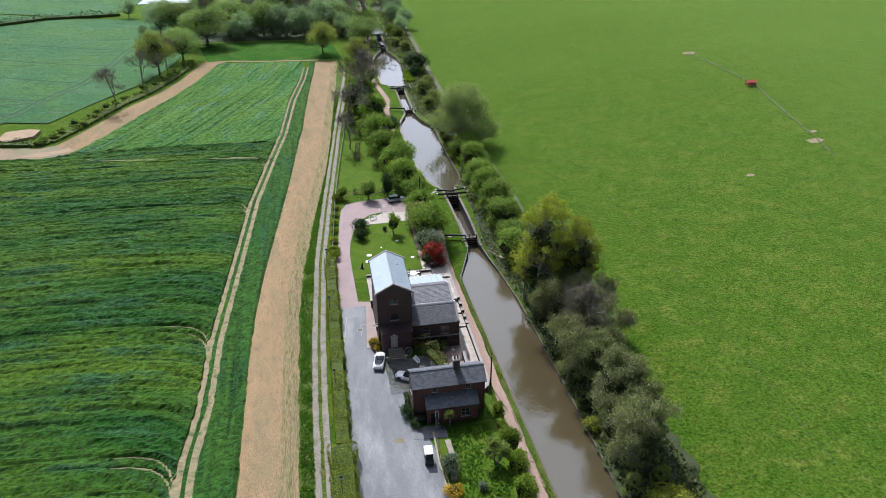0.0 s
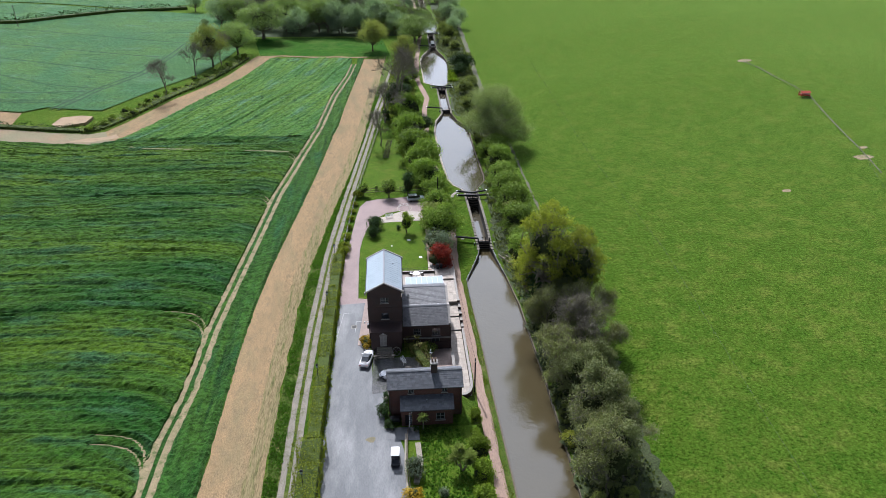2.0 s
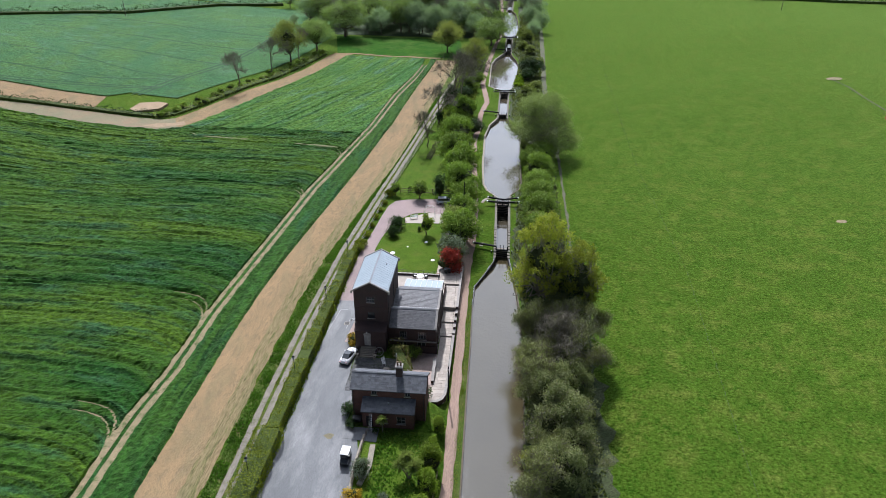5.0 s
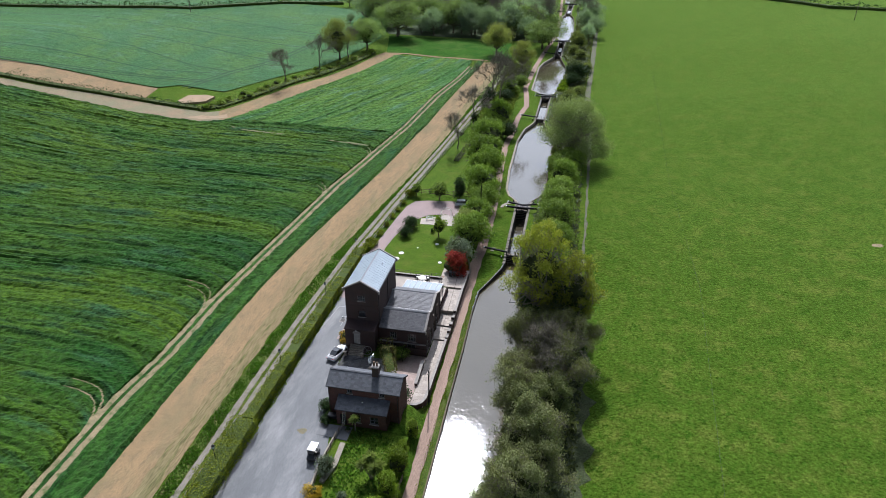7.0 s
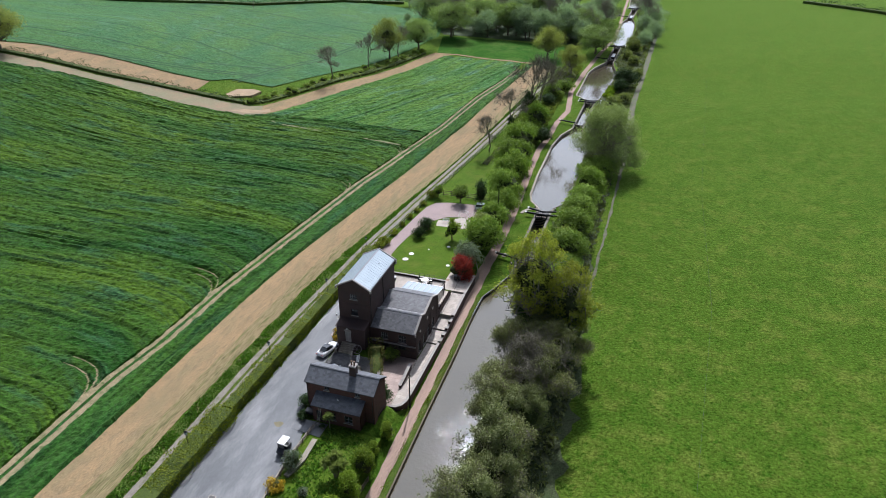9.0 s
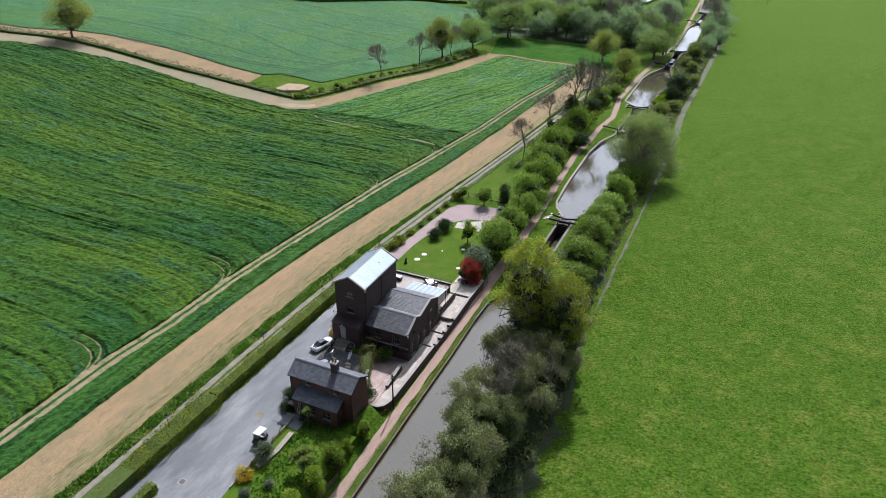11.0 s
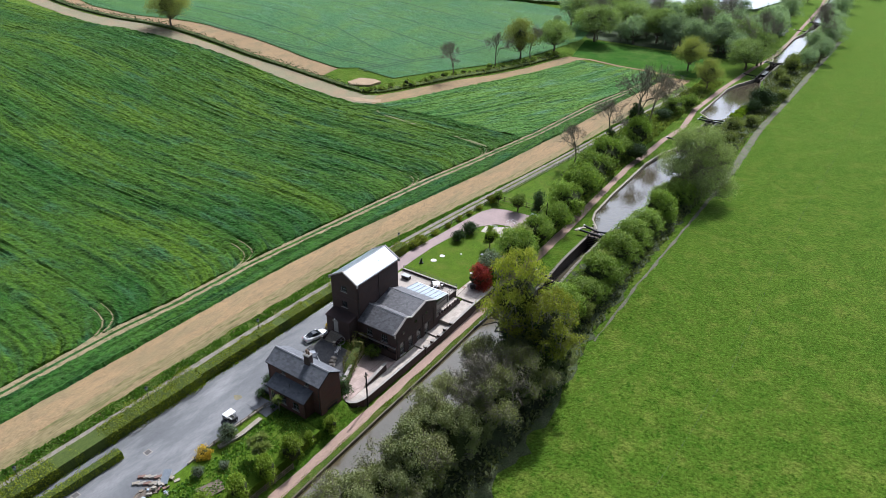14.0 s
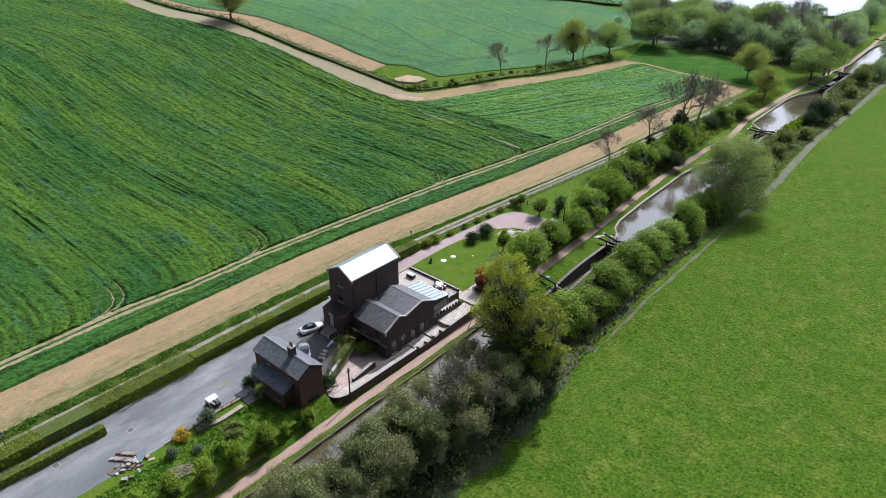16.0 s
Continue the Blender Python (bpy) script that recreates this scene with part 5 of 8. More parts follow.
def slates(name, x0, x1, low, high, mat, parent, label, course=0.3, wide=0.42, seed=4):
    """A slope of overlapping slates from the eave (y, z) up to the ridge (y, z), on boards."""
    rng = random.Random(seed)
    (ya, za), (yb, zb) = low, high
    d = Vector((0, yb - ya, zb - za))
    length = d.length
    d.normalize()
    up = Vector((0, -d.z, d.y)) if d.y > 0 else Vector((0, d.z, -d.y))
    verts, faces = [], []

    def block(x, w, s, l, lift, t):
        a = Vector((x, ya, za)) + d * s
        n0 = len(verts)
        for dx, ds, h in ((0, 0, lift + 0.03), (w, 0, lift + 0.03), (w, l, lift), (0, l, lift), (0, 0, lift + 0.03 + t), (w, 0, lift + 0.03 + t), (w, l, lift + t), (0, l, lift + t)):
            verts.append(tuple(a + Vector((dx, 0, 0)) + d * ds + up * h))
        for f in ((0, 1, 5, 4), (1, 2, 6, 5), (2, 3, 7, 6), (3, 0, 4, 7), (4, 5, 6, 7), (3, 2, 1, 0)):
            faces.append(tuple(n0 + i for i in f))

    block(x0, x1 - x0, 0, length, -0.12, 0.1)
    rows = int(length / course)
    for r in range(rows):
        x = x0 - (wide / 2 if r % 2 else 0)
        while x < x1 - 0.02:
            a, b = max(x, x0), min(x + wide - 0.012, x1)
            if b - a > 0.05:
                block(a, b - a, r * course, course + 0.06, rng.uniform(0, 0.014), 0.018)
            x += wide
    return mesh(name, verts, faces, mat, parent, label)


def window(parent, axis, at, u0, u1, z0, z1, face=-1, bars=(1, 1), colour=None, sill=True):
    """A window in an opening: frame, panes and a sill; face -1 looks down the axis."""
    w = thing("window", (0, 0, 0), "", "")
    w.parent = parent
    fr = bmesh.new()
    t, inn = 0.07, at - face * 0.12

    def bar(a, b, c, d, depth=0.06):
        lo, hi = sorted((inn, inn - face * depth))
        if axis == "x":
            box(fr, a, lo, c, b, hi, d)
        else:
            box(fr, lo, a, c, hi, b, d)
    bar(u0, u0 + t, z0, z1)
    bar(u1 - t, u1, z0, z1)
    bar(u0 + t, u1 - t, z0, z0 + t)
    bar(u0 + t, u1 - t, z1 - t, z1)
    for i in range(bars[0]):
        m = u0 + (u1 - u0) * (i + 1) / (bars[0] + 1)
        bar(m - 0.025, m + 0.025, z0 + t, z1 - t)
    for i in range(bars[1]):
        m = z0 + (z1 - z0) * (i + 1) / (bars[1] + 1)
        bar(u0 + t, u1 - t, m - 0.025, m + 0.025, 0.05)
    part("frame", fr, colour or FRAME_PAINT, w)
    p = bmesh.new()
    lo, hi = sorted((inn - face * 0.02, inn - face * 0.035))
    if axis == "x":
        box(p, u0, lo, z0, u1, hi, z1)
    else:
        box(p, lo, u0, z0, hi, u1, z1)
    part("pane", p, GLASS, w)
    if sill:
        s = bmesh.new()
        lo, hi = sorted((at + face * 0.1, at - face * 0.1))
        if axis == "x":
            box(s, u0 - 0.12, lo, z0 - 0.12, u1 + 0.12, hi, z0)
        else:
            box(s, lo, u0 - 0.12, z0 - 0.12, hi, u1 + 0.12, z0)
        part("sill", s, COPING, w)
    return w


def arch_head(parent, axis, at, u0, u1, z, face=-1):
    """A shallow brick arch over an opening, standing a little proud."""
    mid, r = (u0 + u1) / 2, (u1 - u0) / 2 + 0.02
    pts = [(mid + r * 1.16 * math.cos(a), z + r * 0.55 * math.sin(a)) for a in [math.pi * i / 8 for i in range(9)]]
    pts += [(mid + r * 0.86 * math.cos(a), z + r * 0.25 * math.sin(a)) for a in [math.pi * (8 - i) / 8 for i in range(9)]]
    lo, hi = sorted((at + face * 0.035, at - face * 0.05))
    part("arch", prismed(pts, "y" if axis == "x" else "x", lo, hi), BRICK, parent)


def tower():
    t = thing("pump_house_tower", (0, 0, 0), "tall dark brick pump house with a pale metal gable roof", "building")
    x0, x1, y0, y1, eave, top = 6.75, 12.5, 98.5, 110.0, 10.7, 12.25
    mid = (x0 + x1) / 2
    up, low = (mid - 0.68, mid + 0.62, 8.5, 9.5), (mid - 0.65, mid + 0.6, 5.3, 6.5)
    bm = bmesh.new()
    wall_cells(bm, "x", y0, 0.45, x0, x1, -0.3, eave, (up, low))
    prism(bm, [(x0, eave), (x1, eave), (mid, top)], "y", y0, y0 + 0.45)
    part("front_wall", bm, BRICK, t)
    bm = bmesh.new()
    wall_cells(bm, "x", y1 - 0.45, 0.45, x0, x1, -0.3, eave)
    prism(bm, [(x0, eave), (x1, eave), (mid, top)], "y", y1 - 0.45, y1)
    part("back_wall", bm, BRICK, t)
    for x in (x0, x1 - 0.45):
        bm = bmesh.new()
        wall_cells(bm, "y", x, 0.45, y0 + 0.45, y1 - 0.45, -0.3, eave)
        part("side_wall", bm, BRICK, t)
    for s in (-1, 1):
        edge = mid + s * (x1 - x0 + 0.34) / 2
        drop = (top - eave) / ((x1 - x0) / 2) * 0.17
        roof = part("roof_slope", prismed([(edge, eave - drop + 0.05), (mid, top + 0.05), (mid, top + 0.2), (edge, eave - drop + 0.2)], "y", y0 - 0.05, y1 + 0.05), ZINC, t)
        for i in range(1, 17):
            y = y0 + (y1 - y0) * i / 17
            seam = prismed([(edge, eave - drop + 0.2), (mid, top + 0.2), (mid, top + 0.225), (edge, eave - drop + 0.225)], "y", y - 0.015, y + 0.015)
            part("seam", seam, ZINC, roof)
        for y in (y0 - 0.16, y1 - 0.1):
            part("verge_coping", prismed([(edge + s * 0.05, eave - drop + 0.02), (mid, top + 0.12), (mid, top + 0.34), (edge + s * 0.05, eave - drop + 0.3)], "y", y, y + 0.26), COPING, t)
            part("kneeler", boxed(min(edge, edge + s * 0.28), y - 0.02, eave - 0.42, max(edge, edge + s * 0.28), y + 0.3, eave + 0.12, bevel=0.03), COPING, t)
        part("gutter", tubes(((edge + s * 0.07, y0 + 0.15, eave - 0.1), (edge + s * 0.07, y1 - 0.15, eave - 0.1), 0.07, 0.07)), BLACK_METAL, t)
    part("ridge", prismed([(mid - 0.16, top + 0.14), (mid, top + 0.27), (mid + 0.16, top + 0.14)], "y", y0, y1), LEAD, t)
    part("roof_vent", tubes(((11.2, 106.2, 11.2), (11.2, 106.2, 11.75), 0.09, 0.09)), BLACK_METAL, t)
    for y in (98.9, 104.4):
        part("downpipe", tubes(((x1 + 0.08, y, 0), (x1 + 0.08, y, eave - 0.1), 0.055, 0.055)), BLACK_METAL, t)
    window(t, "x", y0, *up, bars=(2, 1))
    arch_head(t, "x", y0, up[0], up[1], up[3])
    window(t, "x", y0, *low, bars=(1, 1), colour=BLACK_TIMBER)
    arch_head(t, "x", y0, low[0], low[1], low[3])
    for z in (4.55, 7.45):
        part("string_course", boxed(x0 - 0.05, y0 - 0.06, z, x1 + 0.05, y0, z + 0.16), BRICK, t)
    # iron lamp bracket and box on the drive side
    part("wall_box", boxed(x0 - 0.32, 99.2, 2.9, x0, 99.9, 3.7, bevel=0.03), BLACK_METAL, t)
    part("lamp_bracket", tubes(((x0, 98.9, 4.6), (x0 - 0.7, 98.6, 4.8), 0.03, 0.03), ((x0 - 0.7, 98.6, 4.8), (x0 - 0.7, 98.6, 4.45), 0.09, 0.12)), WHITE_PAINT, t)
    return t


def porch():
    p = thing("entrance_porch", (0, 0, 0), "dark brick entrance porch with a pale arched door", "porch")
    x0, x1, y0, y1 = 7.1, 12.3, 96.3, 98.48
    door = (8.6, 9.75, 1.05, 3.25)
    bm = bmesh.new()
    wall_cells(bm, "x", y0, 0.35, x0, x1, -0.3, 4.0, (door,))
    part("front_wall", bm, BRICK, p)
    for x in (x0, x1 - 0.35):
        part("side_wall", boxed(x, y0 + 0.35, -0.3, x + 0.35, y1, 4.0), BRICK, p)
    part("roof", prismed([(y0 - 0.15, 4.0), (y1, 4.55), (y1, 4.7), (y0 - 0.15, 4.15)], "x", x0 - 0.12, x1 + 0.12), BRICK, p)
    d = part("door", boxed(door[0], y0 + 0.12, door[2], door[1], y0 + 0.2, door[3]), plain("pale_door_paint", (0.42, 0.40, 0.36), 0.5), p, "pale painted panelled door")
    for z in (1.25, 2.2):
        for x in (8.72, 9.24):
            part("panel", boxed(x, y0 + 0.09, z, x + 0.4, y0 + 0.12, z + 0.75, bevel=0.01), plain("pale_panel_paint", (0.36, 0.34, 0.31), 0.5), d)
    part("handle", tubes(((9.62, y0 + 0.05, 2.1), (9.62, y0 + 0.12, 2.1), 0.04, 0.04)), CHROME, d)
    pts = [(9.17 + 0.72 * math.cos(math.pi * i / 10), 3.25 + 0.5 * math.sin(math.pi * i / 10)) for i in range(11)]
    part("fanlight", prismed(pts, "y", y0 - 0.05, y0 + 0.02), COPING, p, "pale arched stone hood")
    part("lamp", tubes(((9.17, y0 - 0.2, 3.85), (9.17, y0 - 0.2, 4.05), 0.1, 0.06)), WHITE_PAINT, p)
    for i in range(6):
        part("step", boxed(8.0, y0 - 0.32 * (6 - i), -0.1 - 0.02 * i, 10.6, y0 - 0.32 * (5 - i), 0.17 * (i + 1), bevel=0.015), STONE, p, "worn stone step")
    for x in (7.75, 10.6):
        part("cheek_wall", boxed(x, y0 - 1.9, -0.1, x + 0.24, y0, 0.75), BRICK, p)
    return p


def engine_house():
    e = thing("engine_house", (0, 0, 0), "low dark brick engine house with a double slate roof", "building")
    x0, x1, y0, y1, base = 12.55, 20.8, 98.5, 110.5, -1.7
    ridge_a, valley, ridge_b, back = (101.7, 5.45), (103.2, 4.75), (107.4, 5.8), (110.5, 4.4)
    holes = ((14.4, 15.6, 1.6, 2.9), (17.6, 19.0, 1.4, 2.9), (14.4, 15.6, -1.2, 0.6), (17.4, 18.9, -1.45, 0.9))
    bm = bmesh.new()
    wall_cells(bm, "x", y0, 0.4, x0, x1, base, 3.75, holes)
    part("front_wall", bm, BRICK, e)
    for i, h in enumerate(holes):
        window(e, "x", y0, *h, bars=(2, 1) if i < 2 else (1, 1))
        arch_head(e, "x", y0, h[0], h[1], h[3])
    part("string_course", boxed(x0, y0 - 0.3, 0.95, x1, y0, 1.08), COPING, e, "pale ledge along the wall")
    lower = [(99.6, 100.9, -1.2, 1.3), (102.0, 103.3, -1.2, 1.3), (104.4, 105.7, -1.2, 1.3), (106.8, 108.1, -1.2, 1.3)]
    bm = bmesh.new()
    wall_cells(bm, "y", x1 - 0.4, 0.4, y0 + 0.4, y1, base, 3.75, lower)
    prism(bm, [(y0, 3.75), (y1, 3.75), back, ridge_b, valley, ridge_a], "x", x1 - 0.4, x1)
    part("side_wall", bm, BRICK, e)
    for h in lower:
        window(e, "y", x1, *h, face=1, bars=(1, 2))
        arch_head(e, "y", x1, h[0], h[1], h[3], face=1)
    for y, z in ((100.6, 3.1), (104.2, 3.5), (107.3, 3.7)):
        pts = [(y + 0.42 * math.cos(2 * math.pi * i / 14), z + 0.42 * math.sin(2 * math.pi * i / 14)) for i in range(14)]
        w = part("round_window", prismed(pts, "x", x1, x1 + 0.05), BRICK, e, "round brick-ringed window")
        pts = [(y + 0.3 * math.cos(2 * math.pi * i / 14), z + 0.3 * math.sin(2 * math.pi * i / 14)) for i in range(14)]
        part("pane", prismed(pts, "x", x1 + 0.05, x1 + 0.07), GLASS, w)
    bm = bmesh.new()
    wall_cells(bm, "x", y1 - 0.4, 0.4, x0, x1 - 0.4, base, 4.3)
    part("back_wall", bm, BRICK, e)
    slates("front_roof", x0 + 0.02, x1 - 0.1, (y0 - 0.2, 3.7), (ridge_a[0], ridge_a[1] + 0.06), OLD_TILE, e, "weathered grey tiled roof slope", seed=1)
    slates("valley_roof", x0 + 0.02, x1 - 0.1, (valley[0], valley[1] + 0.06), (ridge_a[0], ridge_a[1] + 0.06), OLD_TILE, e, "short tiled roof slope facing the valley", seed=2)
    slates("rear_front_roof", x0 + 0.02, x1 - 0.1, (valley[0], valley[1] + 0.06), (ridge_b[0], ridge_b[1] + 0.06), OLD_TILE, e, "weathered grey tiled roof slope", seed=3)
    slates("rear_roof", x0 + 0.02, x1 - 0.1, (back[0] + 0.2, back[1]), (ridge_b[0], ridge_b[1] + 0.06), OLD_TILE, e, "tiled roof slope above the glass roof", seed=5)
    for y, z in (ridge_a, ridge_b):
        part("ridge", prismed([(y - 0.18, z + 0.05), (y, z + 0.2), (y + 0.18, z + 0.05)], "x", x0, x1 - 0.05), LEAD, e)
    part("valley_gutter", boxed(x0, valley[0] - 0.22, valley[1] + 0.02, x1 - 0.1, valley[0] + 0.22, valley[1] + 0.12), LEAD, e)
    ends = [(y0 - 0.15, 3.72), ridge_a, valley, ridge_b, (back[0] + 0.1, back[1])]
    for (ya, za), (yb, zb) in zip(ends, ends[1:]):
        part("verge_coping", prismed([(ya, za + 0.06), (yb, zb + 0.06), (yb, zb + 0.24), (ya, za + 0.24)], "x", x1 - 0.32, x1 + 0.06), COPING, e)
    part("gutter", tubes(((x0, y0 - 0.24, 3.66), (x1, y0 - 0.24, 3.66), 0.07, 0.07)), BLACK_METAL, e)
    part("gutter_outlet", boxed(x1 - 0.1, y0 - 0.34, 3.3, x1 + 0.16, y0 - 0.1, 3.8, bevel=0.03), COPING, e)
    for y in (98.8, 106.2, 109.6):
        part("downpipe", tubes(((x1 + 0.07, y, base), (x1 + 0.07, y, 3.6), 0.05, 0.05)), BLACK_METAL, e)
    return e


def roof_terrace():
    r = thing("roof_terrace", (0, 0, 0), "brick-walled flat roof terrace with pale paving and railings", "terrace")
    x0, x1, y0, y1, deck = 6.5, 19.3, 110.55, 119.3, 1.7
    part("wall_east", boxed(x1 - 0.35, y0, -1.7, x1, y1, deck - 0.02), BRICK, r)
    part("wall_north", boxed(x0, y1 - 0.35, -1.7, x1 - 0.35, y1, deck - 0.02), BRICK, r)
    part("wall_west", boxed(x0, y0, -1.7, x0 + 0.35, y1 - 0.35, deck - 0.02), BRICK, r)
    part("deck", boxed(x0 - 0.1, y0, deck - 0.02, x1 + 0.08, y1 + 0.08, deck + 0.1), PALE_PAVING, r, "pale pinkish flat roof")
    part("parapet", boxed(x0 - 0.1, y1 - 0.15, deck + 0.1, x1 + 0.08, y1 + 0.1, deck + 0.45), BRICK, r)
    part("parapet_coping", boxed(x0 - 0.14, y1 - 0.2, deck + 0.45, x1 + 0.12, y1 + 0.15, deck + 0.53), COPING, r)
    n = 12
    for i in range(n + 1):
        x = x0 + (x1 - x0) * i / n
        part("rail_post", tubes(((x, y1, deck + 0.5), (x, y1, deck + 1.25), 0.03, 0.03), n=5), BLACK_METAL, r)
    for z in (0.85, 1.22):
        part("rail", tubes(((x0, y1, deck + z), (x1, y1, deck + z), 0.022, 0.022), n=5), BLACK_METAL, r)
    for i in range(6):
        y = 114.8 + (y1 - 114.8) * i / 6
        part("rail_post", tubes(((x1 - 0.05, y, deck + 0.1), (x1 - 0.05, y, deck + 1.2), 0.03, 0.03), n=5), BLACK_METAL, r)
    for z in (0.6, 1.18):
        part("rail", tubes(((x1 - 0.05, 114.8, deck + z), (x1 - 0.05, y1, deck + z), 0.022, 0.022), n=5), BLACK_METAL, r)
    # lower outer brick bay with a toothed top
    part("outer_bay", boxed(x1, 110.6, -1.7, x1 + 1.45, 118.4, 0.5), BRICK, r)
    part("bay_floor", boxed(x1 + 0.02, 110.7, 0.5, x1 + 1.3, 118.3, 0.55), PALE_PAVING, r)
    part("bay_post", tubes(((20.4, 114.6, 0.5), (20.4, 114.6, 3.5), 0.05, 0.05)), WHITE_PAINT, r)
    for i in range(8):
        part("bay_pier", boxed(x1 + 1.2, 111.6 + 0.85 * i, 0.5, x1 + 1.45, 112.0 + 0.85 * i, 1.0), BRICK, r)
    # glass lean-to on the deck
    gx0, gx1, gya, gza, gyb, gzb = 13.4, 20.5, 110.75, 4.15, 114.7, 3.55
    g = part("glass_roof", prismed([(gya, gza), (gyb, gzb), (gyb, gzb + 0.06), (gya, gza + 0.06)], "x", gx0, gx1), SKYLIGHT, r, "sloping glass roof of the garden room")
    for i in range(8):
        x = gx0 + (gx1 - gx0) * i / 7
        part("glazing_bar", prismed([(gya, gza + 0.06), (gyb, gzb + 0.06), (gyb, gzb + 0.14), (gya, gza + 0.14)], "x", x - 0.05, x + 0.05), LEAD, g)
    part("eave_bar", boxed(gx0 - 0.05, gyb - 0.06, gzb - 0.12, gx1 + 0.05, gyb + 0.08, gzb + 0.1), WHITE_PAINT, g)
    part("front_glazing", boxed(gx0, gyb - 0.12, deck + 0.1, gx1, gyb - 0.06, gzb - 0.1), GLASS, r)
    for i in range(8):
        x = gx0 + (gx1 - gx0) * i / 7
        part("mullion", boxed(x - 0.05, gyb - 0.06, deck + 0.1, x + 0.05, gyb + 0.02, gzb - 0.1), WHITE_PAINT, r)
    part("side_glazing", prismed([(gya, deck + 0.1), (gyb - 0.1, deck + 0.1), (gyb - 0.1, gzb - 0.05), (gya, gza - 0.05)], "x", gx1 - 0.1, gx1 - 0.05), GLASS, r)
    return r


def cottage():
    c = thing("cottage", (0, 0, 0), "red brick cottage with a slate roof and lean-to", "house")
    x0, x1, y0, y1, eave, ridge_y, top = 10.05, 21.0, 79.95, 84.35, 5.5, 82.1, 6.95
    small = ((13.0, 13.8, 4.45, 5.2), (18.0, 18.8, 4.45, 5.2))
    bm = bmesh.new()
    wall_cells(bm, "x", y0, 0.35, x0, x1, -2.2, eave, small)
    part("front_wall", bm, COTTAGE_BRICK, c)
    for h in small:
        window(c, "x", y0, *h, bars=(1, 0))
    bm = bmesh.new()
    rear = ((11.5, 12.6, 0.9, 2.2), (14.5, 15.6, 0.9, 2.2), (18.4, 19.5, 0.9, 2.2), (12.6, 13.6, 3.6, 4.8), (17.4, 18.4, 3.6, 4.8))
    wall_cells(bm, "x", y1 - 0.35, 0.35, x0, x1, -2.2, eave, rear)
    part("back_wall", bm, COTTAGE_BRICK, c)
    for h in rear:
        window(c, "x", y1, *h, face=1)
    arch = (81.2, 83.4, -1.9, 0.5)
    for x, hole in ((x0, ((81.5, 82.6, 3.2, 4.5),)), (x1 - 0.35, (arch,))):
        bm = bmesh.new()
        wall_cells(bm, "y", x, 0.35, y0 + 0.35, y1 - 0.35, -2.2, eave, hole)
        prism(bm, [(y0, eave), (y1, eave), (ridge_y, top - 0.05)], "x", x, x + 0.35)
        part("gable_wall", bm, COTTAGE_BRICK, c)
    window(c, "y", x0, 81.5, 82.6, 3.2, 4.5)
    part("garage_door", boxed(x1 - 0.2, arch[0], arch[2], x1 - 0.12, arch[1], arch[3]), BLACK_TIMBER, c, "dark boarded basement door")
    arch_head(c, "y", x1, arch[0], arch[1], arch[3], face=1)
    slates("front_roof", x0 - 0.2, x1 + 0.2, (y0 - 0.25, eave - 0.02), (ridge_y, top), SLATE, c, "blue-grey slate roof slope", 0.34, 0.5, 8)
    slates("back_roof", x0 - 0.2, x1 + 0.2, (y1 + 0.25, eave - 0.02), (ridge_y, top), SLATE, c, "sunlit slate roof slope", 0.34, 0.5, 9)
    part("ridge", prismed([(ridge_y - 0.17, top + 0.03), (ridge_y, top + 0.16), (ridge_y + 0.17, top + 0.03)], "x", x0 - 0.2, x1 + 0.2), LEAD, c)
    part("gutter", tubes(((x0 - 0.2, y0 - 0.3, eave - 0.06), (x1 + 0.2, y0 - 0.3, eave - 0.06), 0.06, 0.06)), BLACK_METAL, c)
    for x in (x0 - 0.22, x1 + 0.16):
        part("bargeboard", prismed([(y0 - 0.25, eave - 0.2), (ridge_y, top - 0.18), (y1 + 0.25, eave - 0.2), (y1 + 0.25, eave + 0.02), (ridge_y, top + 0.05), (y0 - 0.25, eave + 0.02)], "x", x, x + 0.06), BLACK_TIMBER, c)
    ch = part("chimney", boxed(16.5, 81.65, 5.6, 17.45, 82.55, 8.35), BRICK, c, "tall brick chimney stack")
    part("chimney_cap", boxed(16.4, 81.55, 8.35, 17.55, 82.65, 8.55, bevel=0.04), COPING, ch)
    for x in (16.75, 17.2):
        part("chimney_pot", tubes(((x, 82.1, 8.55), (x, 82.1, 9.15), 0.16, 0.13), ((x, 82.1, 9.15), (x, 82.1, 9.22), 0.16, 0.16)), material("clay_pot", (0.17, 0.11, 0.075), (0.13, 0.09, 0.06), 0.4, 0.06, 0.9), ch)
    part("aerial", tubes(((16.5, 82.5, 8.5), (16.5, 82.5, 10.2), 0.025, 0.02), ((16.5, 82.0, 10.1), (16.5, 83.0, 10.1), 0.015, 0.015), ((16.2, 82.4, 9.95), (16.8, 82.4, 9.95), 0.012, 0.012), n=5), CHROME, ch)
    # lean-to on the garden side
    lx0, lx1, ly = 11.85, 19.55, 77.95
    holes = ((12.4, 13.4, 0.05, 2.1), (14.4, 15.6, 0.9, 2.2), (17.0, 18.3, 0.9, 2.2))
    bm = bmesh.new()
    wall_cells(bm, "x", ly, 0.3, lx0, lx1, -1.6, 3.0, holes)
    part("lean_to_wall", bm, COTTAGE_BRICK, c)
    part("door", boxed(12.4, ly + 0.1, 0.05, 13.4, ly + 0.16, 2.1), BLACK_TIMBER, c, "dark boarded door")
    for h in holes[1:]:
        window(c, "x", ly, *h)
    for x in (lx0, lx1 - 0.3):
        part("lean_to_side", prismed([(ly + 0.3, -1.6), (y0, -1.6), (y0, 4.05), (ly + 0.3, 3.15), (ly, 3.0)], "x", x, x + 0.3), COTTAGE_BRICK, c)
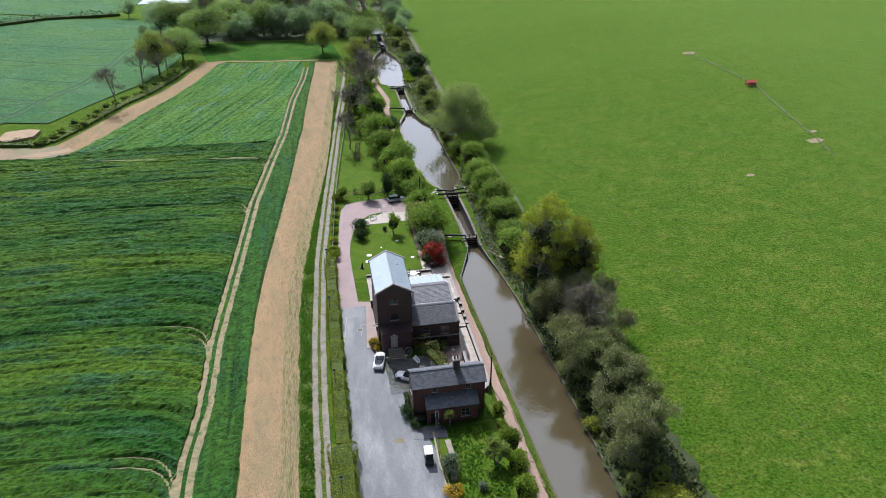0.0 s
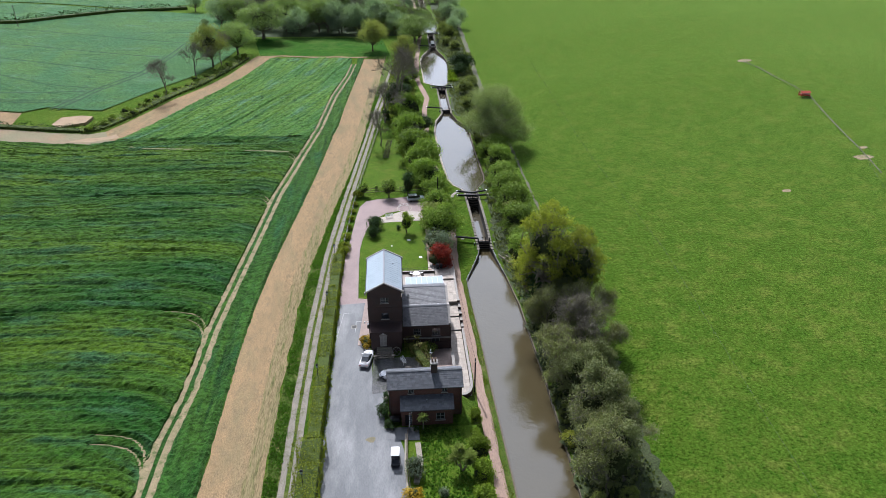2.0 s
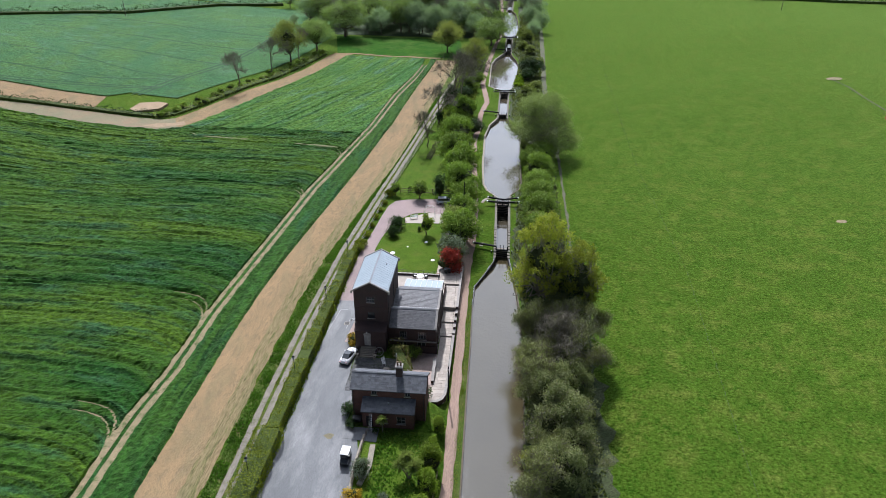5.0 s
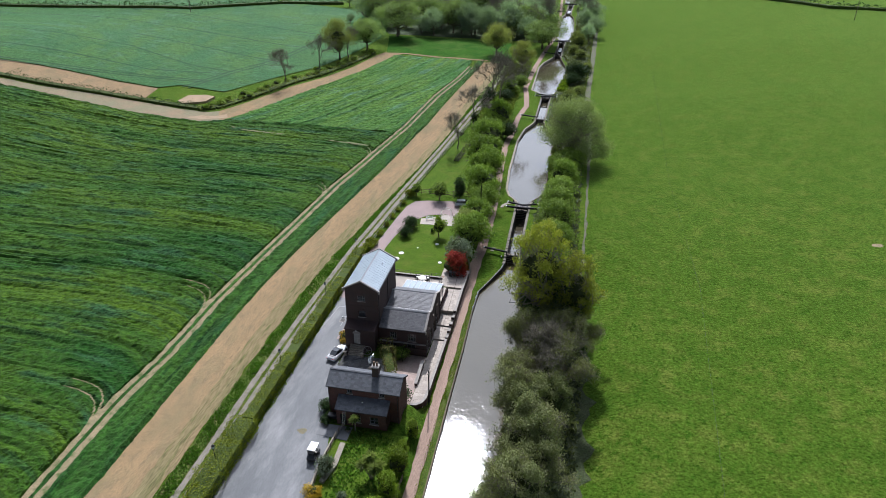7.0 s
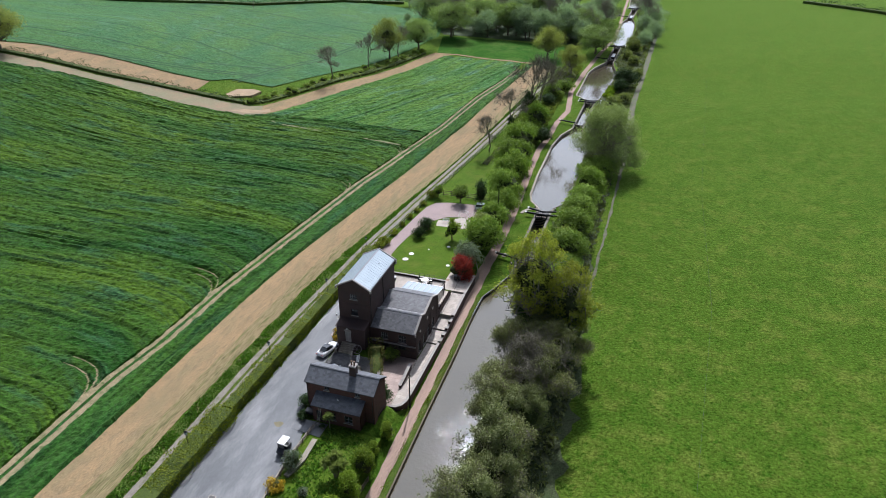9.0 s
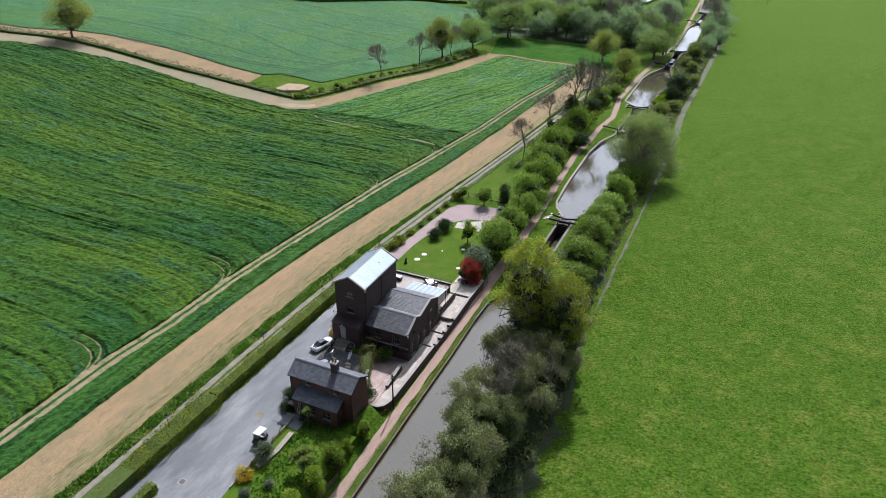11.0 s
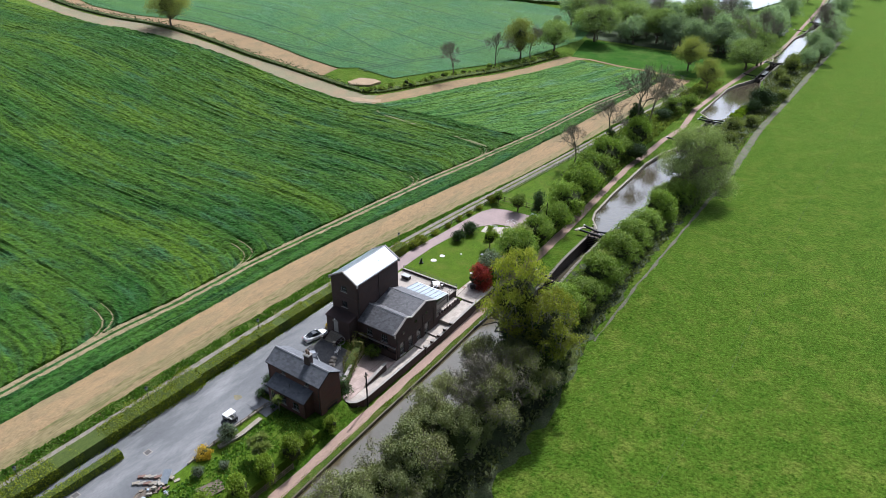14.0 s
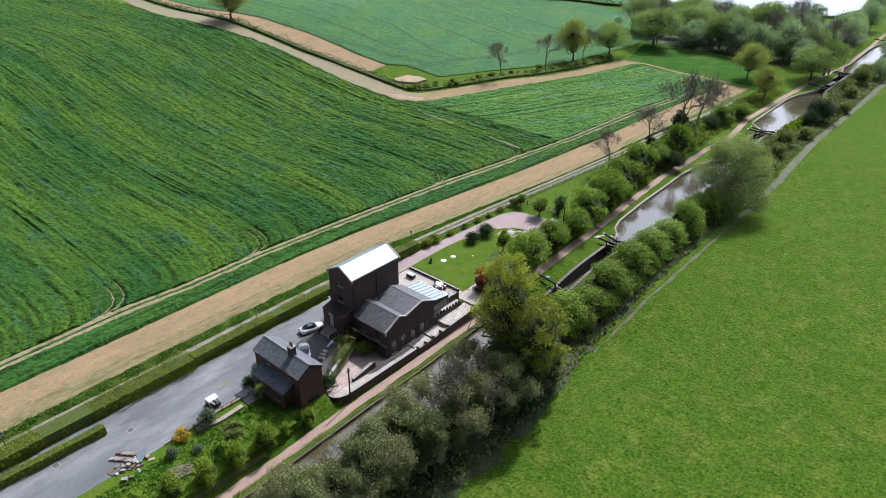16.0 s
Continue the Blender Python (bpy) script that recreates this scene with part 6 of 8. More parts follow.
    slates("lean_to_roof", lx0 - 0.15, lx1 + 0.15, (ly - 0.2, 3.02), (y0 - 0.02, 4.15), SLATE, c, "dark slate lean-to roof", 0.34, 0.5, 10)
    vent = part("roof_vent", tubes(((15.7, 78.9, 3.5), (15.7, 78.9, 4.05), 0.07, 0.07)), CHROME, c)
    part("vent_cowl", tubes(((15.7, 78.9, 4.05), (15.7, 78.9, 4.2), 0.14, 0.05)), CHROME, vent)
    part("gutter", tubes(((lx0 - 0.15, ly - 0.26, 2.98), (lx1 + 0.15, ly - 0.26, 2.98), 0.055, 0.055)), BLACK_METAL, c)
    for x in (10.2, 20.8):
        part("downpipe", tubes(((x, y0 - 0.1, 0), (x, y0 - 0.1, eave - 0.1), 0.045, 0.045)), BLACK_METAL, c)
    return c


tower()
porch()
engine_house()
roof_terrace()
cottage()

# ---- paving round the buildings ----
def paving(name, x0, y0, x1, y1, z, nx, ny, mat, label, thick=0.05, gap=0.012, deep=0.3):
    """Slabs laid on a bed, each with its own edges."""
    bed = slab(name, [(x0, y0), (x1, y0), (x1, y1), (x0, y1)], z - deep, z, CONCRETE, label, "paving")
    w, d = (x1 - x0) / nx, (y1 - y0) / ny
    shared = bpy.data.meshes.new("paving_slab")
    bm = boxed(gap, gap, 0, w - gap, d - gap, thick)
    bm.to_mesh(shared)
    bm.free()
    shared.materials.append(mat)
    rng = random.Random(nx * 31 + ny)
    for i in range(nx):
        for j in range(ny):
            ob = new("paving_slab", shared)
            ob.parent = bed
            ob.location = (x0 + i * w, y0 + j * d, z + rng.uniform(-0.012, 0.012))
    return bed


def object_tone(m, amount):
    """Each piece its own tone."""
    n, l = m.node_tree.nodes, m.node_tree.links
    bsdf = n["Principled BSDF"]
    old = bsdf.inputs["Base Color"].links[0].from_socket
    info, span, mix = n.new("ShaderNodeObjectInfo"), n.new("ShaderNodeMapRange"), n.new("ShaderNodeHueSaturation")
    span.inputs["To Min"].default_value, span.inputs["To Max"].default_value = 1 - amount, 1 + amount
    l.new(info.outputs["Random"], span.inputs["Value"])
    l.new(span.outputs[0], mix.inputs["Value"])
    l.new(old, mix.inputs["Color"])
    l.new(mix.outputs[0], bsdf.inputs["Base Color"])


for m in (PAVING, PALE_PAVING):
    object_tone(m, 0.13)
# setts of the yard: one joined sheet of small stones
verts, faces = [], []
rng = random.Random(5)
for i in range(70):
    for j in range(58):
        x, y = 7.3 + i * 0.16, 85.2 + j * 0.16
        if y < 85.4 or x + (y - 96) * 0.42 > 14.8 or (y > 94.3 and 7.8 < x < 10.8):
            continue
        h = 0.085 + rng.uniform(-0.012, 0.012)
        n0 = len(verts)
        verts += [(x, y, 0), (x + 0.14, y, 0), (x + 0.14, y + 0.14, 0), (x, y + 0.14, 0), (x + 0.02, y + 0.02, h), (x + 0.12, y + 0.02, h), (x + 0.12, y + 0.12, h), (x + 0.02, y + 0.12, h)]
        faces += [tuple(n0 + k for k in f) for f in ((4, 5, 6, 7), (0, 1, 5, 4), (1, 2, 6, 5), (2, 3, 7, 6), (3, 0, 4, 7))]
tagged(mesh("sett_paving", verts, faces, COBBLE), "dark granite setts of the shaded yard", "paving", "", "stuff")
slab("court_wall", [(13.9, 98.28), (20.9, 98.28), (20.9, 98.48), (13.9, 98.48)], -1.6, 0.1, BRICK, "dark brick plinth above the sunken court", "wall")
paving("court_paving", 15.2, 85.7, 20.95, 98.3, -1.43, 8, 15, PAVING, "pink paved sunken court")
paving("path_paving", 21.0, 85.6, 23.2, 103.4, -1.43, 3, 22, PALE_PAVING, "pale paved path beside the engine house")
paving("path_paving", 20.6, 103.5, 23.2, 107.5, -1.2, 3, 5, PALE_PAVING, "pale paved step of the path", deep=1.0)
paving("path_paving", 20.6, 107.6, 23.2, 111.4, -0.95, 3, 5, PALE_PAVING, "pale paved step of the path", deep=1.2)
paving("path_paving", 20.6, 111.5, 23.2, 119.4, -0.3, 4, 10, PALE_PAVING, "pale paved plaza beside the brick bay", deep=1.9)
paving("plaza_paving", 18.3, 119.5, 23.2, 126.6, 0.02, 7, 9, PALE_PAVING, "pale paved plaza north of the terrace", deep=1.9)
paving("path_paving", 6.6, 119.7, 18.2, 121.7, 0.02, 14, 2, PALE_PAVING, "pale paved strip between terrace and lawn")
slab("patio", [(8.6, 145.5), (19.6, 146.2), (20.6, 149.0), (18.5, 150.6), (13.6, 151.5), (11.6, 150.2), (10.2, 149.0), (8.2, 148.3)], -0.2, 0.07, PALE_PAVING, "pale stone patio by the drive", "patio")
slab("garden_path", [(18.2, 121.8), (19.0, 121.8), (19.4, 146), (18.6, 145.2)], -0.2, 0.06, TOWPATH, "narrow earth path at the lawn's edge", "path")
slab("tower_apron", [(4.6, 98.3), (6.72, 98.3), (6.72, 112.5), (5.6, 112.5)], -0.2, 0.09, PAVING, "pink paved strip beside the tower", "paving")
OLD_BOARD = material("old_boards", (0.15, 0.115, 0.085), (0.11, 0.085, 0.065), 0.8, 0.1, 0.9, 0.4, 0.3)
slab("old_slab", [(17.2, 59.6), (19.6, 59.0), (20.4, 62.0), (18.4, 62.8)], -0.3, 0.22, OLD_BOARD, "weathered brown boarded slab in the garden", "slab")

# ---- locks ----
def beam(bm, a, b, w0, w1, h):
    """A tapering squared timber from a to b."""
    a, b = Vector(a), Vector(b)
    d = (b - a).normalized()
    s = Vector((d.y, -d.x, 0)).normalized()
    ring = []
    for p, w in ((a, w0), (b, w1)):
        ring.append([bm.verts.new(p + s * w * o + Vector((0, 0, h * k))) for o, k in ((-0.5, 0), (0.5, 0), (0.5, 1), (-0.5, 1))])
    for i in range(4):
        bm.faces.new((ring[0][i], ring[0][(i + 1) % 4], ring[1][(i + 1) % 4], ring[1][i]))
    bm.faces.new(ring[0][::-1])
    bm.faces.new(ring[1])


def lock_gate(hinge, toe, tail, coping, deep, label):
    """A timber gate: leaf from hinge to toe, its balance beam running back to tail."""
    g = thing("lock_gate", (0, 0, 0), label, "lock gate", "lock gates")
    hx, hy = hinge
    tx, ty = toe
    bm = bmesh.new()
    beam(bm, (hx, hy, coping - deep), (tx, ty, coping - deep), 0.22, 0.22, deep + 0.15)
    part("leaf", bm, BLACK_TIMBER, g)
    for i in range(5):
        k = (i + 0.5) / 5
        z = coping - deep + deep * k
        bm = bmesh.new()
        beam(bm, (hx, hy - 0.16, z), (tx, ty - 0.16, z), 0.12, 0.12, 0.14)
        part("rail", bm, TIMBER, g)
    for px, py, top in ((hx, hy, 0.95), (tx, ty, 0.95)):
        part("heel_post", tubes(((px, py, coping - deep), (px, py, coping + top), 0.16, 0.14), n=8), BLACK_TIMBER, g)
    d = Vector((tail[0] - hx, tail[1] - hy, 0)).normalized()
    bm = bmesh.new()
    beam(bm, (tx, ty, coping + 0.72), (tail[0], tail[1], coping + 0.82), 0.26, 0.42, 0.34)
    b = part("balance_beam", bm, BLACK_TIMBER, g)
    end = Vector((tail[0], tail[1], coping + 0.81))
    bm = bmesh.new()
    beam(bm, end - d * 0.3, end + d * 0.03, 0.43, 0.45, 0.37)
    part("white_end", bm, WHITE_PAINT, b, "white painted beam end")
    bm = bmesh.new()
    beam(bm, (hx, hy + 0.3, coping + 0.2), (tx, ty + 0.3, coping + 0.2), 0.34, 0.34, 0.06)
    part("footboard", bm, TIMBER, g)
    for k in (0.35, 0.65):
        px, py = hx + (tx - hx) * k, hy + (ty - hy) * k
        part("paddle_gear", tubes(((px, py, coping + 0.1), (px, py, coping + 1.25), 0.07, 0.06), ((px - 0.12, py, coping + 1.1), (px + 0.12, py, coping + 1.1), 0.09, 0.09), n=6), BLACK_METAL, g)
    return g


def lock(y0, y1, floor_drop):
    """Gates, coping stones and a paddle stand of one narrow lock."""
    w0, e0, w1, e1 = along(CANAL_W, y0), along(CANAL_E, y0), along(CANAL_W, y1), along(CANAL_E, y1)
    c0, c1 = height(w0 - 1, y0), height(w1 - 1, y1)
    m1 = (w1 + e1) / 2
    lock_gate((e0, y0), (w0, y0 + 0.1), (w0 - 5.2, y0 + 1.2), c0, 2.4 + floor_drop, "black timber bottom lock gate with a long balance beam")
    lock_gate((w1, y1), (m1, y1 + 0.6), (w1 - 2.5, y1 + 1.7), c1, 2.2, "black timber mitre gate with a white-ended beam")
    lock_gate((e1, y1), (m1, y1 + 0.6), (e1 + 2.5, y1 + 1.7), c1, 2.2, "black timber mitre gate with a white-ended beam")
    lock_gate((w1, y1 - 1.4), (m1, y1 - 1.0), (w1 - 2.6, y1 - 0.9), c1, 2.2, "black timber mitre gate with a white-ended beam")
    lock_gate((e1, y1 - 1.4), (m1, y1 - 1.0), (e1 + 2.7, y1 - 0.9), c1, 2.2, "black timber mitre gate with a white-ended beam")
    stone = bpy.data.meshes.new("coping_stone")
    bm = boxed(-0.28, 0.004, 0, 0.28, 1.098, 0.12, bevel=0.012)
    bm.to_mesh(stone)
    bm.free()
    stone.materials.append(WORN_STONE)
    for nm, line, s in (("lock_coping_west", CANAL_W, -1), ("lock_coping_east", CANAL_E, 1)):
        base = tagged(new(nm), "pale coping stones along the lock side", "coping", "", "structure")
        y = y0 - 3.0
        while y < y1 + 3.5:
            ob = new("coping_stone", stone)
            ob.parent = base
            x = along(line, y + 0.5)
            ob.matrix_basis = pose(x + s * 0.26, y, height(x + s, y) + 0.02, 0, 0, -math.degrees(math.atan2(along(line, y + 1.1) - along(line, y), 1.1)))
            y += 1.1
    for x, y in ((e0 + 0.9, y0 - 1.0), (w0 - 1.0, y0 - 1.2), (e1 + 1.1, y1 + 4), (w1 - 1.2, y1 + 4)):
        z = height(x, y)
        b = thing("bollard", (x, y, z), "short black and white mooring bollard", "bollard", "lock bollards")
        part("post", tubes(((0, 0, -0.1), (0, 0, 0.55), 0.14, 0.12), n=8), BLACK_METAL, b)
        part("cap", tubes(((0, 0, 0.55), (0, 0, 0.68), 0.15, 0.08), n=8), WHITE_PAINT, b)


lock(136.2, 158.4, 0.0)
lock(226.8, 250.6, -0.6)
lock(312.0, 335.6, -0.4)
lock(409.5, 434.5, -0.4)


def brick_apron(x, y, turn, label):
    """A curved brick quadrant under a balance beam's tail."""
    z = height(x, y)
    pts = [(3.4 * math.cos(a), 3.4 * math.sin(a)) for a in [math.pi * i / 14 for i in range(8)]]
    pts += [(2.7 * math.cos(a), 2.7 * math.sin(a)) for a in [math.pi * (7 - i) / 14 for i in range(8)]]
    ob = part("brick_quadrant", prismed(pts, "z", -0.1, 0.14), STONE)
    ob.matrix_basis = pose(x, y, z, 0, 0, turn)
    return tagged(ob, label, "paving", "", "structure")


brick_apron(29.8, 137.6, 95, "curved pale brick quadrant beside the lock gate")
brick_apron(29.2, 158.6, 95, "curved pale brick quadrant beside the lock gate")

spill = thing("spill_weir", (35.6, 129.5, height(35.6, 129.5)), "pale concrete side weir beside the lock", "weir", "", 28)
part("channel", boxed(-0.5, -2.2, -0.2, 0.5, 2.2, 0.12, bevel=0.03), CONCRETE, spill)
for x in (-0.6, 0.45):
    part("kerb", boxed(x, -2.4, -0.2, x + 0.15, 2.4, 0.35, bevel=0.02), STONE, spill)

boat = thing("narrowboat", (30.7, 315, 1.0), "black narrowboat with a white cabin top in the lock", "boat")
part("hull", prismed([(-0.95, 0), (0.95, 0), (1.0, 7.5), (0.75, 10), (0, 11.6), (-0.75, 10), (-1.0, 7.5)], "z", -0.2, 0.75), BLACK_METAL, boat)
part("cabin", prismed([(-0.8, 0.75), (0.8, 0.75), (0.68, 1.5), (-0.68, 1.5)], "y", 1.6, 8.2), BLACK_TIMBER, boat)
part("cabin_top", prismed([(-0.7, 1.5), (0.7, 1.5), (0.5, 1.58), (-0.5, 1.58)], "y", 1.5, 8.3), plain("grey_boat_roof", (0.3, 0.31, 0.33), 0.4), boat)
part("bow_deck", boxed(-0.6, 8.4, 0.75, 0.6, 9.8, 0.85, bevel=0.03), WHITE_PAINT, boat)

# ---- walls, fences and lamps ----
def low_wall(name, points, thick, above, foot, label, mat=BRICK, cap=COPING):
    """A coped wall along (x, y) points whose top follows `above`."""
    w = thing(name, (0, 0, 0), label, "wall")
    for (ax, ay, za), (bx, by, zb) in zip([(*p, above(*p)) for p in points], [(*p, above(*p)) for p in points[1:]]):
        d = Vector((bx - ax, by - ay, 0)).normalized()
        s = Vector((d.y, -d.x, 0)) * thick / 2
        for nm, lo_a, hi_a, lo_b, hi_b, k, m in (("wall_run", foot, za, foot, zb, 1.0, mat), ("coping", za, za + 0.09, zb, zb + 0.09, 1.3, cap)):
            bm = bmesh.new()
            ring = []
            for p, lo, hi in ((Vector((ax, ay, 0)) - d * 0.02, lo_a, hi_a), (Vector((bx, by, 0)) + d * 0.02, lo_b, hi_b)):
                ring.append([bm.verts.new(p + s * k * o + Vector((0, 0, z))) for o, z in ((-1, lo), (1, lo), (1, hi), (-1, hi))])
            for i in range(4):
                bm.faces.new((ring[0][i], ring[0][(i + 1) % 4], ring[1][(i + 1) % 4], ring[1][i]))
            bm.faces.new(ring[0][::-1])
            bm.faces.new(ring[1])
            part(nm, bm, m, w)
    return w


low_wall("boundary_wall", [(21.3, 85.0), (22.2, 85.1), (22.9, 85.7), (23.3, 86.8), (23.4, 89), (23.4, 96), (23.4, 103)], 0.34, lambda x, y: -0.55, -2.4, "dark brick boundary wall with a pale coping by the towpath")
pier_wall = low_wall("boundary_wall", [(23.4, 103.2), (23.4, 107.6), (23.4, 111.4), (23.35, 119.5), (23.4, 126.4)], 0.34, lambda x, y: -0.85 + 0.83 * sm(104, 118, y), -2.4, "low brick wall with piers and timber rails by the towpath")
for i in range(5):
    y = 103.4 + i * 2.0
    z = -0.85 + 0.83 * sm(104, 118, y)
    p = part("pier", boxed(23.15, y - 0.22, -2.3, 23.6, y + 0.22, z + 0.5, bevel=0.02), BRICK, pier_wall)
    part("pier_cap", boxed(23.1, y - 0.27, z + 0.5, 23.65, y + 0.27, z + 0.6, bevel=0.03), COPING, p)
low_wall("stair_wall", [(20.9, 90.4), (20.9, 95.4)], 0.4, lambda x, y: -0.9 + 0.16 * (y - 90.4), -1.8, "short ramped wall with a pale coping in the court")
low_wall("retaining_wall", [(14.2, 97.6), (16.6, 92.0), (18.9, 86.6)], 0.4, lambda x, y: 0.35, -1.7, "stone retaining wall above the sunken court", STONE)
low_wall("garden_kerb", [(12.6, 62), (12.2, 70), (12.4, 76)], 0.2, lambda x, y: 0.22, -0.2, "low stone garden edging", STONE, STONE)
low_wall("garden_kerb", [(13.6, 66.5), (14.3, 70), (14.1, 74)], 0.6, lambda x, y: 0.3, -0.2, "curved pale stone garden edging", STONE, STONE)


def rail_fence(name, points, label, gap=2.0, tall=1.15, rails=3, mat=TIMBER, slim=1.0, group="fences"):
    """Posts and rails along (x, y) points over the land."""
    f = thing(name, (0, 0, 0), label, "fence", group)
    line = []
    for (ax, ay), (bx, by) in zip(points, points[1:]):
        k = max(1, round(math.hypot(bx - ax, by - ay) / gap))
        line += [(ax + (bx - ax) * i / k, ay + (by - ay) * i / k) for i in range(k)]
    line.append(points[-1])
    post = bpy.data.meshes.new("post")
    bm = boxed(-0.06 * slim, -0.06 * slim, -0.2, 0.06 * slim, 0.06 * slim, tall, bevel=0.01)
    bm.to_mesh(post)
    bm.free()
    post.materials.append(mat)
    for x, y in line:
        ob = new("post", post)
        ob.parent = f
        ob.location = (x, y, height(x, y))
    for r in range(rails):
        z = tall * (r + 0.75) / rails - 0.08
        for (ax, ay), (bx, by) in zip(line, line[1:]):
            bm = bmesh.new()
            beam(bm, (ax, ay, height(ax, ay) + z), (bx, by, height(bx, by) + z), 0.045 * slim, 0.045 * slim, 0.1 * slim)
            part("rail", bm, mat, f)
    return f


PALE_WOOD = material("pale_fence_timber", (0.33, 0.30, 0.25), (0.25, 0.23, 0.19), 0.6, 0.06, 0.85, 0.2, 0.2)
rail_fence("drive_fence", [(0.0, 131), (0.6, 138), (1.2, 147), (1.8, 156), (2.2, 162)], "pale post and rail fence beside the drive", 2.2, 1.2, 2, PALE_WOOD)
rail_fence("lane_fence", [(2.2, 162), (4.1, 181), (6.7, 205), (9.2, 229), (12.4, 252)], "pale post and rail fence along the lane", 2.6, 1.2, 3, PALE_WOOD)
rail_fence("garden_fence", [(3.0, 162.2), (9.0, 162.6), (13.2, 162.6), (19.4, 162.6)], "dark timber fence across the garden", 1.8, 1.5, 3, TIMBER)
rail_fence("garden_fence", [(12.9, 63), (12.5, 70), (12.7, 76.2), (13.3, 79)], "weathered timber fence beside the garden", 1.6, 0.9, 2, TIMBER)
rail_fence("towpath_fence", [(23.4, 60), (23.5, 66), (23.7, 71)], "dark timber fence beside the towpath", 1.6, 1.1, 3, TIMBER)
rail_fence("north_fence", [(23.45, 124.3), (23.6, 128.5), (22.4, 131.5)], "white slatted fence north of the plaza", 1.0, 1.2, 3, PALE_WOOD)
GALV = plain("dull_wire", (0.10, 0.11, 0.09), 0.9, 0.0, 0.1)
rail_fence("pasture_fence", [(66.2, 60), (66.6, 75), (69.2, 127), (67.3, 180), (67.6, 213), (68.8, 290)], "thin wire fence across the pasture", 7.0, 0.9, 1, GALV, 0.3)
rail_fence("pasture_fence", [(120, 124), (133, 161), (142.9, 207), (142.1, 250)], "thin wire fence across the pasture", 7.0, 0.9, 1, GALV, 0.3)


def lamp_post(x, y, tall=4.4):
    z = height(x, y)
    l = thing("lamp_post", (x, y, z), "black cast-iron lamp post in the hedge", "lamp post", "lamp posts along the drive")
    p = part("post", tubes(((0, 0, -0.2), (0, 0, 0.9), 0.09, 0.07), ((0, 0, 0.9), (0, 0, tall - 0.5), 0.05, 0.04)), BLACK_METAL, l)
    part("ladder_bar", tubes(((-0.25, 0, tall - 0.75), (0.25, 0, tall - 0.75), 0.02, 0.02), n=5), BLACK_METAL, p)
    lan = part("lantern", prismed([(-0.11, tall - 0.5), (0.11, tall - 0.5), (0.19, tall - 0.08), (-0.19, tall - 0.08)], "y", -0.17, 0.17), SKYLIGHT, l)
    part("lantern_cap", tubes(((0, 0, tall - 0.08), (0, 0, tall + 0.14), 0.26, 0.05)), BLACK_METAL, lan)
    return l


first_lamp = lamp_post(-1.35, 66.0)
for x, y in ((-1.2, 88.0), (-1.2, 109.3), (-1.0, 127.5), (-1.6, 46.5)):
    copy_thing(first_lamp, pose(x, y, height(x, y)))

pole = thing("telegraph_pole", (23.85, 87.2, -2.1), "dark wooden telegraph pole beside the towpath", "pole")
part("shaft", tubes(((0, 0, -0.2), (0, 0, 6.9), 0.13, 0.1)), BLACK_TIMBER, pole)
part("cap_block", boxed(-0.12, -0.35, 6.2, 0.12, 0.35, 6.4, bevel=0.02), TIMBER, pole)
for y in (-0.28, 0.28):
    part("insulator", tubes(((0, y, 6.4), (0, y, 6.6), 0.05, 0.04)), WHITE_PAINT, pole)
for i, y in enumerate((-0.28, 0.28)):
    a, b = Vector((23.85, 87.2 + y, 4.5)), Vector((22.0, 151.0 + y, 8.4))
    bm = bmesh.new()
    for k in range(16):
        p0, p1 = [a.lerp(b, (k + e) / 16) - Vector((0, 0, 1.6 * (1 - (2 * (k + e) / 16 - 1) ** 2))) for e in (0, 1)]
        tube(bm, p0, p1, 0.014, 0.014, 4)
    tagged(part("overhead_wire", bm, WIRE), "thin black overhead wire", "wire")
far_pole = thing("telegraph_pole", (22.0, 151.0, 0), "dark wooden telegraph pole among the bushes", "pole")
part("shaft", tubes(((0, 0, -0.2), (0, 0, 8.7), 0.13, 0.1)), BLACK_TIMBER, far_pole)
for x, y in ((-156, 338), (162.5, 371), (60, 480)):
    q = thing("power_pole", (x, y, height(x, y)), "thin wooden power pole in the field", "pole", "power poles")
    part("shaft", tubes(((0, 0, -0.3), (0, 0, 9.5), 0.16, 0.12)), TIMBER, q)
    part("cross_arm", boxed(-0.9, -0.06, 8.9, 0.9, 0.06, 9.05), TIMBER, q)

# ---- vehicles ----
def loft(bm, sections):
    """A skin over rings of points, closed at both ends."""
    rings = [[bm.verts.new(p) for p in s] for s in sections]
    n = len(rings[0])
    for a, b in zip(rings, rings[1:]):
        for i in range(n):
            bm.faces.new((a[i], a[(i + 1) % n], b[(i + 1) % n], b[i]))
    bm.faces.new(rings[0][::-1])
    bm.faces.new(rings[-1])


def car_ring(y, w, z0, z1, shoulder=0.72):
    return [(-w * 0.92, y, z0), (-w, y, z0 + (z1 - z0) * 0.45), (-w * 0.94, y, z0 + (z1 - z0) * shoulder), (-w * 0.72, y, z1), (w * 0.72, y, z1), (w * 0.94, y, z0 + (z1 - z0) * shoulder), (w, y, z0 + (z1 - z0) * 0.45), (w * 0.92, y, z0)]


def wheels(car, track, front, rear, r):
    for y in (front, rear):
        for s in (-1, 1):
            w = part("wheel", tubes(((s * (track - 0.12), y, r), (s * (track + 0.1), y, r), r, r), n=16), RUBBER, car)
            part("rim", tubes(((s * (track + 0.1), y, r), (s * (track + 0.115), y, r), r * 0.66, r * 0.62), n=12), CHROME, w)


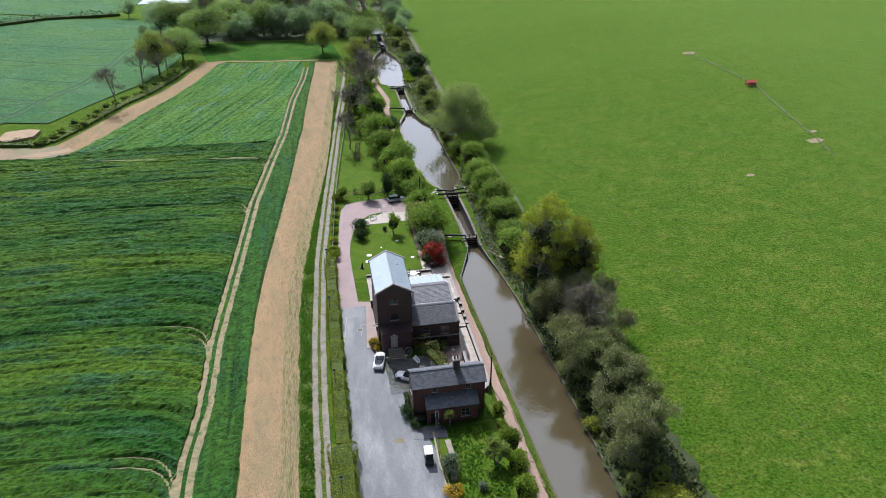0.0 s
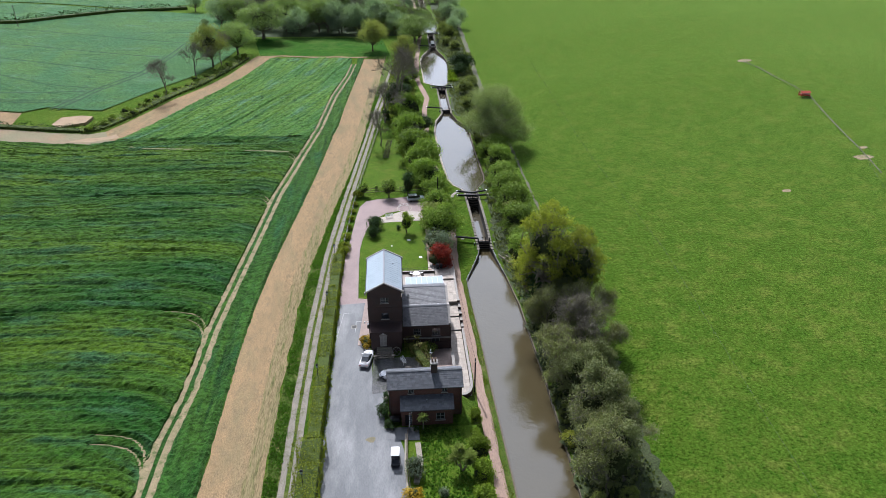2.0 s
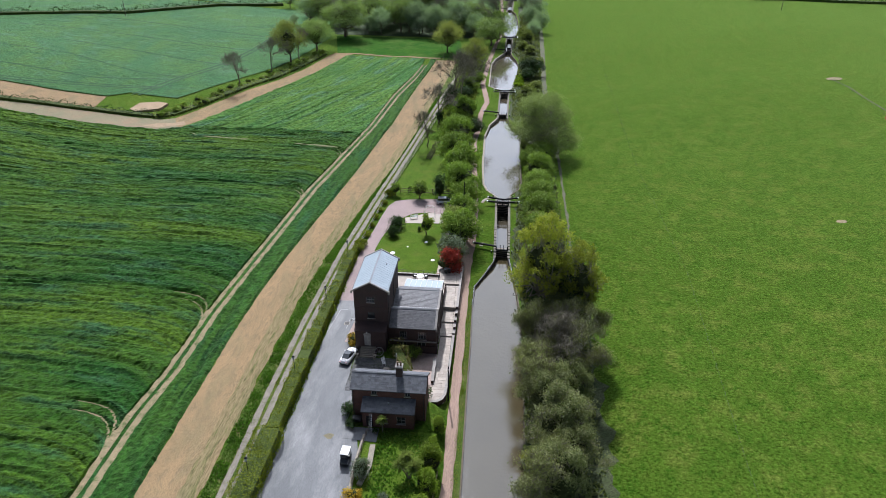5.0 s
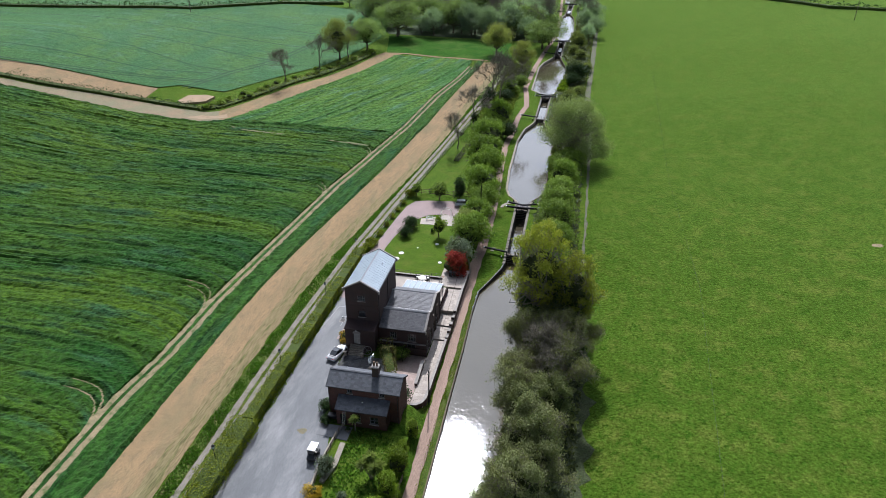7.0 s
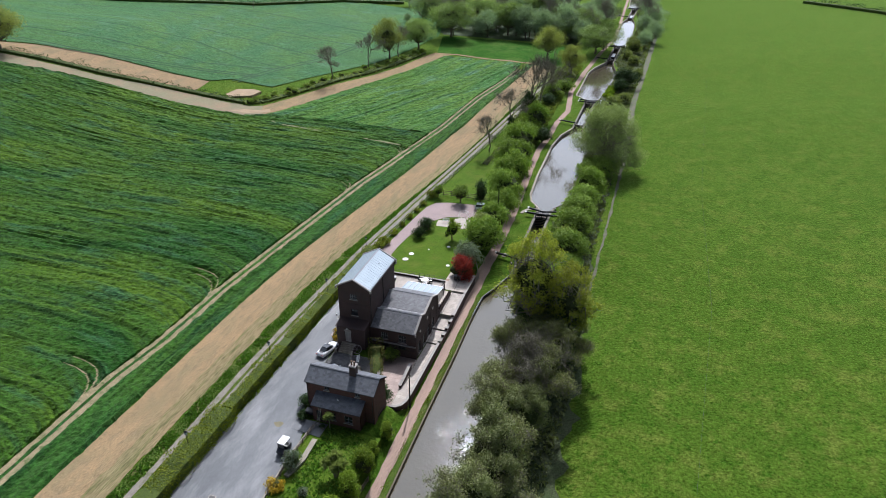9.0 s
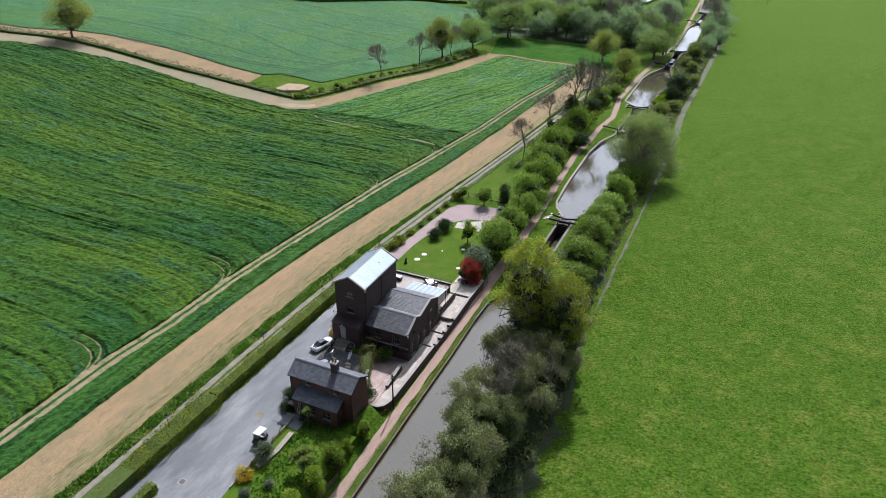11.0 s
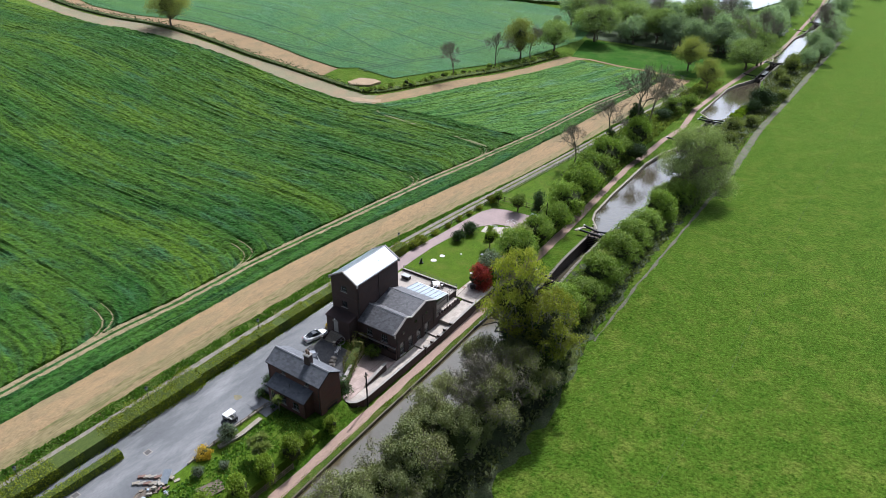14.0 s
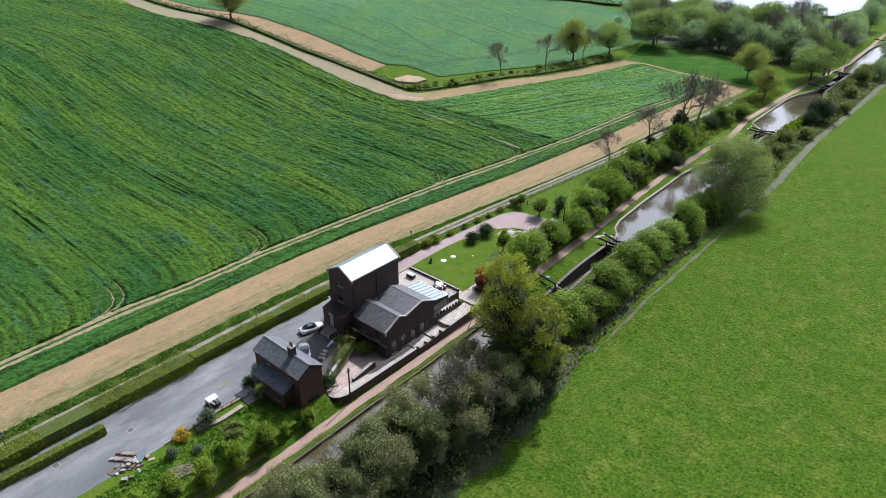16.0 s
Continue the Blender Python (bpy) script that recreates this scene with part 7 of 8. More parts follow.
def sports_car(x, y, turn, label):
    c = thing("sports_car", (x, y, 0.06), label, "car", "parked cars", turn)
    bm = bmesh.new()
    loft(bm, [car_ring(-2.25, 0.68, 0.35, 0.68), car_ring(-2.1, 0.86, 0.24, 0.86), car_ring(-1.4, 0.93, 0.2, 0.93), car_ring(-0.5, 0.9, 0.18, 0.9), car_ring(0.5, 0.88, 0.18, 0.84), car_ring(1.4, 0.9, 0.2, 0.8), car_ring(2.0, 0.82, 0.24, 0.66), car_ring(2.25, 0.6, 0.32, 0.52)])
    part("body", bm, CAR_WHITE, c, "glossy white bodywork", True)
    bm = bmesh.new()
    loft(bm, [[(-0.62, -1.75, 0.84), (0.62, -1.75, 0.84), (0.55, -1.6, 0.9), (-0.55, -1.6, 0.9)], [(-0.72, -0.75, 0.86), (0.72, -0.75, 0.86), (0.54, -0.7, 1.27), (-0.54, -0.7, 1.27)], [(-0.74, 0.0, 0.84), (0.74, 0.0, 0.84), (0.56, 0.05, 1.3), (-0.56, 0.05, 1.3)], [(-0.7, 0.95, 0.8), (0.7, 0.95, 0.8), (0.62, 0.85, 0.86), (-0.62, 0.85, 0.86)]])
    part("windscreen", bm, GLASS, c, "dark glass cabin")
    part("roof", prismed([(-0.5, -0.75), (0.5, -0.75), (0.52, 0.1), (-0.52, 0.1)], "z", 1.285, 1.315), GLASS, c, "black folding roof")
    part("engine_grille", boxed(-0.42, -1.85, 0.9, 0.42, -1.45, 0.935, bevel=0.01), BLACK_METAL, c)
    for s in (-1, 1):
        part("headlight", tubes(((s * 0.62, 1.85, 0.66), (s * 0.62, 2.0, 0.68), 0.14, 0.12)), CHROME, c)
        part("tail_light", boxed(s * 0.55 - 0.2, -2.26, 0.62, s * 0.55 + 0.2, -2.18, 0.72), plain("red_lens", (0.35, 0.02, 0.02), 0.3), c)
        part("mirror", boxed(s * 0.9 - 0.1, 0.5, 0.85, s * 0.9 + 0.1, 0.66, 0.98, bevel=0.03), CAR_WHITE, c)
    wheels(c, 0.78, 1.35, -1.1, 0.33)
    return c


white_car = sports_car(6.3, 94.0, -13, "white sports car with a black roof on the drive")
sports_car(10.6, 88.9, 58, "white sports car parked behind the cottage")


def estate_car(x, y, turn):
    c = thing("estate_car", (x, y, 0.06), "silver-blue estate car parked under the bushes", "car", "parked cars", turn)
    bm = bmesh.new()
    loft(bm, [car_ring(-2.2, 0.78, 0.4, 0.85), car_ring(-2.0, 0.88, 0.26, 1.0), car_ring(-0.6, 0.9, 0.22, 1.0), car_ring(0.9, 0.9, 0.22, 0.98), car_ring(1.9, 0.86, 0.26, 0.86), car_ring(2.2, 0.7, 0.36, 0.66)])
    part("body", bm, CAR_SILVER, c, "silver-blue bodywork", True)
    bm = bmesh.new()
    loft(bm, [[(-0.72, -2.05, 0.98), (0.72, -2.05, 0.98), (0.58, -1.85, 1.45), (-0.58, -1.85, 1.45)], [(-0.76, -0.5, 0.98), (0.76, -0.5, 0.98), (0.6, -0.5, 1.52), (-0.6, -0.5, 1.52)], [(-0.76, 0.3, 0.97), (0.76, 0.3, 0.97), (0.6, 0.2, 1.48), (-0.6, 0.2, 1.48)], [(-0.72, 1.1, 0.94), (0.72, 1.1, 0.94), (0.62, 1.0, 0.98), (-0.62, 1.0, 0.98)]])
    part("windscreen", bm, GLASS, c)
    part("roof", prismed([(-0.58, -1.85), (0.58, -1.85), (0.6, 0.2), (-0.6, 0.2)], "z", 1.49, 1.55), CAR_SILVER, c)
    for s in (-1, 1):
        part("roof_rail", tubes(((s * 0.52, -1.7, 1.6), (s * 0.52, 0.0, 1.6), 0.02, 0.02), n=5), CHROME, c)
        part("headlight", boxed(s * 0.6 - 0.15, 2.05, 0.66, s * 0.6 + 0.15, 2.16, 0.78), CHROME, c)
    wheels(c, 0.76, 1.3, -1.35, 0.32)
    return c


estate_car(17.0, 157.4, -82)


def golf_buggy(x, y, turn):
    g = thing("golf_buggy", (x, y, 0.06), "small golf buggy with a white roof on the drive", "golf buggy", "", turn)
    part("chassis", boxed(-0.55, -1.15, 0.25, 0.55, 1.15, 0.42, bevel=0.04), BLACK_METAL, g)
    bm = bmesh.new()
    prism(bm, [(0.55, 0.42), (1.2, 0.42), (1.15, 0.7), (0.7, 0.95), (0.6, 0.95)], "x", -0.55, 0.55)
    part("front_cowl", bm, plain("dark_cowl", (0.04, 0.045, 0.05), 0.35), g)
    part("rear_box", boxed(-0.55, -1.15, 0.42, 0.55, -0.25, 0.72, bevel=0.03), plain("dark_tub", (0.035, 0.035, 0.04), 0.5), g)
    part("seat", boxed(-0.52, -0.55, 0.72, 0.52, 0.0, 0.84, bevel=0.04), plain("pale_vinyl", (0.5, 0.48, 0.44), 0.6), g)
    part("backrest", boxed(-0.52, -0.62, 0.84, 0.52, -0.5, 1.2, bevel=0.04), plain("pale_vinyl", (0.5, 0.48, 0.44), 0.6), g)
    part("roof", boxed(-0.6, -0.95, 1.82, 0.6, 0.75, 1.9, bevel=0.035), WHITE_PAINT, g, "white moulded roof")
    for sx in (-1, 1):
        for y0, y1 in ((-0.85, -0.8), (0.85, 0.6)):
            part("roof_post", tubes(((sx * 0.5, y0, 0.6), (sx * 0.52, y1, 1.83), 0.025, 0.025), n=6), BLACK_METAL, g)
    part("windscreen", boxed(-0.5, 0.72, 0.98, 0.5, 0.74, 1.75), GLASS, g)
    part("steering_wheel", tubes(((-0.25, 0.35, 1.0), (-0.25, 0.38, 1.02), 0.17, 0.17), n=12), BLACK_METAL, g)
    wheels(g, 0.5, 0.8, -0.8, 0.23)
    return g


golf_buggy(10.85, 70.9, 178)

# ---- garden plants ----
LEAF_IVY = leafy("dry_ivy_leaves", (0.15, 0.15, 0.045), (0.23, 0.21, 0.075), 0.35)
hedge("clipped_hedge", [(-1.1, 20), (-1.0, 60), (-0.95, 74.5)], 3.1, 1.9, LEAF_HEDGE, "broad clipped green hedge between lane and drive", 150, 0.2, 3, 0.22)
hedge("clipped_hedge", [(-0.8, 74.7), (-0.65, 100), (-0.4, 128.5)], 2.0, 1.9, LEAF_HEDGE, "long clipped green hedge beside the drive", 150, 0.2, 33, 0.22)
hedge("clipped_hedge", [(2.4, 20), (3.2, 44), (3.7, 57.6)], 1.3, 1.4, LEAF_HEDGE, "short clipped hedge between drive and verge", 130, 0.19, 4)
drive_shrub = broad_tree("drive_shrub", 80, 2.0, 2.4, 0.0, 16, 1900, 0.19, LEAF_HEDGE, BARK, "rounded green shrub by the drive fence", "shrub", "drive shrubs", hollow=0.6, stems=3, lump_size=0.34)
planting(drive_shrub, [(0.5, 130.8, 1.05), (0.6, 133.4, 0.95), (0.9, 138.5, 0.75), (1.2, 143.0, 0.55), (1.4, 147.5, 0.6), (1.6, 151.5, 0.6), (1.9, 155.5, 0.65), (2.6, 160.4, 0.9)], 31)
hedge("ivy_bank", [(13.8, 97.6), (14.9, 95.0), (16.4, 91.6), (18.2, 87.9)], 1.5, 1.5, LEAF_IVY, "dry olive ivy over the retaining wall", 90, 0.26, 6, 0.55, False, "shrub")
hedge("scrub_hedge", [(-320, 212.5), (-246, 203.4), (-210, 202), (-176, 205.4), (-160, 206.5), (-138, 207.7), (-118, 210.4), (-100, 211.8), (-84, 212)], 2.4, 1.5, LEAF_DARK, "low rough thorn hedge beside the field margin", 26, 0.32, 7, 0.6, False)
hedge("scrub_hedge", [(-84, 212), (-79, 214.5), (-75.5, 222), (-70.5, 235), (-65.5, 248), (-58.5, 262), (-53, 280), (-48.5, 298)], 3.4, 1.3, LEAF_OLIVE, "overgrown bramble hedge beside the field margin", 26, 0.36, 7, 0.6, False)
hedge("field_hedge", [(-260, 318), (-190, 334), (-160, 346), (-128, 386), (-98, 404)], 3.0, 2.6, LEAF_DARK, "dark hedgerow on the far field's edge", 8, 0.6, 8, 0.5, False)
hedge("field_hedge", [(120, 455), (160, 402), (186, 396), (260, 380)], 3.0, 2.2, LEAF_DARK, "dark hedgerow beyond the pasture", 8, 0.6, 9, 0.5, False)
ball = broad_tree("clipped_bush", 81, 2.5, 3.5, 0.0, 22, 3600, 0.17, LEAF_DARK, BARK, "dark clipped oval bush on the lawn", "bush", "lawn bushes", hollow=0.7, stems=3, lump_size=0.36)
planting(ball, [(6.9, 143.2, 1.0), (6.7, 138.9, 0.8)], 20)
conifer = broad_tree("conifer", 82, 5.8, 3.0, 0.3, 18, 2200, 0.24, LEAF_DARK, BARK, "dark upright conifer by the garden fence", "tree", "", hollow=0.6, lump_size=0.36)
planting(conifer, [(15.2, 160.6, 1.0)], 21)
holly = broad_tree("small_tree", 83, 5.8, 4.2, 0.9, 14, 2000, 0.26, LEAF_MID, BARK, "small round garden tree by the fence", "tree", "garden trees", hollow=0.45, lump_size=0.28)
planting(holly, [(10.3, 159.6, 1.0), (4.0, 161.0, 0.62), (7.2, 164.5, 0.3)], 22)
weeping = broad_tree("weeping_tree", 84, 4.6, 3.2, 0.7, 24, 2600, 0.22, LEAF_LIME, BARK, "small lime-green weeping tree on the lawn", "tree", "", hollow=0.2, lump_size=0.24)
planting(weeping, [(14.3, 140.0, 1.0)], 23)
lime_bush = broad_tree("garden_shrub", 85, 4.6, 4.2, 0.0, 16, 2800, 0.27, LEAF_LIME, BARK, "bright green shrub in the cottage garden", "shrub", "cottage garden shrubs", hollow=0.45, stems=3, lump_size=0.28)
planting(lime_bush, [(22.9, 71.8, 0.85), (22.6, 67.2, 0.9), (22.3, 62.6, 0.95), (23.1, 79.6, 0.62), (22.6, 75.6, 0.5), (21.8, 57.8, 0.9), (21.2, 53.0, 0.9)], 24)
soft_bush = broad_tree("garden_shrub", 86, 3.0, 3.2, 0.0, 12, 1700, 0.2, LEAF_BLUE, BARK, "grey-green rounded shrub beside the drive", "shrub", "cottage garden shrubs", hollow=0.55, stems=3, lump_size=0.34)
planting(soft_bush, [(13.5, 68.4, 0.85), (17.2, 64.5, 0.5), (15.5, 61.5, 0.6), (21.2, 121.3, 0.25)], 25)
gold = broad_tree("golden_shrub", 87, 1.7, 2.4, 0.0, 10, 1100, 0.2, LEAF_GOLD, BARK, "golden-leaved low shrub beside the drive", "shrub", "golden shrubs", hollow=0.5, stems=3, lump_size=0.34)
planting(gold, [(13.2, 64.6, 1.0), (6.2, 98.9, 1.0), (5.9, 97.9, 0.7)], 26)
dark_ball = broad_tree("dark_shrub", 88, 1.9, 2.0, 0.0, 9, 900, 0.18, LEAF_DARK, BARK, "dark round shrub beside the cottage", "shrub", "", hollow=0.7, stems=2, lump_size=0.4)
planting(dark_ball, [(9.2, 80.6, 1.0), (9.9, 78.0, 0.7), (12.4, 142.0, 0.5)], 27)
court_bush = broad_tree("court_shrub", 89, 3.4, 3.2, 0.3, 12, 1500, 0.22, LEAF_MID, BARK, "round shrub in the sunken court's corner", "shrub", "", hollow=0.5, stems=2, lump_size=0.32)
planting(court_bush, [(16.8, 96.9, 0.85)], 28)
fir = broad_tree("fir_shrub", 90, 4.4, 3.4, 0.0, 20, 2600, 0.22, LEAF_DARK, BARK, "dark green fir shrub at the cottage corner", "shrub", "", hollow=0.5, stems=1, lump_size=0.24)
planting(fir, [(19.4, 86.0, 1.0)], 29)


SWORD_LEAF = leafy("pale_sword_leaves", (0.24, 0.28, 0.10), (0.32, 0.35, 0.15), 0.35)


def cordyline(x, y, tall, spread, seed, heads, label):
    """A spiky palm-like tree: stems with bursts of sword leaves."""
    rng = np.random.default_rng(seed)
    c = thing("cordyline", (x, y, height(x, y)), label, "palm", "palms")
    bm = bmesh.new()
    tops = []
    for i in range(heads):
        a = 2 * math.pi * i / heads + rng.random()
        top = Vector((math.cos(a) * spread * 0.35 * (heads > 1), math.sin(a) * spread * 0.35 * (heads > 1), tall * (0.65 + 0.25 * rng.random())))
        limb(bm, (0, 0, -0.2), top, 0.13, 0.08, rng, 0.03)
        tops.append(top)
    part("trunk", bm, GREY_BARK, c)
    for top in tops:
        verts, faces = [], []
        for k in range(130):
            a, e = rng.random() * 2 * math.pi, rng.uniform(-0.25, 1.35)
            d = Vector((math.cos(a) * math.cos(e), math.sin(a) * math.cos(e), math.sin(e)))
            s = Vector((-math.sin(a), math.cos(a), 0)) * 0.085
            l = rng.uniform(0.75, 1.1) * spread * 0.45
            m, t = top + d * l * 0.6, top + d * l + Vector((0, 0, -0.22 * l))
            n0 = len(verts)
            verts += [tuple(p) for p in (top - s * 0.5, top + s * 0.5, m + s, t, m - s)]
            faces.append((n0, n0 + 1, n0 + 2, n0 + 3, n0 + 4))
        mesh("leaf_head", verts, faces, SWORD_LEAF, c)
    return c


cordyline(15.0, 77.0, 2.6, 2.4, 1, 1, "single spiky green cordyline before the lean-to")
cordyline(20.0, 68.6, 3.6, 2.9, 2, 4, "many-headed spiky cordyline in the garden")

# ---- small things ----
def bench(x, y, z, turn, mat, label, wide=1.5):
    b = thing("bench", (x, y, z), label, "bench", "garden seats", turn)
    for i in range(4):
        part("seat_slat", boxed(-wide / 2, -0.25 + i * 0.12, 0.43, wide / 2, -0.16 + i * 0.12, 0.46), mat, b)
    for i in range(3):
        part("back_slat", boxed(-wide / 2, 0.24, 0.56 + i * 0.13, wide / 2, 0.27, 0.65 + i * 0.13), mat, b)
    for sx in (-1, 1):
        for y0, top in ((-0.22, 0.62), (0.22, 0.95)):
            part("leg", boxed(sx * (wide / 2 - 0.06) - 0.03, y0 - 0.03, 0, sx * (wide / 2 - 0.06) + 0.03, y0 + 0.03, top), mat, b)
        part("armrest", boxed(sx * (wide / 2 - 0.06) - 0.035, -0.27, 0.62, sx * (wide / 2 - 0.06) + 0.035, 0.25, 0.66), mat, b)
    return b


bench(10.4, 148.0, 0.07, 20, WHITE_PAINT, "white slatted bench on the patio", 1.8)
bench(12.4, 93.0, 0.09, -70, WHITE_PAINT, "white slatted garden bench on the setts", 1.6)


def chair(x, y, z, turn):
    c = thing("garden_chair", (x, y, z), "dark rattan garden chair on the roof terrace", "chair", "terrace chairs", turn)
    part("seat", boxed(-0.3, -0.3, 0.3, 0.3, 0.3, 0.46, bevel=0.04), plain("rattan", (0.06, 0.055, 0.05), 0.7), c)
    part("cushion", boxed(-0.26, -0.26, 0.46, 0.26, 0.24, 0.54, bevel=0.03), WHITE_PAINT, c)
    part("backrest", boxed(-0.32, 0.26, 0.3, 0.32, 0.36, 0.95, bevel=0.03), plain("rattan", (0.06, 0.055, 0.05), 0.7), c)
    for sx in (-1, 1):
        part("armrest", boxed(sx * 0.32 - 0.04, -0.3, 0.3, sx * 0.32 + 0.04, 0.3, 0.64, bevel=0.02), plain("rattan", (0.06, 0.055, 0.05), 0.7), c)
        for y0 in (-0.26, 0.28):
            part("leg", tubes(((sx * 0.28, y0, 0), (sx * 0.28, y0, 0.3), 0.025, 0.025), n=6), BLACK_METAL, c)
    return c


DECK = 1.8
table = thing("garden_table", (15.6, 117.9, DECK), "white round table on the roof terrace", "table")
part("tabletop", tubes(((0, 0, 0.7), (0, 0, 0.75), 0.75, 0.75), n=20), WHITE_PAINT, table)
part("pedestal", tubes(((0, 0, 0), (0, 0, 0.7), 0.07, 0.07)), WHITE_PAINT, table)
part("foot", tubes(((0, 0, 0), (0, 0, 0.04), 0.35, 0.3), n=12), WHITE_PAINT, table)
one = chair(14.5, 118.3, DECK, 75)
for x, y, turn in ((16.7, 118.3, -75), (15.6, 116.7, 178), (16.5, 117.0, -130)):
    copy_thing(one, pose(x, y, DECK, 0, 0, turn))
crate = thing("storage_box", (9.0, 116.9, DECK), "black storage box with a pale lid on the terrace", "box")
part("body", boxed(-0.85, -0.45, 0, 0.85, 0.45, 0.72, bevel=0.03), BLACK_METAL, crate)
part("lid", boxed(-0.9, -0.5, 0.72, 0.9, 0.5, 0.8, bevel=0.02), plain("pale_lid", (0.42, 0.43, 0.44), 0.4), crate)

for x, y, tall in ((20.2, 123.6, 1.2), (20.95, 123.8, 1.2)):
    b = thing("wheelie_bin", (x, y, 0.07), "dark wheelie bin on the plaza", "bin", "bins")
    part("body", prismed([(-0.26, 0.08), (0.26, 0.08), (0.32, 1.02), (-0.32, 1.02)], "y", -0.35, 0.35), BLACK_METAL, b)
    part("lid", boxed(-0.34, -0.4, 1.02, 0.34, 0.4, 1.1, bevel=0.03), plain("grey_lid", (0.2, 0.21, 0.22), 0.4), b)
    for s in (-1, 1):
        part("wheel", tubes(((s * 0.3, 0.3, 0.1), (s * 0.36, 0.3, 0.1), 0.1, 0.1), n=10), RUBBER, b)
    part("handle", tubes(((-0.28, 0.42, 0.98), (0.28, 0.42, 0.98), 0.02, 0.02), n=6), BLACK_METAL, b)

statue = part("garden_statue", tubes(((0, 0, 0), (0, 0, 0.18), 0.45, 0.45), ((0, 0, 0.18), (0, 0, 0.7), 0.3, 0.2), ((0, 0.02, 0.7), (0.1, 0.1, 1.05), 0.22, 0.12), ((0.1, 0.1, 1.05), (0.15, 0.15, 1.25), 0.12, 0.08), n=10), BLACK_METAL)
statue.location = (6.0, 126.0, 0.03)
tagged(statue, "small dark garden statue on a low plinth", "statue")
for x, y, r in ((7.5, 128.4, 0.62), (7.9, 131.0, 0.55), (16.9, 128.6, 0.4), (14.6, 136.5, 0.4), (10.8, 134.0, 0.2)):
    # plain white covers, not lamps
    d = thing("lawn_light", (x, y, 0.035), "pale round cover set in the lawn", "ground light", "lawn covers")
    part("disc", tubes(((0, 0, 0), (0, 0, 0.08), r, r * 0.92), n=16), WHITE_PAINT, d)
    part("rim", tubes(((0, 0, 0), (0, 0, 0.04), r * 1.12, r * 1.08), n=16), CONCRETE, d)

arch = thing("garden_arch", (13.9, 150.2, 0.07), "thin pale wire arch on the patio", "garden arch")
for y in (-0.5, 0.5):
    bm = bmesh.new()
    pts = [(-1.2, 0), (-1.2, 1.7)] + [(-1.2 * math.cos(a), 1.7 + 0.7 * math.sin(a)) for a in [math.pi * i / 10 for i in range(1, 10)]] + [(1.2, 1.7), (1.2, 0)]
    for (xa, za), (xb, zb) in zip(pts, pts[1:]):
        tube(bm, (xa, y, za), (xb, y, zb), 0.035, 0.035, 5)
    part("hoop", bm, WHITE_PAINT, arch)
for x, z in ((-1.2, 1.2), (1.2, 1.2), (0, 2.4), (-0.85, 2.15), (0.85, 2.15)):
    part("tie_bar", tubes(((x, -0.5, z), (x, 0.5, z), 0.02, 0.02), n=5), WHITE_PAINT, arch)

for x, y in ((7.75, 94.0), (10.75, 94.0)):
    u = thing("stone_urn", (x, y, 0.08), "pale stone urn by the porch steps", "urn", "urns")
    part("pedestal", boxed(-0.2, -0.2, 0, 0.2, 0.2, 0.45, bevel=0.03), STONE, u)
    part("bowl", tubes(((0, 0, 0.45), (0, 0, 0.55), 0.1, 0.1), ((0, 0, 0.55), (0, 0, 0.8), 0.12, 0.28), ((0, 0, 0.8), (0, 0, 0.88), 0.31, 0.31), n=12), STONE, u)
wheel_art = thing("iron_wheel", (11.4, 94.9, 0.08), "pale old iron wheel leaning by the steps", "wheel", "", 25)
bm = bmesh.new()
for i in range(18):
    a, b = 2 * math.pi * i / 18, 2 * math.pi * (i + 1) / 18
    tube(bm, (0.75 * math.cos(a), 0.2 + 0.25 * math.sin(a), 0.78 + 0.72 * math.sin(a)), (0.75 * math.cos(b), 0.2 + 0.25 * math.sin(b), 0.78 + 0.72 * math.sin(b)), 0.06, 0.06, 6)
part("rim", bm, COPING, wheel_art)
for i in range(6):
    a = 2 * math.pi * i / 6
    part("spoke", tubes(((0, 0.2, 0.78), (0.72 * math.cos(a), 0.2 + 0.24 * math.sin(a), 0.78 + 0.7 * math.sin(a)), 0.03, 0.03), n=5), COPING, wheel_art)
for x, y in ((13.2, 91.2), (13.6, 90.4), (14.2, 89.6)):
    r = part("rockery_stone", boxed(-0.55, -0.4, 0, 0.55, 0.4, 0.5, bevel=0.16), STONE)
    r.matrix_basis = pose(x, y, 0.05, 0, 6, x * 40)
    tagged(r, "pale rockery boulder at the yard's edge", "boulder", "rockery")

# pots, bins and odds and ends beside the cottage
for x, y, s, m in ((9.5, 84.6, 0.35, STONE), (9.5, 83.9, 0.4, STONE), (9.55, 83.1, 0.3, COPING), (10.4, 77.2, 0.3, STONE), (14.0, 76.6, 0.3, STONE)):
    p = thing("plant_pot", (x, y, 0.05), "pale stone plant pot beside the cottage", "pot", "plant pots")
    part("pot", tubes(((0, 0, 0), (0, 0, s), s * 0.6, s * 0.9), ((0, 0, s), (0, 0, s * 1.15), s, s), n=12), m, p)
    verts, faces = sprigs(np.random.default_rng(int(y * 10)), [(0, 0, s * 1.5, s * 1.1)], 120, 0.18)
    mesh("plant", verts, faces, LEAF_DARK, p)
ladder = thing("ladder", (13.2, 77.2, 0.05), "pale ladder leaning on the lean-to", "ladder")
for x in (-0.2, 0.2):
    part("stile", tubes(((x, -0.6, 0.05), (x, 0.62, 2.9), 0.03, 0.03), n=6), CHROME, ladder)
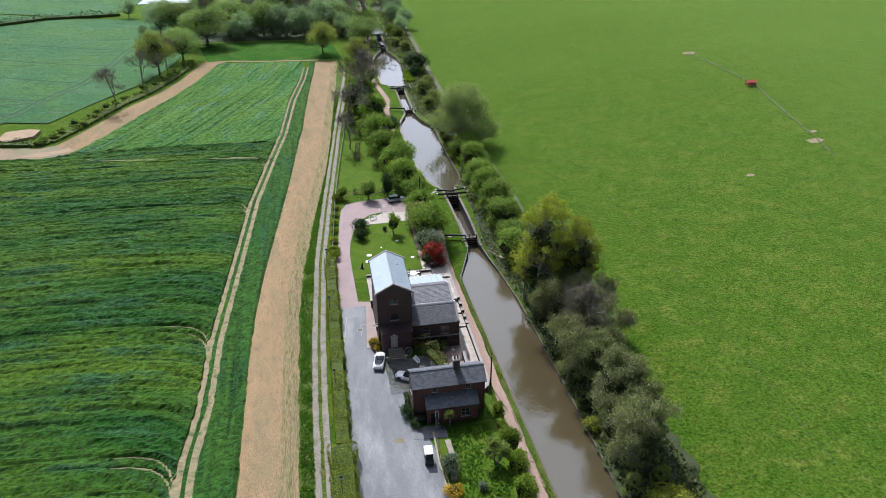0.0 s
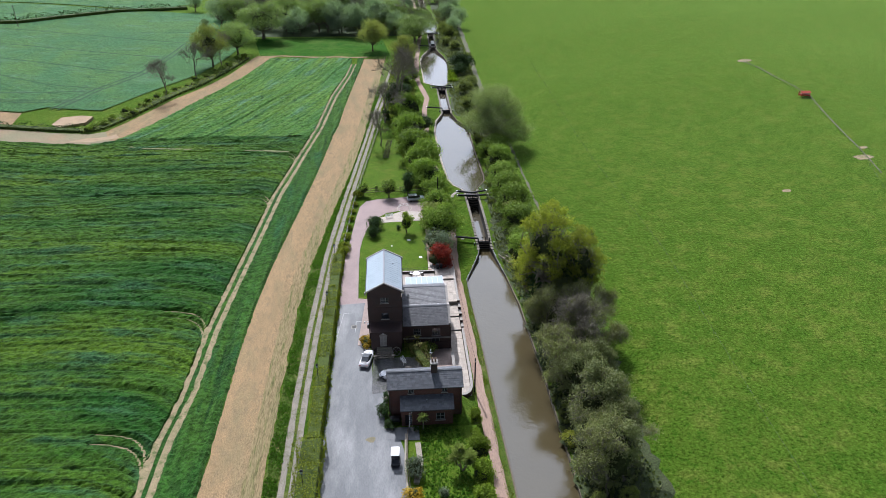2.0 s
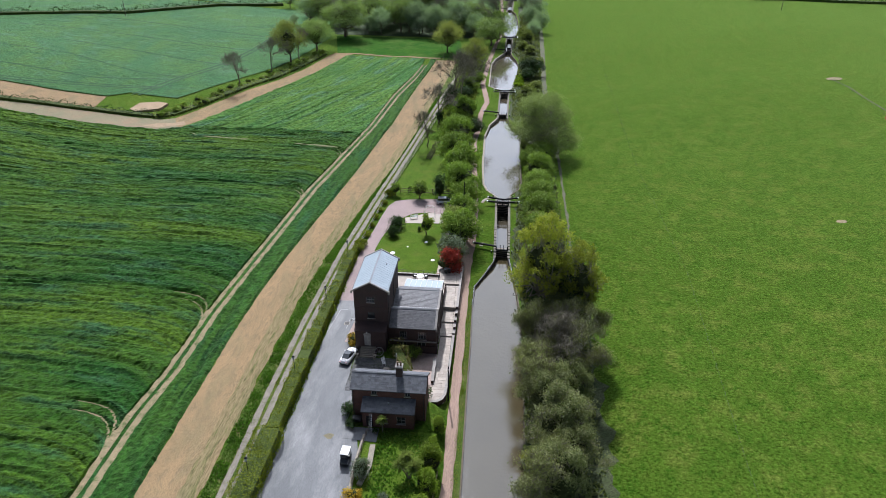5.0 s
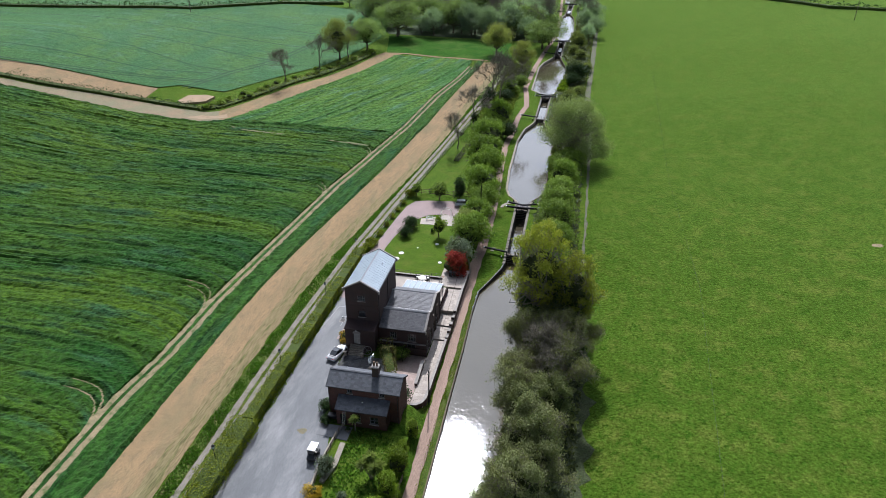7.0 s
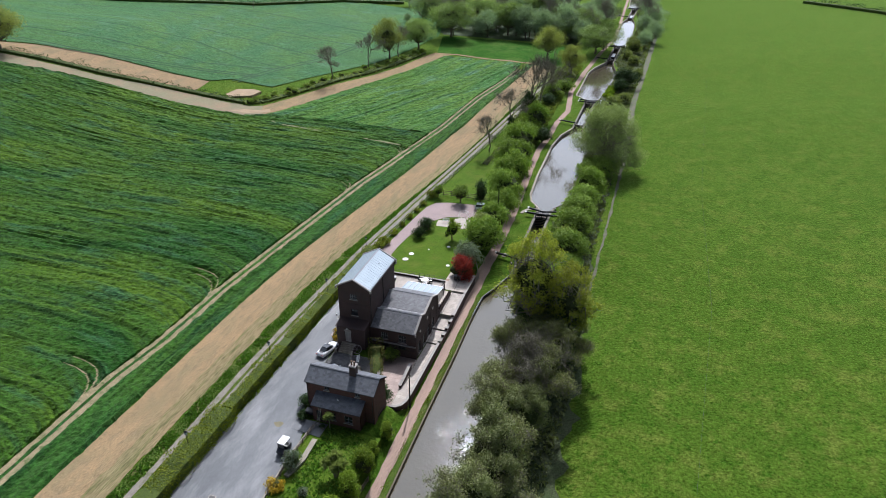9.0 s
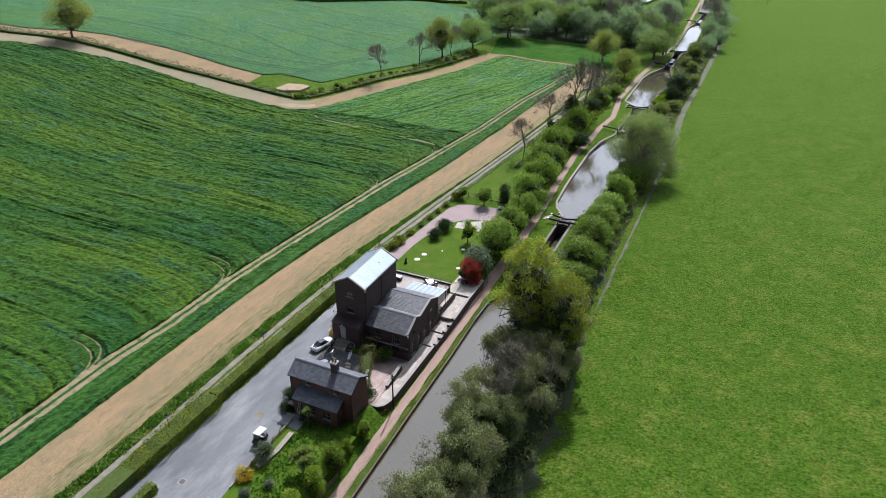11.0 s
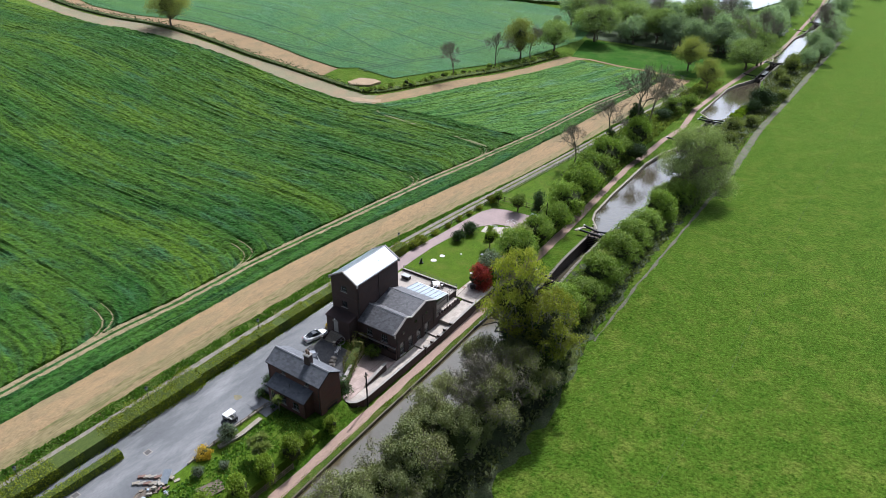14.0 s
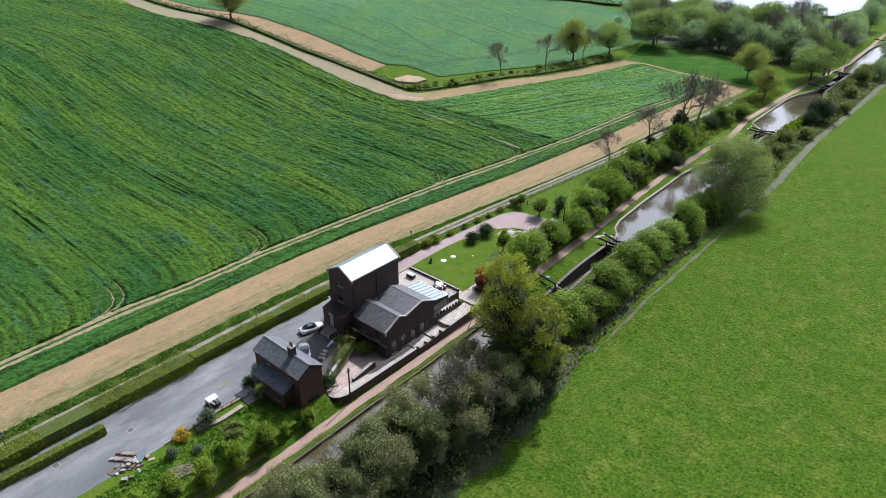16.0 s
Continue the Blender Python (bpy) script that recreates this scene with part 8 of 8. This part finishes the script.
for i in range(9):
    k = (i + 1) / 10
    part("rung", tubes(((-0.2, -0.6 + 1.22 * k, 0.05 + 2.85 * k), (0.2, -0.6 + 1.22 * k, 0.05 + 2.85 * k), 0.018, 0.018), n=5), CHROME, ladder)
quad = thing("covered_trailer", (10.9, 78.8, 0.05), "dark covered garden trailer by the cottage", "trailer")
part("cover", boxed(-0.75, -0.55, 0.35, 0.75, 0.55, 0.95, bevel=0.14), BLACK_METAL, quad)
for s in (-1, 1):
    w = part("wheel", tubes(((s * 0.62, 0, 0.28), (s * 0.8, 0, 0.28), 0.28, 0.28), n=12), RUBBER, quad)
    part("hub", tubes(((s * 0.8, 0, 0.28), (s * 0.82, 0, 0.28), 0.12, 0.12), n=8), CHROME, w)
part("drawbar", tubes(((0, 0.5, 0.35), (0, 1.2, 0.3), 0.03, 0.03), n=6), BLACK_METAL, quad)

# heap of salvaged stone, boards and sheets at the drive's end
rng = random.Random(14)
SALVAGE = [material("salvage_brick", (0.22, 0.13, 0.10), (0.17, 0.11, 0.09), 0.4, 0.06, 0.9, 0.2), STONE, CONCRETE, plain("grey_sheet", (0.34, 0.38, 0.42), 0.4, 0.4), TIMBER]
for i in range(5):
    for j in range(2):
        c = part("stone_block", boxed(-0.22, -0.5, 0, 0.22, 0.5, 0.28, bevel=0.03), SALVAGE[(i + j) % 3])
        c.matrix_basis = pose(9.4 + i * 0.62 + j * 0.4, 56.9 + i * 0.42 - j * 1.15, 0.05, 0, 0, -38 + rng.uniform(-6, 6))
        tagged(c, "salvaged stone block laid in a row", "stone block", "salvage heap")
for i in range(26):
    w, d, h = rng.uniform(0.15, 0.55), rng.uniform(0.2, 0.9), rng.uniform(0.12, 0.35)
    c = part("rubble_piece", boxed(-w / 2, -d / 2, 0, w / 2, d / 2, h, bevel=0.02), SALVAGE[i % 5])
    c.matrix_basis = pose(13.0 + rng.uniform(-1.6, 1.9), 57.0 + rng.uniform(-2.4, 2.6), 0.03 + rng.uniform(0, 0.3) * (i % 2), rng.uniform(-8, 8), rng.uniform(-8, 8), rng.uniform(0, 360))
    tagged(c, "piece of rubble in a salvage heap", "rubble", "salvage heap")
sheet = part("metal_sheet", boxed(-0.6, -1.1, 0, 0.6, 1.1, 0.03), SALVAGE[3])
sheet.matrix_basis = pose(12.4, 58.6, 0.55, 14, -10, 30)
tagged(sheet, "loose grey metal sheet on the heap", "metal sheet", "salvage heap")
for k in range(3):
    pal = thing("pallet", (12.0 + k * 0.4, 54.6 + k * 0.9, 0.04 + 0.0 * k), "weathered timber pallet of salvaged stone", "pallet", "salvage heap", 20 + 14 * k)
    for i in range(6):
        part("slat", boxed(-0.6, -0.5 + i * 0.18, 0.1, 0.6, -0.38 + i * 0.18, 0.13), TIMBER, pal)
    for x in (-0.55, 0, 0.5):
        part("bearer", boxed(x, -0.5, 0, x + 0.08, 0.52, 0.1), TIMBER, pal)

# painted parking lines, drain covers and stains on the asphalt
LINE = plain("worn_road_paint", (0.42, 0.42, 0.41), 0.8)
for x0, y0, x1, y1 in ((0.8, 100.4, 1.7, 108.4), (1.7, 108.4, 3.0, 108.5), (4.0, 102.2, 4.1, 105.6), (4.1, 105.6, 5.6, 105.7)):
    bm = bmesh.new()
    beam(bm, (x0, y0, 0.05), (x1, y1, 0.05), 0.09, 0.09, 0.006)
    tagged(part("parking_line", bm, LINE), "worn white parking line", "road marking", "parking lines", "structure")
IRON_COVER = plain("rusted_iron_cover", (0.11, 0.105, 0.10), 0.85, 0.0, 0.2)
for x, y in ((6.0, 60.2), (3.8, 104.0), (4.9, 50.0)):
    d = thing("drain_cover", (x, y, 0.05), "dark iron drain cover in the asphalt", "drain cover", "drain covers")
    part("plate", boxed(-0.4, -0.4, 0, 0.4, 0.4, 0.012), IRON_COVER, d)
    part("surround", boxed(-0.5, -0.5, 0, 0.5, 0.5, 0.006), CONCRETE, d)
slab("stain", [(7.4 + (0.55 + 0.2 * (a % 3)) * math.cos(a * 0.63), 75.4 + 0.6 * math.sin(a * 0.63)) for a in range(10)], 0.03, 0.056, material("rusty_stain", (0.2, 0.17, 0.10), (0.16, 0.15, 0.1), 0.4, 0.1, 0.9, 0.2, 0.3), "small mossy stain on the asphalt")

# things in the pasture
feeder = thing("livestock_feeder", (142.8, 209.0, height(142.8, 209.0)), "red metal hay feeder in the pasture", "feeder")
RED = plain("red_paint", (0.45, 0.06, 0.03), 0.5)
for x in (-1.3, 1.3):
    for y in (-0.8, 0.8):
        part("leg", boxed(x - 0.06, y - 0.06, 0, x + 0.06, y + 0.06, 1.5), RED, feeder)
part("trough", prismed([(-0.9, 0.5), (0.9, 0.5), (1.0, 0.9), (-1.0, 0.9)], "x", -1.5, 1.5), RED, feeder)
part("roof", prismed([(-1.1, 1.4), (0, 1.9), (1.1, 1.4), (0, 1.8)], "x", -1.6, 1.6), RED, feeder)
for x, y, r in ((106.3, 147.5, 1.1), (143, 252, 2.6), (132.6, 160.2, 2.3), (136, 166, 1.2)):
    pts = [(x + r * (1 + 0.3 * noise.noise((k, x, 0))) * math.cos(k * 0.45), y + 0.7 * r * (1 + 0.3 * noise.noise((k, y, 3))) * math.sin(k * 0.45)) for k in range(14)]
    verts = [(px, py, height(px, py) + 0.04) for px, py in pts]
    tagged(mesh("bare_patch", verts, [tuple(range(14))], RUT), "bare trodden soil patch in the pasture", "ground", "", "structure")

# rough growth
LEAF_ROUGH = leafy("rough_grass_blades", (0.055, 0.125, 0.018), (0.13, 0.215, 0.04), 0.35)
tufts("verge_growth", [(y, x + 0.2) for y, x in STUB_R], [(y, x - 1.25) for y, x in LANE], 20, 250, 16000, 0.24, LEAF_ROUGH, "nettles and rough grass along the lane", 51)
tufts("track_growth", [(y, x - 0.28) for y, x in LANE], [(y, x + 0.28) for y, x in LANE], 20, 260, 1500, 0.16, LEAF_HEDGE, "grass between the wheel tracks", 52)
tufts("hedge_foot_growth", [(20, 0.2), (128, 0.35)], [(20, 0.7), (128, 0.9)], 20, 128, 1200, 0.22, LEAF_LIME, "weeds at the hedge foot", 53)
tufts("bank_growth", [(-20, 36.2), (112, 36), (134, 34), (165, 35), (180, 37.6), (215, 35.4), (226, 32.6), (254, 32.6), (297, 35.5), (312, 32.6), (338, 33), (356, 36), (420, 35)], [(-20, 47.5), (112, 47.5), (124, 45.3), (150, 45), (255, 43.4), (301, 44.4), (420, 45)], 30, 400, 17000, 0.42, LEAF_BANK, "rank growth along the offside bank", 54)
tufts("garden_growth", [(40, 14.6), (78, 14.6)], [(40, 22.6), (78, 23)], 42, 77, 5000, 0.26, LEAF_ROUGH, "long grass in the cottage garden", 55)
tufts("towpath_growth", [(40, 26.1), (122, 25.2)], [(40, 27.1), (122, 26.0)], 40, 122, 2600, 0.13, LEAF_HEDGE, "grass along the canal edge", 56)
tufts("reeds", [(258, 33.5), (274, 34.6)], [(258, 36), (274, 37.2)], 260, 273, 700, 0.8, LEAF_LIME, "bright green reeds in the pound", 57)
tufts("wood_growth", [(160, 17), (200, 13), (225, 8), (262, 11), (300, 13)], [(160, 22), (200, 20), (225, 20), (262, 19.8), (300, 20.6)], 165, 300, 6000, 0.6, LEAF_OLIVE, "undergrowth beside the towpath", 58)

# north garden: shed, heather bed, and a ring of pale setts in the gravel
shed = thing("garden_shed", (13.4, 209.5, height(13.4, 209.5)), "small timber shed with a pale sheet roof", "shed", "", 20)
part("wall_panel", boxed(-1.3, -1.0, -0.1, 1.3, 1.0, 1.9, bevel=0.02), TIMBER, shed)
part("roof", prismed([(-1.2, 1.88), (0.0, 2.5), (1.2, 1.88), (1.2, 1.96), (0.0, 2.6), (-1.2, 1.96)], "x", -1.5, 1.5), LEAD, shed, "pale grey sheet roof")
part("door", boxed(-0.4, -1.05, 0.0, 0.4, -1.0, 1.75, bevel=0.01), BLACK_TIMBER, shed)
LEAF_HEATHER = leafy("heather_leaves", (0.10, 0.105, 0.085), (0.16, 0.15, 0.13), 0.3)
tufts("heather_bed", [(186, 8.8), (200, 9.8)], [(186, 10.2), (200, 11.4)], 186, 200, 260, 0.3, LEAF_HEATHER, "dim grey heather bed on the grass", 59, 0.1)
ring = tagged(new("sett_ring"), "ring of pale setts set in the gravel drive", "paving", "", "structure")
sett = bpy.data.meshes.new("sett")
bm = boxed(-0.12, -0.2, 0, 0.12, 0.2, 0.03, bevel=0.01)
bm.to_mesh(sett)
bm.free()
sett.materials.append(PALE_PAVING)
for i in range(30):
    a = 2 * math.pi * i / 30
    ob = new("sett", sett)
    ob.parent = ring
    ob.matrix_basis = pose(14.0 + 1.75 * math.cos(a), 152.9 + 1.75 * math.sin(a), 0.05, 0, 0, math.degrees(a))
